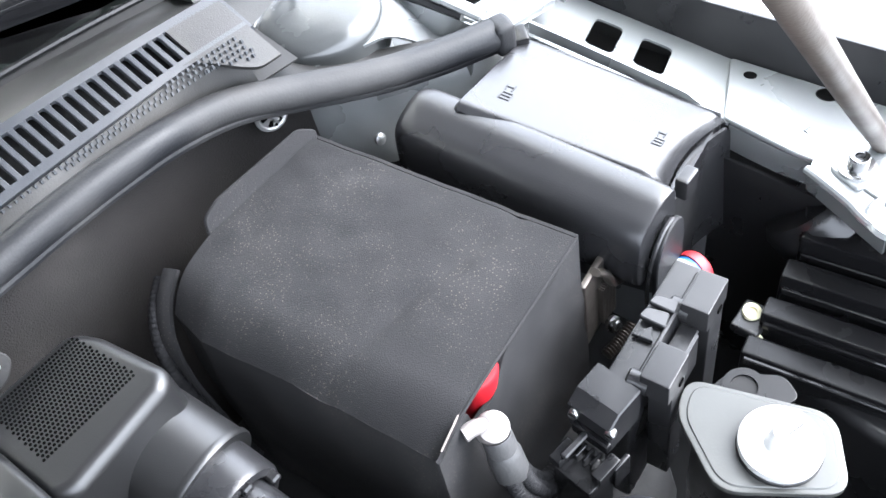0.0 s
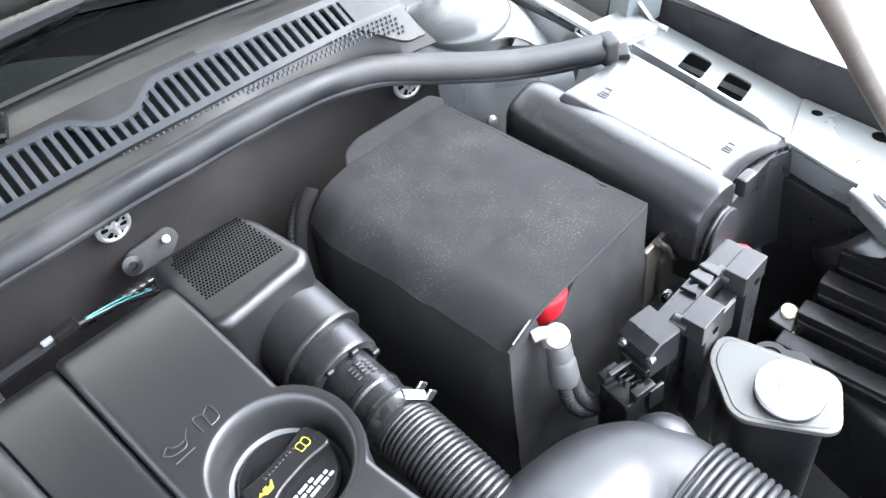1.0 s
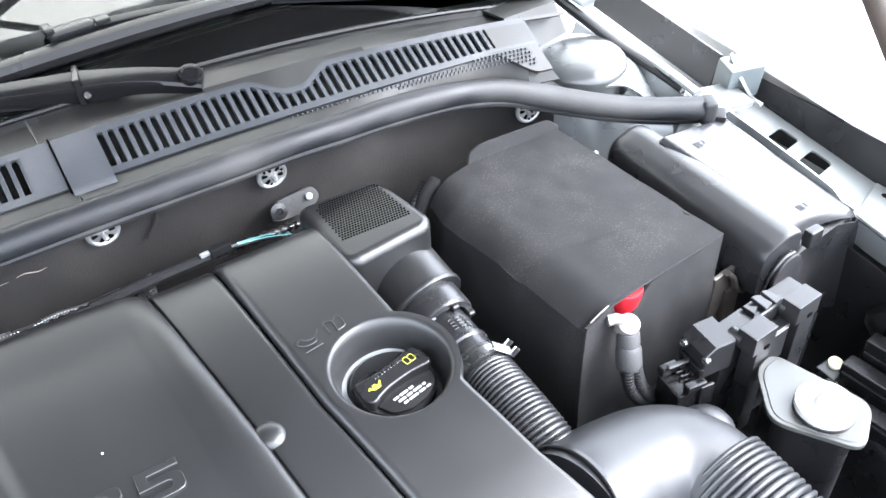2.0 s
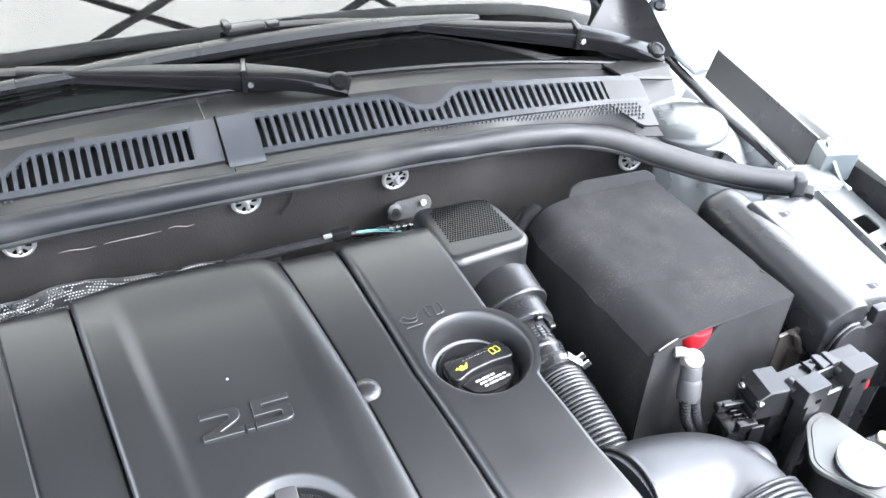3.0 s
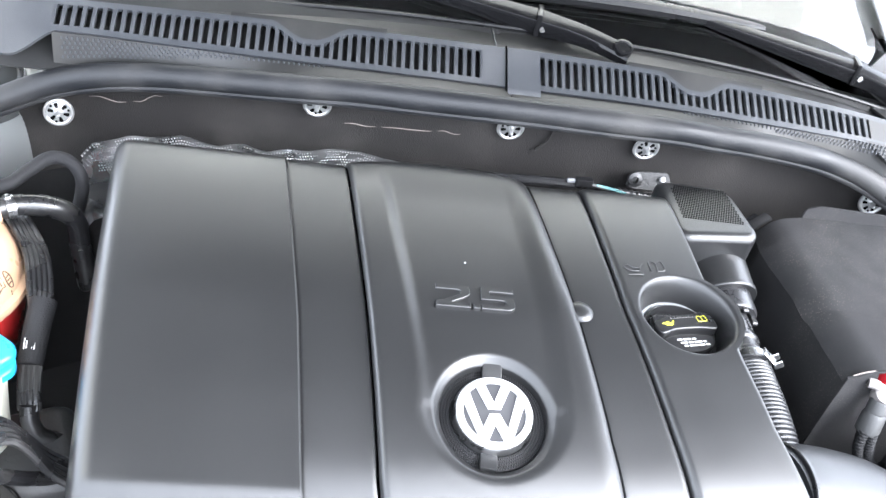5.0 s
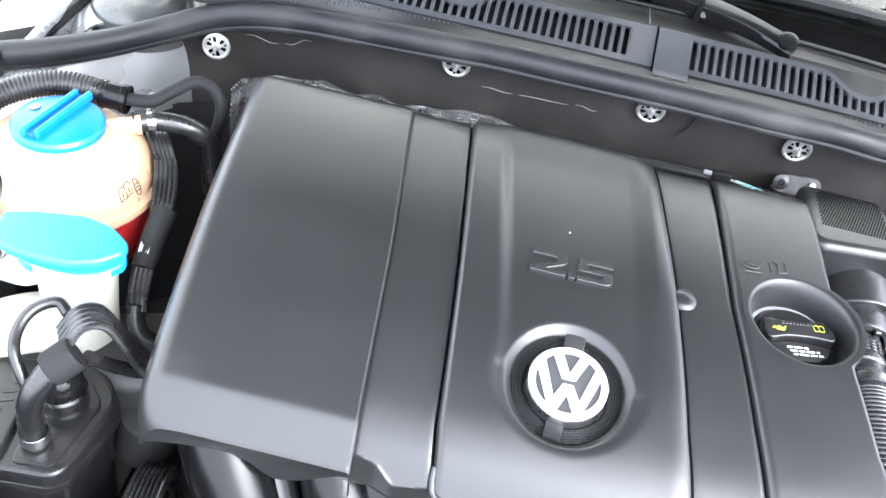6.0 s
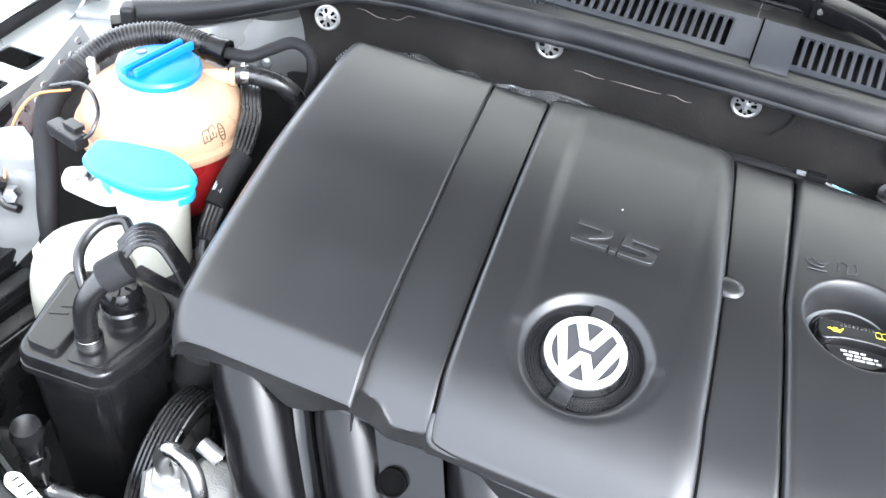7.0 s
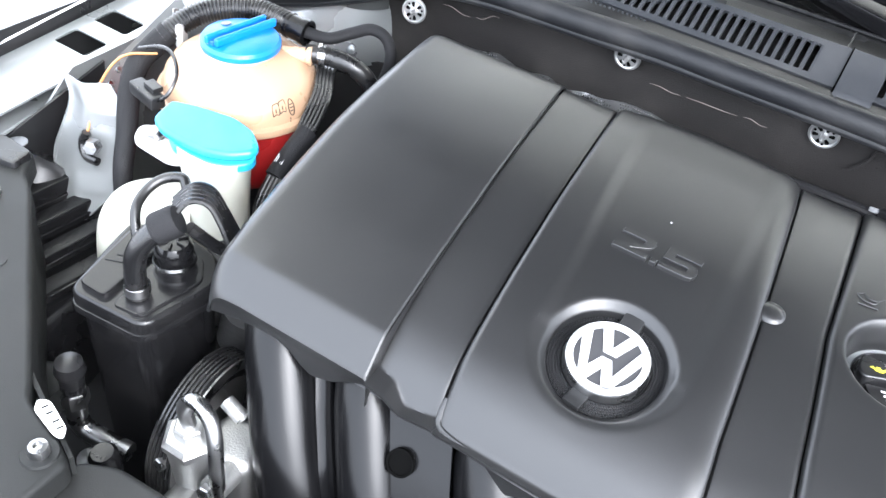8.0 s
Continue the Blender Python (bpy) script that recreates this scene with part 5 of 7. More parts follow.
def fuse_box():
    f = thing("fuse_box", (0.64, -0.22, 0.75), "black fuse box with a flat lid and a rounded side cover", "fuse box")
    # rounded long cover
    prof = rounded([(-0.036, -0.062), (0.024, -0.062), (0.024, 0.010), (0.004, 0.014), (-0.031, 0.002)], 0.020, 7)
    bm = bmesh.new()
    rings = []
    for k, (y, s) in enumerate(((-0.330, 0.86), (-0.329, 0.95), (-0.325, 0.99), (-0.316, 1.0), (-0.11, 1.0), (-0.098, 0.97), (-0.091, 0.90), (-0.088, 0.78))):
        rings.append([bm.verts.new((0.592 + a * s + 0.012 * (y + 0.22) * -0.4, y, 0.924 + (b + 0.02) * s - 0.02 + 0.02 * (y + 0.34))) for a, b in prof])
    for a, b in zip(rings, rings[1:]):
        for j in range(len(a)):
            bm.faces.new((a[j], a[(j + 1) % len(a)], b[(j + 1) % len(b)], b[j]))
    bm.faces.new(rings[0])
    bm.faces.new(rings[-1][::-1])
    part("side_cover", bm, SATIN, f, "rounded satin side cover")
    # lid: a slightly domed plate falling to the front and outside
    def lid(u, v):
        a = Vector((0.630, -0.312, 0.915)).lerp(Vector((0.758, -0.304, 0.876)), u)
        b = Vector((0.594, -0.134, 0.951)).lerp(Vector((0.731, -0.108, 0.914)), u)
        p = a.lerp(b, v)
        e = min(u, 1 - u) / 0.06
        g = min(v, 1 - v) / 0.04
        p.y += 0.010 * math.sin(math.pi * u) * (1 - v) ** 6
        p.z -= 0.012 * max(0, 1 - v / 0.10) ** 2 * (1 - u)
        p.z -= 0.007 * (1 - min(1, e)) ** 2 + 0.007 * (1 - min(1, g)) ** 2
        return p
    part("lid", sheet(lid, 40, 40, 0.004), SATIN, f, "smooth satin lid with raised signs")
    part("body", prism([(0.645, -0.312), (0.744, -0.300), (0.708, -0.124), (0.612, -0.142)], 0.74, 0.872), BLACK, f)
    part("lid_side", sheet(lambda u, v: Vector(lid(u, 0)) + Vector((0.002 * v, -0.001 - 0.006 * v * u, -0.005 - 0.13 * v)), 20, 6, 0.003), SATIN, f)
    part("lid_side", sheet(lambda u, v: Vector(lid(1, u)) + Vector((0.003, 0, -0.004 - 0.13 * v)), 20, 6, 0.003), BLACK, f)
    part("latch", box((0.643, -0.324, 0.908), (0.020, 0.012, 0.022), 0.003), BLACK, f)
    n = (lid(1, 0.5) - lid(0, 0.5)).cross(lid(0.5, 1) - lid(0.5, 0)).normalized()
    def on_lid(u, v):
        return lid(u, v) + n * 0.0004
    # raised signs: a crossed-out hand pump and an open book, drawn as thin ridges
    for u0, v0 in ((0.34, 0.10), (0.22, 0.80)):
        for a, b in (((0, 0), (0.07, 0)), ((0.07, 0), (0.07, 0.05)), ((0.07, 0.05), (0, 0.05)), ((0, 0.05), (0, 0)), ((0.035, 0), (0.035, 0.05)), ((0.10, 0.02), (0.17, 0.02)), ((0.10, 0.05), (0.16, 0.06)), ((0.14, 0.02), (0.14, 0.06))):
            part("raised_sign", tube([on_lid(u0 + a[0], v0 + a[1]), on_lid(u0 + b[0], v0 + b[1])], 0.0005, 6, 6), SATIN, f)
    end = [(0.026 * math.cos(k * 0.1745) + 0.004, 0.030 * math.sin(k * 0.1745)) for k in range(19)] + [(-0.022, -0.05), (0.030, -0.05)]
    part("end_cap", prism(end, 0, 0.004, 0.001, 1, Matrix.Translation((0.592, -0.334, 0.882)) @ turned(6) @ Matrix.Rotation(radians(90), 4, 'X')), RUBBER, f, "matt black rounded end flap")
    part("end_rim", tube([(0.562, -0.337, 0.848), (0.561, -0.337, 0.875), (0.568, -0.337, 0.902), (0.584, -0.336, 0.916), (0.600, -0.335, 0.916)], 0.0018, 24, 6), SATIN, f)


fuse_box()


def bracket_below_battery():
    b = thing("relay_bracket", (0.555, -0.33, 0.82), "grey cast bracket with bolts beside the battery", "bracket")
    part("plate", box((0.552, -0.298, 0.850), (0.052, 0.006, 0.080), 0.002, 2, turned(6)), BRACKET, b)
    part("arm", tube([(0.542, -0.303, 0.893), (0.551, -0.306, 0.883), (0.556, -0.308, 0.868), (0.566, -0.308, 0.860)], 0.0055, 24, 10, flat=0.6), BRACKET, b)
    for k in range(9):
        part("rib", box((0.547 + 0.0022 * k, -0.3035, 0.842), (0.0011, 0.006, 0.046), 0.0003, 1), BRACKET, b)
    for p in ((0.572, -0.306, 0.880), (0.552, -0.310, 0.815)):
        part("bolt", lathe([(0.0075, 0), (0.0075, 0.003), (0.0050, 0.0035), (0.0050, 0.007), (0.0035, 0.0085), (0, 0.0085)], p, (-0.1, -1, 0.4), 18), STEEL, b)
    part("spring", tube([(0.530, -0.318, 0.803), (0.546, -0.320, 0.803), (0.566, -0.322, 0.805)], lambda t: 0.0045 + 0.0014 * math.sin(t * 75), 80, 8), BRACKET, b)
    r = thing("cable_cap", (0.625, -0.340, 0.84), "red and white round cable cap beside the fuse box", "cable cap")
    axis = (0.93, -0.25, -0.15)
    part("white_cap", lathe([(0.0, 0), (0.016, 0), (0.017, 0.004), (0.017, 0.010), (0, 0.010)], (0.599, -0.343, 0.841), axis, 36), WHITEPL, r)
    part("blue_ring", lathe([(0.0, 0), (0.0165, 0), (0.0165, 0.005), (0, 0.005)], (0.6083, -0.3455, 0.8395), axis, 36), DARKBLUE, r)
    part("red_cap", lathe([(0.0, 0), (0.0175, 0), (0.0175, 0.007), (0.016, 0.010), (0, 0.011)], (0.613, -0.347, 0.839), axis, 36), RED, r)


bracket_below_battery()


def relay_carrier():
    r = thing("relay_carrier", (0.49, -0.38, 0.74), "black plastic relay and connector carrier on a slim wall", "relay carrier")
    slant = 4.0
    t = turned(slant)
    part("wall", box((0.512, -0.3695, 0.832), (0.118, 0.022, 0.165), 0.003, 2, t), BLACK, r)
    part("wall_edge", box((0.515, -0.3790, 0.9155), (0.100, 0.003, 0.005), 0.001, 1, t), BLACK, r)
    # screw block with a sloping brow over the connector
    side = [(-0.017, -0.020), (0.017, -0.020), (0.017, 0.0165), (-0.006, 0.0165), (-0.017, 0.0085)]
    part("screw_block", prism(side, -0.0175, 0.0175, 0.001, 1, Matrix.Translation((0.4460, -0.3700, 0.899)) @ turned(-6) @ Matrix.Rotation(radians(90), 4, 'X')), BLACK, r)
    part("block_brow", box((0.4265, -0.3715, 0.888), (0.006, 0.030, 0.010), 0.0015, 2, turned(-6)), GLOSSY, r)
    for y in (-0.3575, -0.3855):
        screw = part("screw", lathe([(0.0038, -0.004), (0.0038, 0.001), (0.0028, 0.0022), (0, 0.0024)], (0.4275, y, 0.904), (-1, -0.15, 0.45), 18), STEEL, r)
        part("screw_slot", box((0.4255, y - 0.0003, 0.9050), (0.0010, 0.0058, 0.0010), 0, 1, turned(0, 25, -24)), DEEP, screw)
    # connector with its locking frame and two lugs
    part("connector", join(box((0.4080, -0.3760, 0.856), (0.026, 0.034, 0.046), 0.004, 2, turned(-8)), box((0.4080, -0.3610, 0.884), (0.020, 0.010, 0.010), 0.002, 2, turned(-8)), box((0.4130, -0.3910, 0.884), (0.022, 0.009, 0.010), 0.002, 2, turned(-8)), box((0.408, -0.366, 0.836), (0.02, 0.02, 0.05), 0.004)), GLOSSY, r)
    for dy in (-0.006, 0.0, 0.006):
        part("connector_rib", box((0.4160, -0.3755 + dy, 0.8815), (0.012, 0.0025, 0.006), 0.0006, 1, turned(-8)), GLOSSY, r)
    part("connector_lug", box((0.4230, -0.3965, 0.872), (0.016, 0.004, 0.026), 0.0015, 2, turned(-8)), GLOSSY, r)
    part("connector_latch", box((0.4140, -0.3665, 0.8915), (0.024, 0.005, 0.003), 0.001, 1, turned(-8)), BLACK, r)
    # two capped relays standing in front of the wall
    for x, y, w, d in ((0.4815, -0.3945, 0.0310, 0.0215), (0.5470, -0.3890, 0.0340, 0.0205)):
        relay = part("relay", box((x, y, 0.9135), (w, d, 0.023), 0.0012, 2, t), BLACK, r)
        part("relay_column", box((x + 0.003, y - 0.001, 0.845), (w - 0.009, d - 0.004, 0.125), 0.0015, 2, t), BLACK, relay)
        part("relay_slot", box((x + 0.004, y - d / 2 - 0.0002, 0.9060), (0.006, 0.0012, 0.004), 0, 1, t), DEEP, relay)
        part("relay_post", lathe([(0.0075, 0), (0.0075, 0.014), (0.0060, 0.0155), (0, 0.016)], (x - 0.012, y + 0.004, 0.9110), (-0.12, 1, 0.05), 24), BLACK, relay)
    # tongue clips on the wall's top and the ledge between the relays
    for x, w in ((0.5145, 0.0135), (0.5275, 0.0120)):
        tongue = rounded([(-w / 2, -0.009), (w / 2, -0.009), (w / 2 - 0.001, 0.008), (-w / 2 + 0.003, 0.011)], 0.003, 3)
        part("clip", prism(tongue, 0, 0.0035, 0.0008, 1, Matrix.Translation((x, -0.3690, 0.9165)) @ turned(slant + 10, 6, 4)), BLACK, r)
    part("clip", prism([(-0.006, -0.005), (0.006, -0.005), (0.0, 0.009)], 0, 0.004, 0.0005, 1, Matrix.Translation((0.4990, -0.3700, 0.9155)) @ turned(30)), BLACK, r)
    part("ledge", box((0.5140, -0.3890, 0.9000), (0.034, 0.014, 0.004), 0.001, 1, t), BLACK, r)
    part("ledge", box((0.5140, -0.3955, 0.8800), (0.030, 0.003, 0.040), 0.001, 1, t), BLACK, r)


relay_carrier()


def fluid_reservoir():
    r = thing("fluid_reservoir", (0.485, -0.468, 0.78), "black fluid reservoir under a grey plate with a white screw cap", "fluid reservoir")
    poly = rounded([(0.502, -0.402), (0.529, -0.496), (0.481, -0.526), (0.438, -0.457), (0.474, -0.408)], 0.016, 6)
    part("plate", prism(poly, 0.8805, 0.8850, 0.0012, 2), PLATE, r, "dusty grey plate")
    inner = [((x - 0.485) * 0.90 + 0.485, (y + 0.466) * 0.90 - 0.466) for x, y in poly]
    part("plate_field", prism(inner, 0.8845, 0.8860, 0.0007, 1), PLATE, r)
    part("tank", prism([((x - 0.485) * 0.8 + 0.485, (y + 0.466) * 0.8 - 0.466) for x, y in poly], 0.76, 0.8805), BLACK, r)
    b = Vector((0.486, -0.476, 0.886))
    part("cap_seal", lathe([(0.0272, 0), (0.0272, 0.0035), (0.026, 0.005), (0, 0.005)], b, (0, 0, 1), 56), BLACK, r)
    cap = part("cap", lathe([(0.0245, 0.0035), (0.0266, 0.0042), (0.0268, 0.0085), (0.0262, 0.0098), (0.0240, 0.0100), (0.0225, 0.0092), (0.012, 0.0098), (0, 0.010)], b, (0, 0, 1), 56), WHITEPL, r, "white screw cap")
    part("cap_grip", lathe([(0.0080, 0.009), (0.0066, 0.013), (0.0056, 0.021), (0.0035, 0.0245), (0, 0.025)], b + Vector((-0.002, 0.002, 0)), (0, 0, 1), 24), WHITEPL, cap, "small upright pin")
    part("cap_line", box(b + Vector((0.0125, -0.004, 0.0098)), (0.016, 0.0012, 0.0010), 0.0003, 1, turned(-20)), PLATE, cap)
    s = thing("strap_bracket", (0.545, -0.44, 0.86), "black strap bracket behind the reservoir", "bracket")
    part("strap", prism(rounded([(0.528, -0.405), (0.552, -0.412), (0.572, -0.448), (0.560, -0.466), (0.535, -0.450)], 0.008), 0.826, 0.829, 0.001), TRIM, s)
    part("eyelet", lathe([(0.010, 0), (0.016, 0), (0.016, 0.003), (0.010, 0.003), (0.010, 0)], (0.546, -0.428, 0.829), (0, 0, 1), 28), TRIM, s)
    part("hole", lathe([(0, 0), (0.0102, 0), (0.0102, 0.001), (0, 0.001)], (0.546, -0.428, 0.8292), (0, 0, 1), 24), VOID, s)


fluid_reservoir()


def headlamp(s):
    h = thing("headlamp_housing", (s * 0.70, -0.50, 0.62), "black ribbed back of a headlamp housing", "headlamp", "headlamps")

    def X(x):
        return s * x
    part("housing", prism(rounded([(X(0.640), -0.395), (X(0.86), -0.385), (X(0.86), -0.70), (X(0.585), -0.70), (X(0.615), -0.50)], 0.012), 0.60, 0.735, 0.01, 3), BLACK, h)
    for k in range(5):
        x = 0.640 + 0.034 * k
        part("rib", box((X(x), -0.50, 0.742 + 0.011 * k), (0.022, 0.21, 0.030 + 0.01 * k), 0.003, 2, turned(s * 7)), TRIM, h)
        part("rib_edge", box((X(x - 0.013), -0.50, 0.750 + 0.011 * k), (0.004, 0.20, 0.008), 0.001, 1, turned(s * 7)), GLOSSY, h)
    part("rear_cap", lathe([(0.055, 0), (0.055, 0.020), (0.048, 0.030), (0.018, 0.034), (0, 0.034)], (X(0.775), -0.405, 0.775), (0, 0.75, 0.66), 40), BLACK, h)
    part("cap_lug", box((X(0.745), -0.40, 0.795), (0.030, 0.02, 0.03), 0.004, 2, turned(s * 20)), BLACK, h)
    part("adjuster", tube([(X(0.78), -0.43, 0.80), (X(0.82), -0.46, 0.80), (X(0.86), -0.49, 0.79)], 0.022, 16, 16), BLACK, h)
    part("mount_ear", box((X(0.655), -0.389, 0.750), (0.034, 0.026, 0.012), 0.003), BLACK, h)
    part("bolt", lathe([(0.0085, 0), (0.0085, 0.004), (0.004, 0.0045), (0.0035, 0.002), (0, 0.002)], (X(0.658), -0.387, 0.756), (0, -0.2, 1), 20), CREAM, h, "cream plastic bolt")
    part("bolt_shank", lathe([(0.006, 0), (0.007, 0.02), (0.005, 0.022), (0, 0.022)], (X(0.640), -0.40, 0.728), (0, 0, 1), 14), CREAM, h)
    return h


headlamp(1)
headlamp(-1)


def right_bracket():
    b = thing("lamp_bracket", (0.75, -0.43, 0.86), "silver pressed lamp bracket with a socket bolt on a washer", "bracket")
    part("plate", prism(rounded([(0.731, -0.388), (0.775, -0.380), (0.785, -0.42), (0.775, -0.60), (0.680, -0.60), (0.697, -0.464), (0.714, -0.427)], 0.008), 0.868, 0.873, 0.002), PAINT, b)
    # rolled front edge with a wall falling from it
    part("rolled_edge", tube([(0.733, -0.386, 0.871), (0.725, -0.402, 0.873), (0.714, -0.427, 0.873), (0.698, -0.463, 0.872), (0.685, -0.56, 0.870)], 0.0042, 40, 10), PAINT, b)
    part("edge_wall", sheet(lambda u, v: (0.732 - 0.036 * u + 0.008 * v, -0.388 - 0.078 * u, 0.870 - 0.026 * v), 14, 5, 0.0025), PAINT, b)
    part("pad", prism(rounded([(0.7395, -0.4000), (0.7690, -0.4035), (0.7560, -0.4380), (0.7250, -0.4315)], 0.008), 0.872, 0.8765, 0.0022, 3), PAINT, b, "square pressed pad under the bolt")
    part("washer", lathe([(0.0, 0), (0.0155, 0), (0.0150, 0.0022), (0.010, 0.003), (0, 0.003)], (0.748, -0.420, 0.8765), (0, 0, 1), 36), STEEL, b)
    part("bolt", lathe([(0.0082, 0), (0.0082, 0.010), (0.0074, 0.0112), (0.0042, 0.0112), (0.0042, 0.005), (0, 0.005)], (0.748, -0.420, 0.8795), (0, 0, 1), 28), STEEL, b)
    part("ring", lathe([(0.015, 0), (0.018, 0.0035), (0.022, 0.0035), (0.025, 0)], (0.716, -0.466, 0.873), (0, 0, 1), 40), PAINT, b)


right_bracket()


# ---- bulkhead fittings ----
def washer(at, normal, turn):
    """A pressed disc with a rolled rim, six petal slits round its hub and a forked pin through it."""
    w = thing("retaining_washer", at, "pale pressed retaining washer holding the bulkhead felt", "retaining washer", "retaining washers")
    n = Vector(normal).normalized()
    disc = part("disc", lathe([(0.0, -0.001), (0.0158, -0.001), (0.0168, 0.0012), (0.0160, 0.0030), (0.0140, 0.0034), (0.0125, 0.0022), (0.006, 0.0028), (0.004, 0.0042), (0, 0.0044)], at, n, 44), PRESSED, w)
    x = n.orthogonal().normalized()
    y = n.cross(x)
    m = Matrix((x, y, n)).transposed().to_4x4()
    for k in range(6):
        a = turn + k * 60
        d = x * math.cos(radians(a)) + y * math.sin(radians(a))
        petal = rounded([(0.0035, -0.0008), (0.0110, -0.0024), (0.0120, 0.0), (0.0110, 0.0024), (0.0035, 0.0008)], 0.001, 2)
        part("slit", prism(petal, 0.0022, 0.0031, 0, 1, Matrix.Translation(at) @ m @ turned(a)), DEEP, disc)
        if k % 2 == 0:
            e = x * math.cos(radians(a + 30)) + y * math.sin(radians(a + 30))
            part("dot", lathe([(0.0, 0), (0.0014, 0), (0.0014, 0.0010), (0, 0.0010)], Vector(at) + n * 0.0026 + e * 0.0110, n, 10), DEEP, disc)
    part("pin", lathe([(0.0030, 0), (0.0026, 0.008), (0.0012, 0.0105), (0, 0.011)], Vector(at) + n * 0.003, n, 14), PRESSED, w)
    for k in (-1, 1):
        part("pin_fork", box(Vector(at) + n * 0.0055 + (x * math.cos(radians(turn + 30)) + y * math.sin(radians(turn + 30))) * 0.0042 * k, (0.0048, 0.0018, 0.0030), 0.0006, 1, m @ turned(turn + 30)), PRESSED, w)


washer((-0.223, -0.001, 0.998), (0, -1, -0.12), 10)
washer((0.007, -0.001, 0.997), (0, -1, -0.12), 25)
washer((0.181, 0.0, 0.990), (0, -1, -0.12), 5)
washer((0.515, 0.006, 0.942), (-0.2, -1, 0.1), 15)
washer((-0.512, 0.000, 0.948), (0.2, -1, 0.2), 0)


def heat_shield():
    s = thing("heat_shield", (-0.2, -0.03, 0.86), "crumpled dimpled aluminium heat shield behind the engine cover", "heat shield")

    def at(u, v):
        x = -0.482 + 0.515 * u
        edge = ramp(x, (-0.49, 0.904), (-0.47, 0.931), (-0.43, 0.945), (-0.371, 0.953), (-0.33, 0.945), (-0.30, 0.952), (-0.275, 0.945), (-0.25, 0.951), (-0.17, 0.961), (-0.14, 0.950), (-0.02, 0.947), (0.03, 0.951), (0.06, 0.958), (0.12, 0.950))
        z = edge - 0.10 * v + 0.0035 * noise.noise((x * 26, 3, 0)) * (1 - v)
        return (x, -0.030 - 0.012 * v + 0.006 * noise.noise((x * 24, v * 5, 7)), z)
    shield = part("sheet", sheet(at, 140, 14, 0.0008), FOILDARK, s)
    bm = bmesh.new()
    for i in range(165):
        for j in range(11):
            if noise.noise((i * 0.17, j * 0.5, 4)) > 0.15:
                continue
            p = Vector(at((i + 0.5 * (j % 2)) / 165, j * 0.034 + 0.03)) + Vector((0, -0.0006, 0))
            bmesh.ops.create_cone(bm, cap_ends=True, segments=5, radius1=0.0017, radius2=0.0006, depth=0.0024, matrix=Matrix.Translation(p) @ turned(0, 90))
    part("dimple_field", bm, FOIL, s, kind="stuff")


heat_shield()


def sensor_lead():
    b = thing("lift_bracket", (0.205, 0.0, 0.90), "zinc bracket plate with a black grommet on the bulkhead", "bracket")
    plate = rounded([(0.176, -0.010), (0.184, 0.009), (0.230, 0.012), (0.236, -0.002), (0.222, -0.014), (0.184, -0.014)], 0.007)
    part("plate", prism(plate, 0, 0.003, 0.001, 1, Matrix.Translation((-0.006, 0.000, 0.944)) @ turned(0, 62)), ENGINE, b)
    part("rivet", lathe([(0.004, 0), (0.003, 0.002), (0, 0.0025)], (0.216, -0.005, 0.949), (0, -1, 0.5), 14), PRINT, b)
    part("grommet", lathe([(0.004, 0), (0.009, 0), (0.009, 0.005), (0.004, 0.006), (0.004, 0)], (0.178, -0.007, 0.947), (0, -1, 0.5), 24), BLACK, b)
    c = thing("sensor_cable", (0.1, -0.04, 0.95), "black sensor lead with teal wires behind the engine cover", "cable")
    part("sheath", tube([(0.225, -0.025, 0.920), (0.200, -0.030, 0.928), (0.180, -0.034, 0.930), (0.150, -0.038, 0.945), (0.110, -0.045, 0.958)], 0.003, 40, 8), HOSE, c)
    for k in range(2):
        part("wire", tube([(0.178, -0.036 + 0.003 * k, 0.936), (0.150, -0.042 + 0.004 * k, 0.949), (0.118, -0.046 + 0.002 * k, 0.958)], 0.0007, 24, 6), WIREA, c)
    part("plug", box((0.100, -0.047, 0.962), (0.022, 0.010, 0.010), 0.002, 2, turned(5)), BLACK, c)
    part("tip", box((0.084, -0.048, 0.963), (0.010, 0.005, 0.004), 0.001, 2, turned(4)), COLLAR, c)
    part("loom", tube([(0.225, -0.020, 0.930), (0.150, -0.034, 0.944), (0.070, -0.042, 0.954), (-0.02, -0.046, 0.953), (-0.09, -0.047, 0.950)], lambda t: 0.0045 + 0.0008 * math.sin(t * 220), 160, 10), HOSE, c, "black corrugated loom")
    part("braid", tube([(0.09, -0.045, 0.956), (0.03, -0.048, 0.957), (-0.03, -0.05, 0.955)], 0.006, 40, 10), TAPE, c)


sensor_lead()


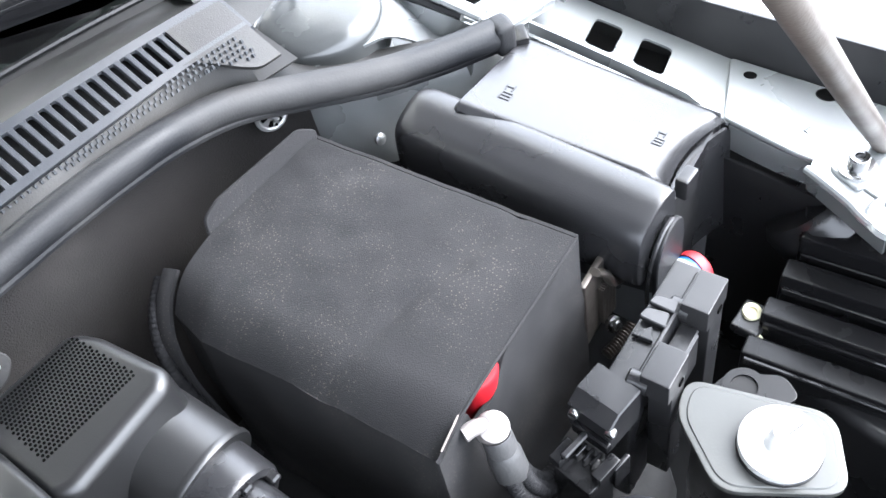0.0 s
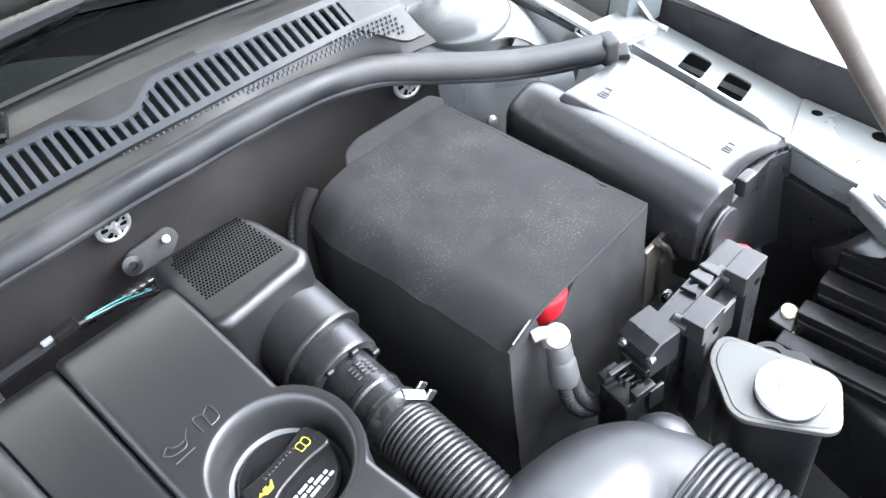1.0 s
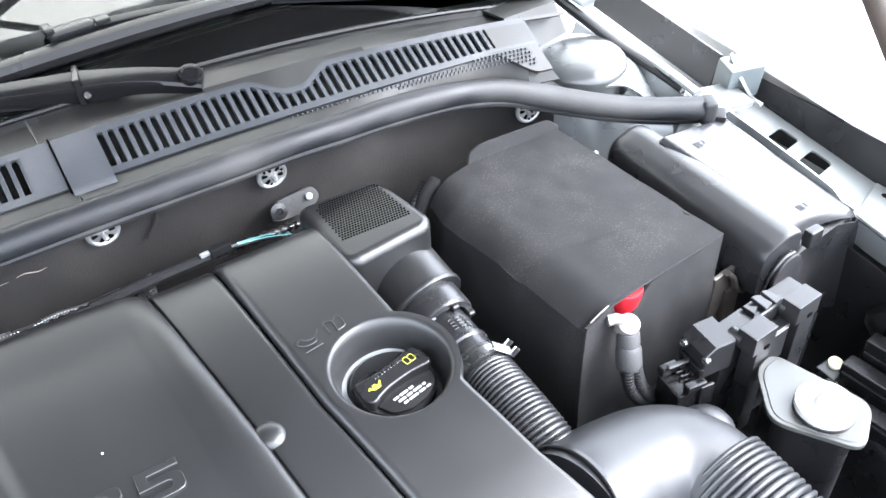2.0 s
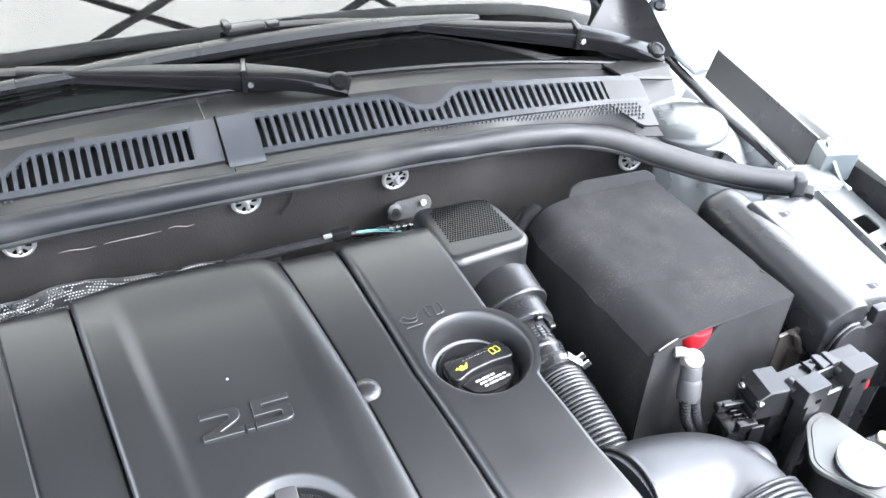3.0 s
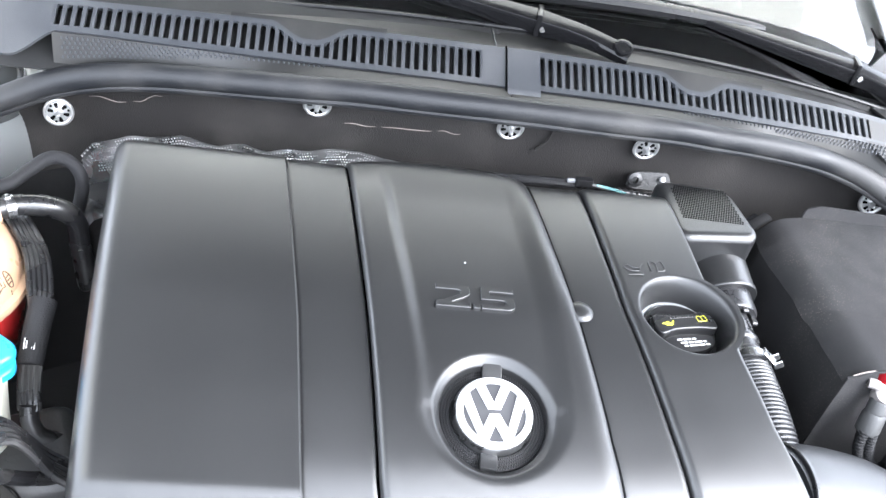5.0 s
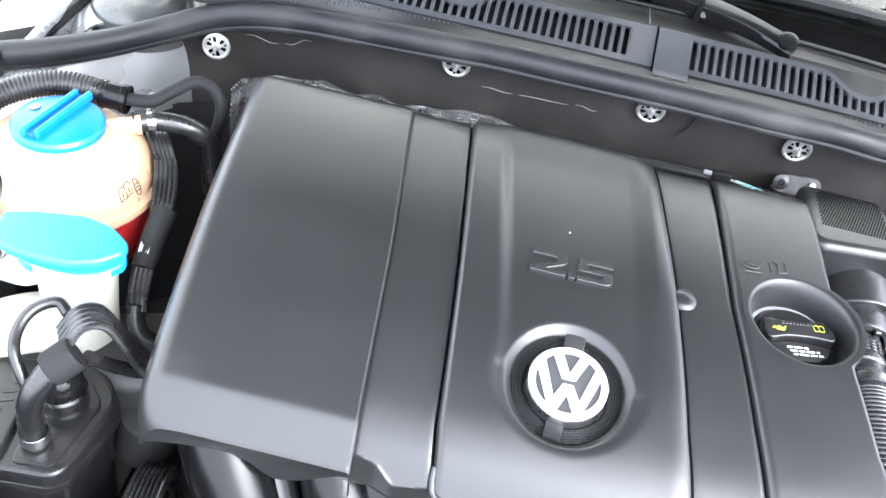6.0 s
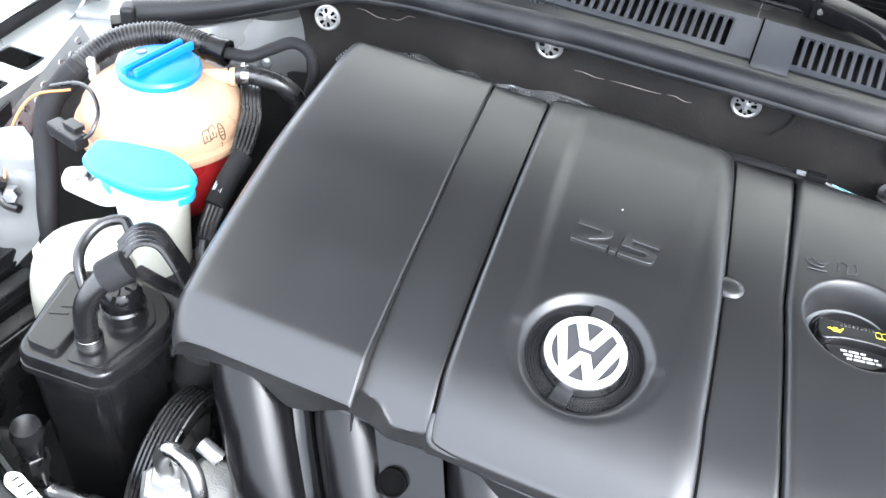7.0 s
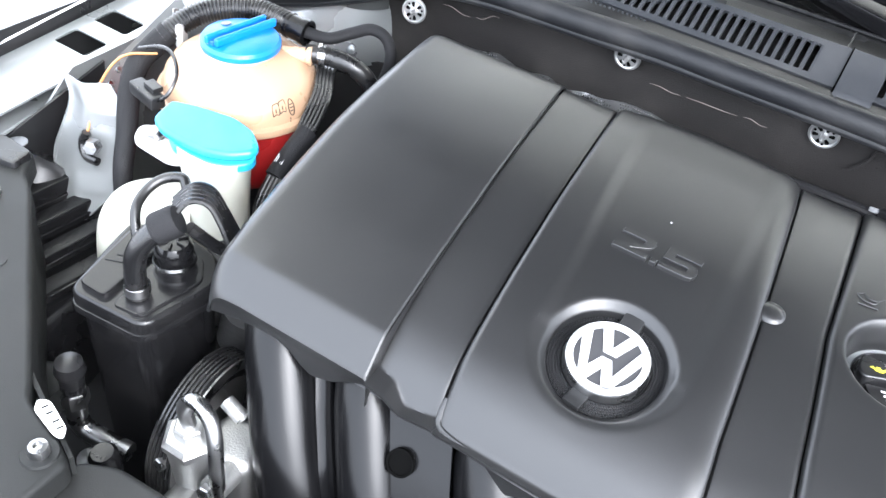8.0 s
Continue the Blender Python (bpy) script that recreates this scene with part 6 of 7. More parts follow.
# ---- passenger side: tanks and hoses ----
def coolant_tank():
    t = thing("coolant_tank", (-0.565, -0.275, 0.80), "round amber coolant tank with red coolant and a blue screw cap", "coolant tank")
    c = (-0.571, -0.262, 0.925)
    shell = [(0.0875, 0.0), (0.0868, 0.012), (0.0830, 0.024), (0.0755, 0.035), (0.064, 0.044), (0.050, 0.050), (0.041, 0.053)]
    part("upper_half", lathe(shell + [(0.040, 0.060), (0, 0.060)], c, (0, 0, 1), 64), BEIGE, t, "amber upper half")
    part("seam", lathe([(0.086, -0.006), (0.0935, -0.005), (0.0945, -0.001), (0.0935, 0.003), (0.086, 0.005)], c, (0, 0, 1), 64), BEIGE, t, "moulded seam")
    part("lower_half", lathe([(0.0870, 0.0), (0.086, -0.03), (0.079, -0.07), (0.056, -0.10), (0, -0.105)], c, (0, 0, 1), 64), COOLANT, t, "red coolant showing through the lower half")
    cap = part("cap", lathe([(0.041, 0.056), (0.0435, 0.058), (0.0435, 0.063), (0.0410, 0.0665), (0.030, 0.0700), (0, 0.0715)], c, (0, 0, 1), 64), BLUE, t, "blue screw cap")
    # a grip of two ridges with a groove between
    g = Vector(c) + Vector((0.000, 0, 0.0715))
    for dx in (-0.0065, 0.0065):
        part("cap_grip", box(g + Vector((dx, 0.0015 * (dx > 0), 0.0018)), (0.082, 0.0058, 0.0100), 0.0026, 3, turned(80)), BLUE, cap)
    # groove floor in the darker blue, its shade put into the colour
    part("cap_groove", box(g + Vector((0, 0, -0.0005)), (0.078, 0.0085, 0.0050), 0.001, 2, turned(80)), DARKBLUE, cap)
    part("cap_mark", lathe([(0, 0), (0.006, 0), (0.006, 0.0006), (0, 0.0008)], Vector(c) + Vector((-0.026, 0.006, 0.0702)), (-0.15, 0.03, 1), 20), CAPGREY, cap, "small worn print")
    part("spout", lathe([(0.0090, 0), (0.0090, 0.028), (0.0105, 0.029), (0.0105, 0.034), (0, 0.034)], (-0.541, -0.228, 0.969), (0.88, 0.42, 0.06), 20), BEIGE, t)

    # printed signs: an open book, an oval with bars in it and three dashes
    def on(a, h, off=0.0002):
        r = float(np.interp(h, [q[1] for q in shell], [q[0] for q in shell])) + off
        return Vector(c) + Vector((r * math.cos(radians(a)), r * math.sin(radians(a)), h))
    for a0, lift in ((-26, 0.0), (-20.5, 0.0016)):
        part("printed_sign", tube([on(a0 + 5 * p, 0.0155 + lift + 0.0105 * q + 0.0012 * p) for p, q in ((0, 0), (0, 1), (0.5, 1.1), (1, 1), (1, 0), (0.5, 0.1), (0, 0))], 0.00055, 36, 5), DARKPRINT, t)
        part("printed_sign", tube([on(a0 + 2.5, 0.019 + lift), on(a0 + 2.5, 0.023 + lift)], 0.0006, 6, 5), DARKPRINT, t)
    part("printed_sign", tube([on(-10.5 + 2.4 * math.sin(q), 0.0200 + 0.0085 * math.cos(q)) for q in np.linspace(0, 6.28, 17)], 0.0006, 48, 5), DARKPRINT, t)
    for k in range(3):
        part("printed_bar", tube([on(-11.8, 0.0165 + 0.0035 * k), on(-9.3, 0.0165 + 0.0035 * k)], 0.0007, 6, 5), DARKPRINT, t)
        part("printed_dash", tube([on(-12.5, 0.0095 - 0.0036 * k), on(-12.5, 0.0074 - 0.0036 * k)], 0.0006, 4, 5), DARKPRINT, t)


coolant_tank()


def washer_tank():
    t = thing("washer_filler", (-0.53, -0.40, 0.78), "milky washer tank neck with a light blue flip cap", "washer filler")
    part("neck", lathe([(0.031, -0.18), (0.033, -0.05), (0.035, 0.0), (0.037, 0.012), (0.037, 0.020), (0, 0.020)], (-0.498, -0.384, 0.926), (0.05, -0.05, 1), 40), NATURAL, t)
    part("elbow", tube([(-0.592, -0.430, 0.70), (-0.590, -0.430, 0.79), (-0.580, -0.424, 0.836), (-0.552, -0.41, 0.852), (-0.525, -0.392, 0.852)], lambda q: 0.033 + 0.002 * math.sin(3 * q), 40, 28), NATURAL, t)
    part("neck_plate", prism(rounded([(-0.600, -0.386), (-0.545, -0.360), (-0.49, -0.365), (-0.528, -0.416), (-0.586, -0.412)], 0.012), 0.923, 0.929, 0.002), WHITEPL, t)
    outline = rounded([(-0.567, -0.398), (-0.573, -0.366), (-0.548, -0.356), (-0.505, -0.346), (-0.478, -0.350), (-0.456, -0.365), (-0.454, -0.378), (-0.470, -0.395), (-0.492, -0.405), (-0.522, -0.408), (-0.548, -0.407)], 0.007, 4)
    m = Matrix.Translation((-0.51, -0.380, 0.951)) @ turned(0, 4, 2) @ Matrix.Translation((0.51, 0.380, 0))
    cap = part("cap", prism(outline, -0.001, 0.007, 0.0050, 4, m), CYAN, t, "light blue flip cap")
    lip = [((x + 0.505) * 0.80 - 0.494, (y + 0.380) * 0.92 - 0.386) for x, y in outline]
    part("cap_lip", prism(lip, -0.012, -0.003, 0.003, 3, m), CYAN, cap)
    part("cap_gap", prism([((x + 0.51) * 0.95 - 0.509, (y + 0.38) * 0.95 - 0.380) for x, y in outline], -0.0035, -0.0008, 0, 1, m), DARKBLUE, cap)
    part("bolt", lathe([(0.012, 0), (0.012, 0.003), (0.008, 0.003), (0.008, 0.008), (0.006, 0.009), (0, 0.009)], (-0.573, -0.392, 0.928), (-0.1, -0.3, 1), 20), STEEL, t)


washer_tank()


def canister():
    c = thing("charcoal_canister", (-0.49, -0.495, 0.55), "shiny black vapour canister with a ribbed lid", "canister")
    top = rounded([(-0.532, -0.556), (-0.442, -0.548), (-0.428, -0.462), (-0.452, -0.432), (-0.52, -0.425), (-0.562, -0.445)], 0.016, 6)
    mid = (-0.493, -0.492)
    part("lid", prism(top, 0.838, 0.856, 0.005, 3), GLOSSY, c)
    part("lid_rim", prism([((x - mid[0]) * 1.03 + mid[0], (y - mid[1]) * 1.03 + mid[1]) for x, y in top], 0.832, 0.840, 0.003, 2), GLOSSY, c)
    bm = bmesh.new()
    rings = []
    for z, s in ((0.836, 0.93), (0.80, 0.90), (0.66, 0.83), (0.56, 0.80), (0.55, 0.77)):
        rings.append([bm.verts.new(((x - mid[0]) * s + mid[0], (y - mid[1]) * s + mid[1], z)) for x, y in top])
    for a, b in zip(rings, rings[1:]):
        for j in range(len(a)):
            bm.faces.new((a[j], a[(j + 1) % len(a)], b[(j + 1) % len(b)], b[j]))
    bm.faces.new(rings[-1])
    part("case", bm, GLOSSY, c)
    field = rounded([(-0.528, -0.545), (-0.492, -0.545), (-0.506, -0.44), (-0.548, -0.45)], 0.010)
    part("lid_field", prism(field, 0.855, 0.863, 0.003, 2), GLOSSY, c)
    part("lid_field", prism(rounded([(-0.484, -0.545), (-0.450, -0.540), (-0.440, -0.47), (-0.462, -0.445), (-0.494, -0.45)], 0.008), 0.855, 0.8585, 0.002, 2), GLOSSY, c)
    for k in range(4):
        part("raised_print", box((-0.522 + 0.004 * k, -0.505 + 0.012 * k, 0.8635), (0.018, 0.003, 0.0012), 0.0003, 1, turned(24)), GLOSSY, c)
    part("port", lathe([(0.020, 0), (0.020, 0.008), (0.017, 0.011), (0.017, 0.020), (0.019, 0.022), (0.019, 0.028), (0.015, 0.034), (0, 0.035)], (-0.476, -0.470, 0.856), (0, 0, 1), 32), GLOSSY, c)
    part("port_ring", lathe([(0.0205, 0), (0.0215, 0.003), (0.0205, 0.006)], (-0.476, -0.470, 0.864), (0, 0, 1), 32), STEEL, c)
    for a in range(0, 360, 60):
        part("port_rib", box(Vector((-0.476, -0.470, 0.891)) + Vector((0.010 * math.cos(radians(a)), 0.010 * math.sin(radians(a)), 0)), (0.010, 0.002, 0.004), 0.0006, 1, turned(a)), GLOSSY, c)
    h = thing("vapour_hose", (-0.47, -0.515, 0.86), "shiny black bent hose from the canister into a rubber grommet", "hose")
    part("hose", tube([(-0.4735, -0.521, 0.856), (-0.4745, -0.521, 0.885), (-0.472, -0.517, 0.912), (-0.461, -0.506, 0.933), (-0.447, -0.492, 0.944)], 0.0105, 40, 18), HOSE, h)
    part("clamp", lathe([(0.0118, 0), (0.0125, 0.001), (0.0125, 0.010), (0.0118, 0.011)], (-0.4738, -0.521, 0.862), (0, 0, 1), 24), STEEL, h, "spring clamp")
    part("grommet", lathe([(0.010, 0), (0.0140, 0.001), (0.0152, 0.004), (0.0152, 0.023), (0.0135, 0.026), (0, 0.026)], (-0.462, -0.504, 0.934), (0.62, 0.55, 0.45), 28), TAPE, h, "rubber grommet")
    part("loop", tube([(-0.470, -0.452, 0.946), (-0.482, -0.446, 0.950), (-0.497, -0.457, 0.947), (-0.502, -0.474, 0.940), (-0.497, -0.492, 0.932), (-0.484, -0.505, 0.915), (-0.476, -0.508, 0.90)], 0.0050, 50, 12), HOSE, h)
    f = thing("hose_bundle", (-0.42, -0.46, 0.86), "ribbed bundle of black hoses dipping under the engine cover", "hose bundle")
    for k in range(5):
        o = 0.0046 * (k - 2)
        part("hose", tube([(-0.462 + o * 0.8, -0.478 - o, 0.944), (-0.453 + o * 0.7, -0.464 - o, 0.957), (-0.439 + o * 0.7, -0.454 - o, 0.954), (-0.425 + o * 0.6, -0.452 - o, 0.934), (-0.408 + o * 0.5, -0.452 - o * 1.2, 0.908), (-0.37 + o * 0.3, -0.450 - o * 1.3, 0.880)], 0.0035, 36, 8), HOSE, f)
    part("hose", tube([(-0.44, -0.482, 0.935), (-0.425, -0.462, 0.905), (-0.41, -0.440, 0.88), (-0.40, -0.40, 0.86)], 0.006, 24, 10), HOSE, f)
    g = thing("ribbed_loom", (-0.46, -0.29, 0.85), "flat ribbed hose hugging the coolant tank beside the engine", "hose")
    for k in range(5):
        o = 0.0046 * (k - 2)
        part("hose", tube([(-0.512 + o, -0.165, 0.935), (-0.505 + o, -0.192, 0.952), (-0.488 + o, -0.220, 0.956), (-0.471 + o, -0.248, 0.951), (-0.461 + o, -0.279, 0.939), (-0.458 + o * 0.7, -0.298, 0.928)], 0.0031, 36, 8), HOSE, g)
    part("sleeve", tube([(-0.456, -0.288, 0.932), (-0.457, -0.312, 0.920), (-0.457, -0.342, 0.903)], lambda q: 0.0122 - 0.001 * q, 24, 16), TAPE, g)
    for k in range(5):
        part("print_bar", box((-0.4625 + 0.0022 * k, -0.332 - 0.001 * (k % 2), 0.9205), (0.0009, 0.010 - 0.003 * (k % 2), 0.0010), 0, 1, turned(3, 28)), PRINT, g)
    for k in range(4):
        o = 0.0046 * (k - 1.5)
        part("hose", tube([(-0.457 + o, -0.338, 0.905), (-0.455 + o, -0.358, 0.889), (-0.453 + o, -0.370, 0.875)], 0.0036, 24, 8), HOSE, g)
    part("tail", tube([(-0.454, -0.366, 0.880), (-0.452, -0.374, 0.862), (-0.444, -0.376, 0.846), (-0.420, -0.368, 0.830)], 0.0085, 24, 12), HOSE, g)


canister()


def big_hoses():
    h = thing("corrugated_loom", (-0.66, -0.22, 0.90), "corrugated black loom arching round the coolant tank", "hose")
    part("corrugated", tube([(-0.672, -0.280, 0.958), (-0.658, -0.252, 0.976), (-0.637, -0.228, 0.987), (-0.604, -0.206, 0.991), (-0.576, -0.199, 0.989), (-0.550, -0.198, 0.986)], lambda t: 0.0128 + 0.0009 * math.sin(t * 2 * math.pi * 40), 40 * 10, 20), HOSE, h, "", 85)
    part("end_sleeve", lathe([(0.012, 0), (0.0148, 0.001), (0.0148, 0.004), (0.0136, 0.005), (0.0136, 0.020), (0.0150, 0.021), (0.0150, 0.027), (0.010, 0.028)], (-0.557, -0.1985, 0.987), (1, 0.05, -0.06), 28), RUNNER, h, "glossy black end sleeve")
    part("thin_hose", tube([(-0.535, -0.197, 0.986), (-0.512, -0.184, 0.981), (-0.497, -0.161, 0.984), (-0.481, -0.143, 0.988), (-0.464, -0.137, 0.980), (-0.453, -0.142, 0.960), (-0.460, -0.148, 0.92)], 0.0068, 50, 12), TAPE, h)
    part("taped_end", tube([(-0.668, -0.272, 0.964), (-0.676, -0.290, 0.950), (-0.678, -0.315, 0.935), (-0.668, -0.340, 0.910), (-0.654, -0.362, 0.875), (-0.642, -0.384, 0.84), (-0.63, -0.40, 0.78)], lambda t: 0.0140 - 0.004 * t, 40, 16), TAPE, h)
    part("strap", box((-0.658, -0.264, 0.962), (0.010, 0.022, 0.030), 0.004, 2, turned(30)), WHITEPL, h)
    p = thing("spout_hose", (-0.47, -0.20, 0.93), "black hose clipped on the coolant tank spout", "hose")
    part("hose", tube([(-0.520, -0.214, 0.971), (-0.498, -0.200, 0.970), (-0.470, -0.191, 0.964), (-0.452, -0.184, 0.945), (-0.447, -0.190, 0.910), (-0.440, -0.20, 0.87)], 0.0105, 40, 16), HOSE, p)
    part("clip", lathe([(0.0105, 0), (0.0120, 0), (0.0120, 0.008), (0.0105, 0.008)], (-0.508, -0.2065, 0.9705), (0.85, 0.5, -0.04), 24), STEEL, p)
    part("clip_ear", box((-0.505, -0.206, 0.983), (0.006, 0.008, 0.004), 0.001, 1, turned(30)), STEEL, p)
    s = thing("level_sensor_plug", (-0.60, -0.345, 0.92), "black sensor plug with thin wires below the coolant tank", "plug")
    part("plug", box((-0.614, -0.361, 0.946), (0.046, 0.017, 0.016), 0.003, 2, turned(-14)), BLACK, s)
    part("latch", box((-0.608, -0.357, 0.956), (0.020, 0.012, 0.006), 0.001, 2, turned(-14)), BLACK, s)
    part("wire", tube([(-0.594, -0.366, 0.948), (-0.582, -0.362, 0.960), (-0.585, -0.345, 0.974), (-0.606, -0.328, 0.982), (-0.630, -0.322, 0.980), (-0.668, -0.318, 0.962)], 0.0022, 40, 8), HOSE, s)
    part("wire", tube([(-0.655, -0.305, 0.955), (-0.69, -0.325, 0.945), (-0.705, -0.35, 0.91), (-0.694, -0.385, 0.865)], 0.0015, 30, 8), WIREB, s)
    e = thing("earth_bolt", (-0.690, -0.392, 0.85), "steel earth bolt with a black eyelet on the inner wing", "bolt")
    part("nut", hexbolt((-0.680, -0.386, 0.862), (0.4, -0.8, 0.3), 0.009, 0.014), STEEL, e)
    part("eyelet", tube([(-0.694, -0.384, 0.872), (-0.698, -0.388, 0.858), (-0.690, -0.392, 0.846), (-0.672, -0.392, 0.846)], 0.005, 24, 10), HOSE, e)
    b = thing("inner_wing_brace", (-0.70, -0.40, 0.70), "bent silver sheet brace on the inner wing", "brace")

    def brace(u, v):
        """A pressed sheet that hangs from the rail's lip, turns towards the bay and flares to a point at its foot."""
        z = 0.918 - 0.172 * v
        xa = ramp(v, (0, -0.740), (0.14, -0.730), (0.35, -0.736), (0.58, -0.750), (0.8, -0.734), (1, -0.710))
        xb = ramp(v, (0, -0.690), (0.14, -0.664), (0.45, -0.660), (0.70, -0.664), (0.88, -0.684), (1, -0.704))
        ya = ramp(v, (0, -0.362), (0.35, -0.382), (0.58, -0.386), (0.8, -0.404), (1, -0.432))
        yb = ramp(v, (0, -0.344), (0.45, -0.362), (0.75, -0.388), (1, -0.428))
        return (xa + (xb - xa) * u, ya + (yb - ya) * u - 0.009 * math.sin(math.pi * u) ** 2 + 0.003 * math.sin(9 * v) * (1 - u), z)
    part("plate", sheet(brace, 20, 36, 0.003), PAINT, b)
    part("edge", tube([Vector(brace(0, k / 8)) for k in range(9)], 0.0035, 40, 8), PAINT, b)
    # folded flange along the rail with a row of weld spots
    def flange(u, v):
        return (-0.764 + 0.016 * v, -0.352 + 0.190 * u, 0.862 + 0.075 * u - 0.002 + -0.034 * v * (1 - 0.3 * u))
    part("flange", sheet(flange, 24, 6, 0.0025), PAINT, b, "folded flange with weld spots")
    for k in range(11):
        part("weld_spot", lathe([(0.0045, 0), (0.0035, 0.0012), (0.0015, 0.0008), (0, 0.0006)], Vector(flange((k + 0.6) / 11.5, 0.35 + 0.15 * (k % 2))) + Vector((0.0026, -0.0004, 0.0012)), (0.9, -0.2, 0.42), 14), STEEL, b)


big_hoses()


# ---- engine front: runners, belt drive, pump ----
def manifold():
    m = thing("intake_manifold", (-0.2, -0.56, 0.70), "smooth black plastic intake manifold runners in front of the engine cover", "intake manifold")
    def bank(x, back, t):
        """A place on the sloping front of the runners, set back from their crest."""
        y = ramp(t, (0, -0.496), (0.12, -0.518), (0.28, -0.543), (0.45, -0.572), (0.65, -0.600), (1, -0.606))
        x += ramp(t, (0, 0.0), (0.12, 0.003), (0.28, 0.015), (0.45, 0.034), (0.65, 0.058), (1, 0.062))
        z = ramp(t, (0, 0.920), (0.12, 0.902), (0.28, 0.868), (0.45, 0.820), (0.65, 0.750), (1, 0.60))
        a = ramp(t, (0, 45), (0.12, 40), (0.28, 33), (0.45, 27), (0.65, 14), (1, 0))
        return (x, y + back * math.cos(radians(a)), z - back * math.sin(radians(a)))
    for x0, x1, r, deep in ((-0.330, -0.280, 0.0345, 0.0), (-0.233, -0.192, 0.0300, 0.002), (-0.108, -0.078, 0.0330, 0.004), (-0.010, -0.005, 0.036, 0.004), (0.095, 0.095, 0.036, 0.004)):
        part("runner", tube([bank(x0 + (x1 - x0) * t, r + deep, t) for t in (0, 0.14, 0.28, 0.42, 0.56, 0.7, 0.85, 1)], r, 60, 40), RUNNER, m)
    part("web", sheet(lambda u, v: bank(-0.372 + 0.045 * v + 0.50 * u, 0.046, v), 20, 30, 0.004), RUNNER, m)
    for x0, x1, w, deep in ((-0.370, -0.326, 0.0035, 0.036), (-0.206, -0.172, 0.0018, 0.020), (-0.146, -0.118, 0.0018, 0.020)):
        part("rib", tube([bank(x0 + (x1 - x0) * t, deep, t) for t in (0, 0.14, 0.28, 0.42, 0.56, 0.7, 0.85, 1)], w, 50, 10), RUNNER, m)
    # a flat strip between the first two runners and a wide flange outside the first
    for x0, x1, w, deep in ((-0.2905, -0.2480, 0.0200, 0.030), (-0.3730, -0.3260, 0.0120, 0.030)):
        part("flange", sheet(lambda u, v: bank(x0 + (x1 - x0) * v + w * u, deep + 0.003 * math.sin(math.pi * u), v), 8, 40, 0.004), RUNNER, m)
    part("mount_plate", sheet(lambda u, v: bank(-0.212 + 0.028 * v + (0.072 - 0.003 * v) * u, 0.0200, 0.02 + 0.98 * v), 6, 30, 0.003), RUNNER, m)
    hole = Vector(bank(-0.1800, 0.0135, 0.275))
    part("mount_hole", lathe([(0.0, 0.0), (0.0105, 0.0), (0.0105, 0.002), (0.0125, 0.002), (0.0125, -0.002)], hole, (0, -0.83, 0.56), 36), DEEP, m)
    part("plenum", box((-0.09, -0.60, 0.62), (0.45, 0.16, 0.16), 0.04, 4), BLACK, m)


manifold()


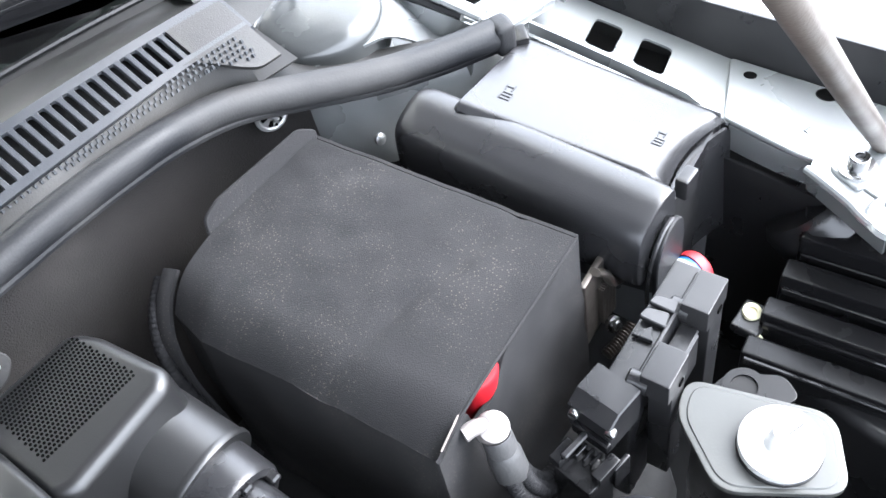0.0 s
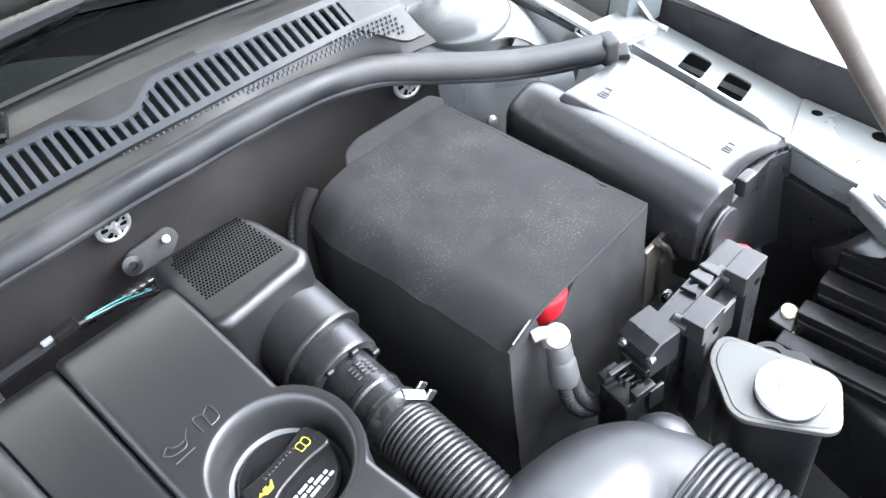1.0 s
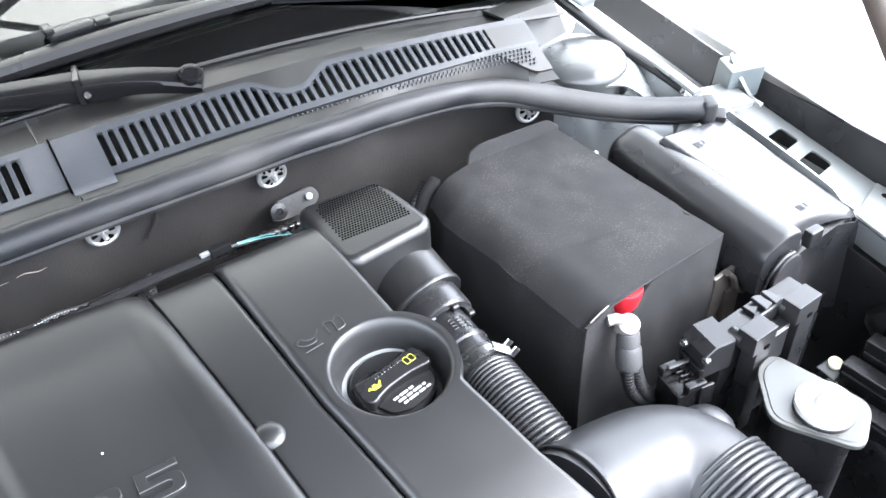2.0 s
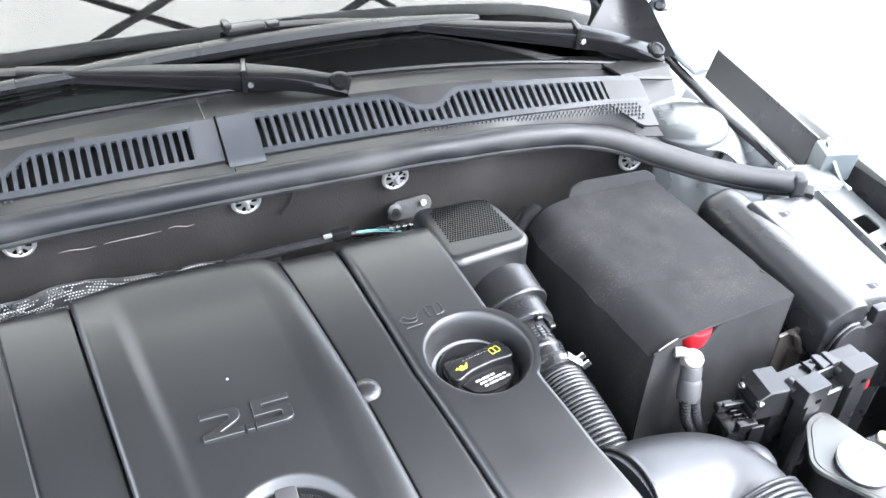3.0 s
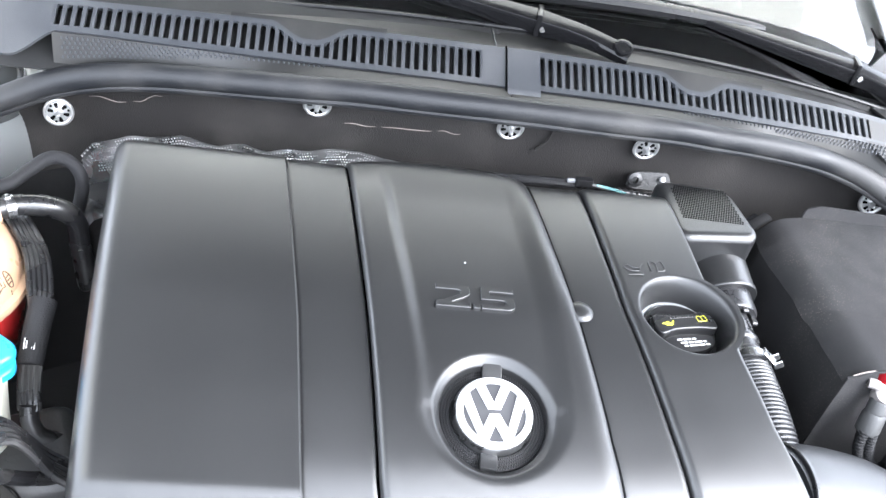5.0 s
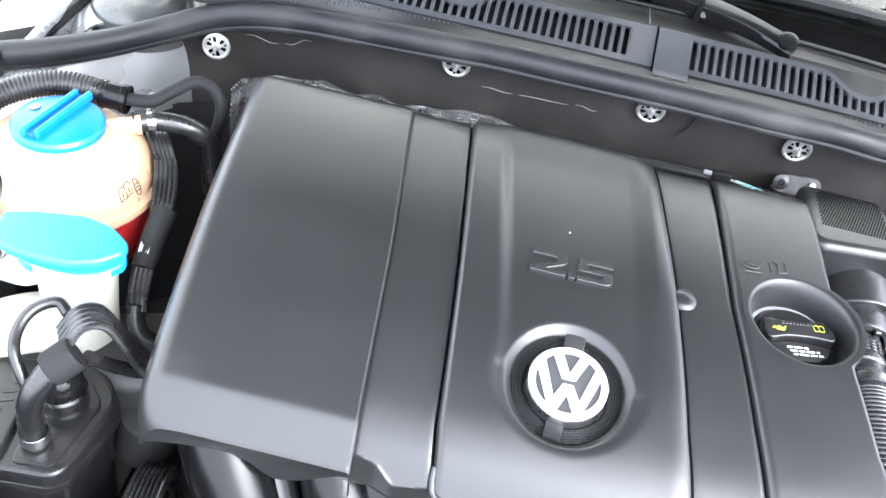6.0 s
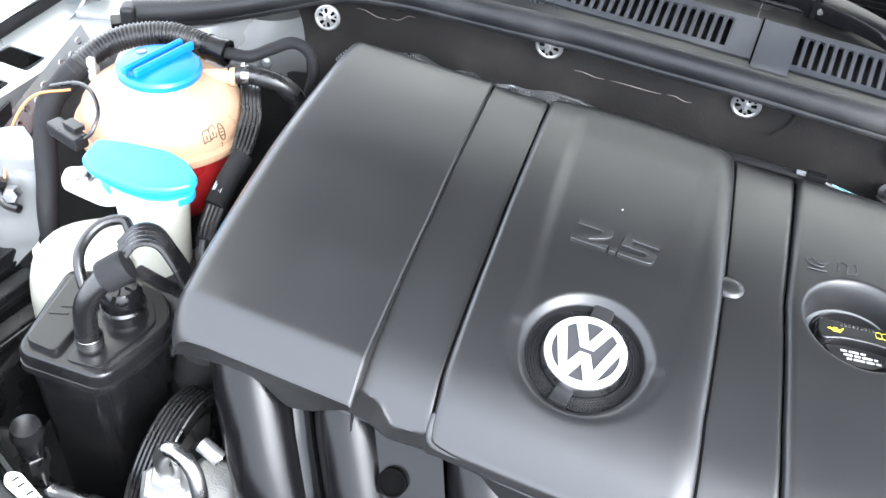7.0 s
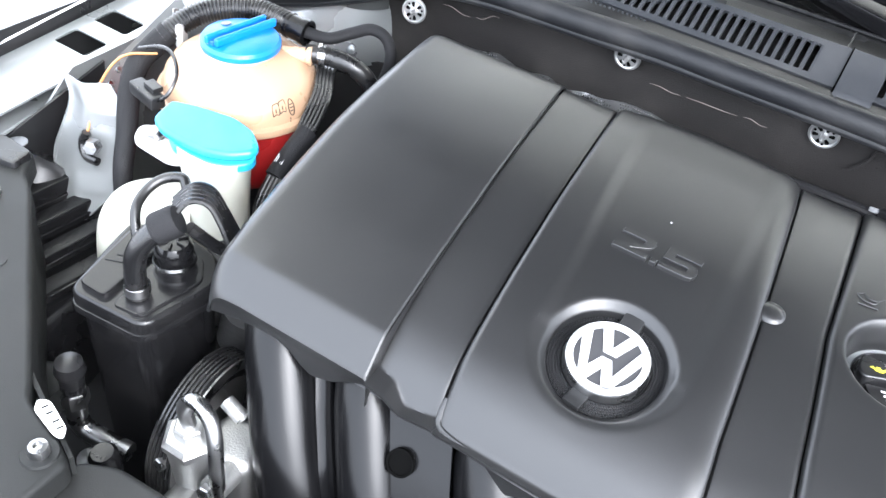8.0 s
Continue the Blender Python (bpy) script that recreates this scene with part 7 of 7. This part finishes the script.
def belt_drive():
    d = thing("drive_pulley", (-0.39, -0.55, 0.70), "belt pulley with a black ribbed drive belt", "pulley")
    axis, c = Vector((1, 0.12, 0.0)).normalized(), Vector((-0.40, -0.532, 0.735))
    prof = [(0.060, 0.0), (0.078, 0.0)]
    for k in range(6):
        a = 0.002 + k * 0.0042
        prof += [(0.0805, a), (0.0815, a + 0.0008), (0.0815, a + 0.0026), (0.0795, a + 0.0034)]
    prof += [(0.078, 0.028), (0.060, 0.028)]
    part("belt", lathe(prof, c, axis, 96), HOSE, d, "black ribbed belt")
    part("rim", lathe([(0.072, 0.0275), (0.0805, 0.0285), (0.0805, 0.0305), (0.070, 0.0315), (0.066, 0.020)], c, axis, 96), STEEL, d, "bright pulley rim")
    part("hub", lathe([(0.070, 0.012), (0.040, 0.010), (0.030, 0.024), (0.0, 0.026)], c, axis, 48), ALU, d)
    p = thing("steering_pump", (-0.35, -0.58, 0.70), "cast aluminium pump with a hexagon union and bright pipe", "pump")
    b = Vector((-0.352, -0.584, 0.808))
    part("tower", lathe([(0.024, -0.09), (0.024, -0.012), (0.022, -0.006), (0, -0.006)], b, (0, -0.1, 1), 32), ALU, p)
    part("flange", lathe([(0.027, -0.012), (0.027, -0.004), (0.022, 0.0), (0, 0.0)], b, (0, -0.1, 1), 6), ALU, p)
    part("union", hexbolt(b, (0, -0.1, 1), 0.014, 0.014), ALU, p)
    part("pipe", tube([b + Vector((0, 0, 0.01)), b + Vector((0, -0.003, 0.040)), b + Vector((0.012, -0.002, 0.056)), b + Vector((0.034, -0.006, 0.045)), b + Vector((0.046, -0.016, 0.0)), b + Vector((0.048, -0.02, -0.08))], 0.0072, 50, 14), STEEL, p)
    part("casting", box((-0.325, -0.555, 0.735), (0.055, 0.055, 0.11), 0.012, 3, turned(10)), ALU, p)
    part("casting", lathe([(0.022, 0), (0.022, 0.05), (0.016, 0.056), (0, 0.056)], (-0.345, -0.60, 0.725), (0.2, -1, 0.2), 28), ALU, p)
    part("boss", lathe([(0.0075, 0), (0.0075, 0.022), (0, 0.022)], (-0.322, -0.548, 0.815), (-0.9, 0.1, 0.3), 20), ALU, p)
    part("boss", lathe([(0.013, 0), (0.013, 0.03), (0, 0.03)], (-0.312, -0.575, 0.775), (0.1, -1, 0.2), 20), ALU, p)
    part("bolt", hexbolt((-0.312, -0.606, 0.781), (0.1, -1, 0.2), 0.008, 0.008), STEEL, p)
    part("bolt", hexbolt((-0.372, -0.60, 0.765), (-0.2, -1, 0.2), 0.007, 0.008), STEEL, p)
    b2 = thing("engine_mount", (-0.45, -0.40, 0.70), "grimy cast engine mount behind the canister", "engine mount")
    part("casting", box((-0.452, -0.385, 0.795), (0.09, 0.10, 0.10), 0.02, 3, turned(20)), ENGINE, b2)
    part("casting", lathe([(0.03, 0), (0.028, 0.05), (0, 0.055)], (-0.425, -0.43, 0.755), (0.2, 0, 1), 28), ENGINE, b2)


belt_drive()


def small_plumbing():
    s = thing("pressure_sensor", (-0.49, -0.60, 0.66), "black pressure sensor plug on an aluminium pipe", "sensor")
    part("plug", lathe([(0.010, 0), (0.012, 0.006), (0.012, 0.028), (0.015, 0.030), (0.013, 0.042), (0.006, 0.044), (0, 0.044)], (-0.500, -0.592, 0.766), (0.05, 0.0, 1), 20), BLACK, s)
    part("nut", hexbolt((-0.500, -0.592, 0.748), (0, 0, 1), 0.014, 0.018), STEEL, s)
    part("pipe", tube([(-0.500, -0.592, 0.750), (-0.499, -0.594, 0.722), (-0.484, -0.592, 0.710), (-0.44, -0.585, 0.706)], 0.0105, 30, 14), STEEL, s)
    v = thing("valve_cap", (-0.411, -0.640, 0.74), "black ribbed service valve cap on a pipe", "valve cap")
    part("cap", lathe([(0.013, 0), (0.0135, 0.020), (0.010, 0.026), (0, 0.027)], (-0.408, -0.634, 0.765), (0, -0.1, 1), 20), GLOSSY, v)
    for a in range(0, 360, 30):
        part("rib", box(Vector((-0.408, -0.6345, 0.790)) + 0.006 * Vector((math.cos(radians(a)), math.sin(radians(a)), 0)), (0.006, 0.0014, 0.002), 0.0004, 1, turned(a)), BLACK, v)
    part("stem", lathe([(0.010, -0.05), (0.010, -0.012), (0.013, -0.010), (0.013, 0.0), (0, 0)], (-0.408, -0.634, 0.765), (0, 0, 1), 18), BLACK, v)
    part("pipe", tube([(-0.408, -0.634, 0.73), (-0.436, -0.63, 0.735), (-0.456, -0.62, 0.72)], 0.012, 20, 14), ALU, v)
    a = thing("air_line", (-0.52, -0.57, 0.70), "thick grey-black hose stub by the lamp housing", "hose")
    part("stub", tube([(-0.56, -0.60, 0.745), (-0.53, -0.594, 0.758), (-0.505, -0.60, 0.756)], 0.019, 20, 20), GREYPL, a)


small_plumbing()


def lock_carrier():
    c = thing("lock_carrier", (-0.50, -0.70, 0.80), "dark grey plastic front carrier with a bolt and a white sticker", "front carrier")
    arm = rounded([(-0.765, -0.440), (-0.712, -0.440), (-0.690, -0.470), (-0.664, -0.484), (-0.475, -0.640), (-0.442, -0.668), (-0.395, -0.680), (-0.372, -0.690), (-0.372, -0.84), (-0.80, -0.84), (-0.80, -0.50)], 0.008)
    part("arm", prism(arm, 0.842, 0.868, 0.006, 3), GREYPL, c)
    part("inner_flange", sheet(lambda u, v: (-0.664 + 0.285 * u, -0.486 - 0.155 * min(1, u / 0.66) - 0.04 * max(0, u - 0.66) / 0.34, 0.858 - 0.09 * v), 20, 5, 0.004), GREYPL, c)
    part("cross_bar", prism(rounded([(-0.392, -0.672), (-0.36, -0.655), (-0.26, -0.650), (-0.10, -0.655), (0.42, -0.655), (0.50, -0.70), (0.50, -0.84), (-0.385, -0.84)], 0.01), 0.78, 0.835, 0.008, 3), GREYPL, c)
    part("cross_bar", prism(rounded([(0.48, -0.70), (0.60, -0.66), (0.76, -0.58), (0.80, -0.84), (0.48, -0.84)], 0.01), 0.80, 0.850, 0.008, 3), GREYPL, c)
    part("washer", lathe([(0, 0), (0.0155, 0), (0.0145, 0.002), (0, 0.002)], (-0.395, -0.698, 0.868), (0, 0, 1), 36), GREYPL, c)
    part("bolt", lathe([(0.0085, 0), (0.0085, 0.004), (0.0075, 0.008), (0.004, 0.009), (0.0035, 0.006), (0, 0.006)], (-0.395, -0.698, 0.870), (0, 0, 1), 28), STEEL, c, "steel star-head bolt")
    part("sticker", prism(rounded([(-0.438, -0.664), (-0.429, -0.659), (-0.397, -0.670), (-0.391, -0.679), (-0.399, -0.681), (-0.432, -0.673)], 0.004), 0.8685, 0.8695), LABELW, c, "white sticker")
    for k in range(4):
        part("print_bar", box((-0.427 + 0.0075 * k + 0.003 * (k > 1), -0.6655 - 0.0025 * k, 0.8698), (0.002, 0.006, 0.0004), 0, 1, turned(-20)), GREYPL, c)
    part("hole", lathe([(0, 0), (0.010, 0), (0.010, 0.0012), (0, 0.0012)], (-0.600, -0.577, 0.8677), (0, 0, 1), 28), VOID, c)
    part("edge_bolt", lathe([(0.017, 0), (0.016, 0.004), (0.010, 0.004), (0.010, 0.010), (0, 0.011)], (-0.690, -0.520, 0.868), (0, 0, 1), 28), STEEL, c)
    part("buffer_foot", prism(rounded([(-0.755, -0.445), (-0.705, -0.447), (-0.700, -0.475), (-0.755, -0.485)], 0.006), 0.866, 0.876, 0.004, 2), BLACK, c)
    part("lower_cross", box((-0.25, -0.66, 0.60), (0.5, 0.03, 0.16), 0.01), BLACK, c)


lock_carrier()
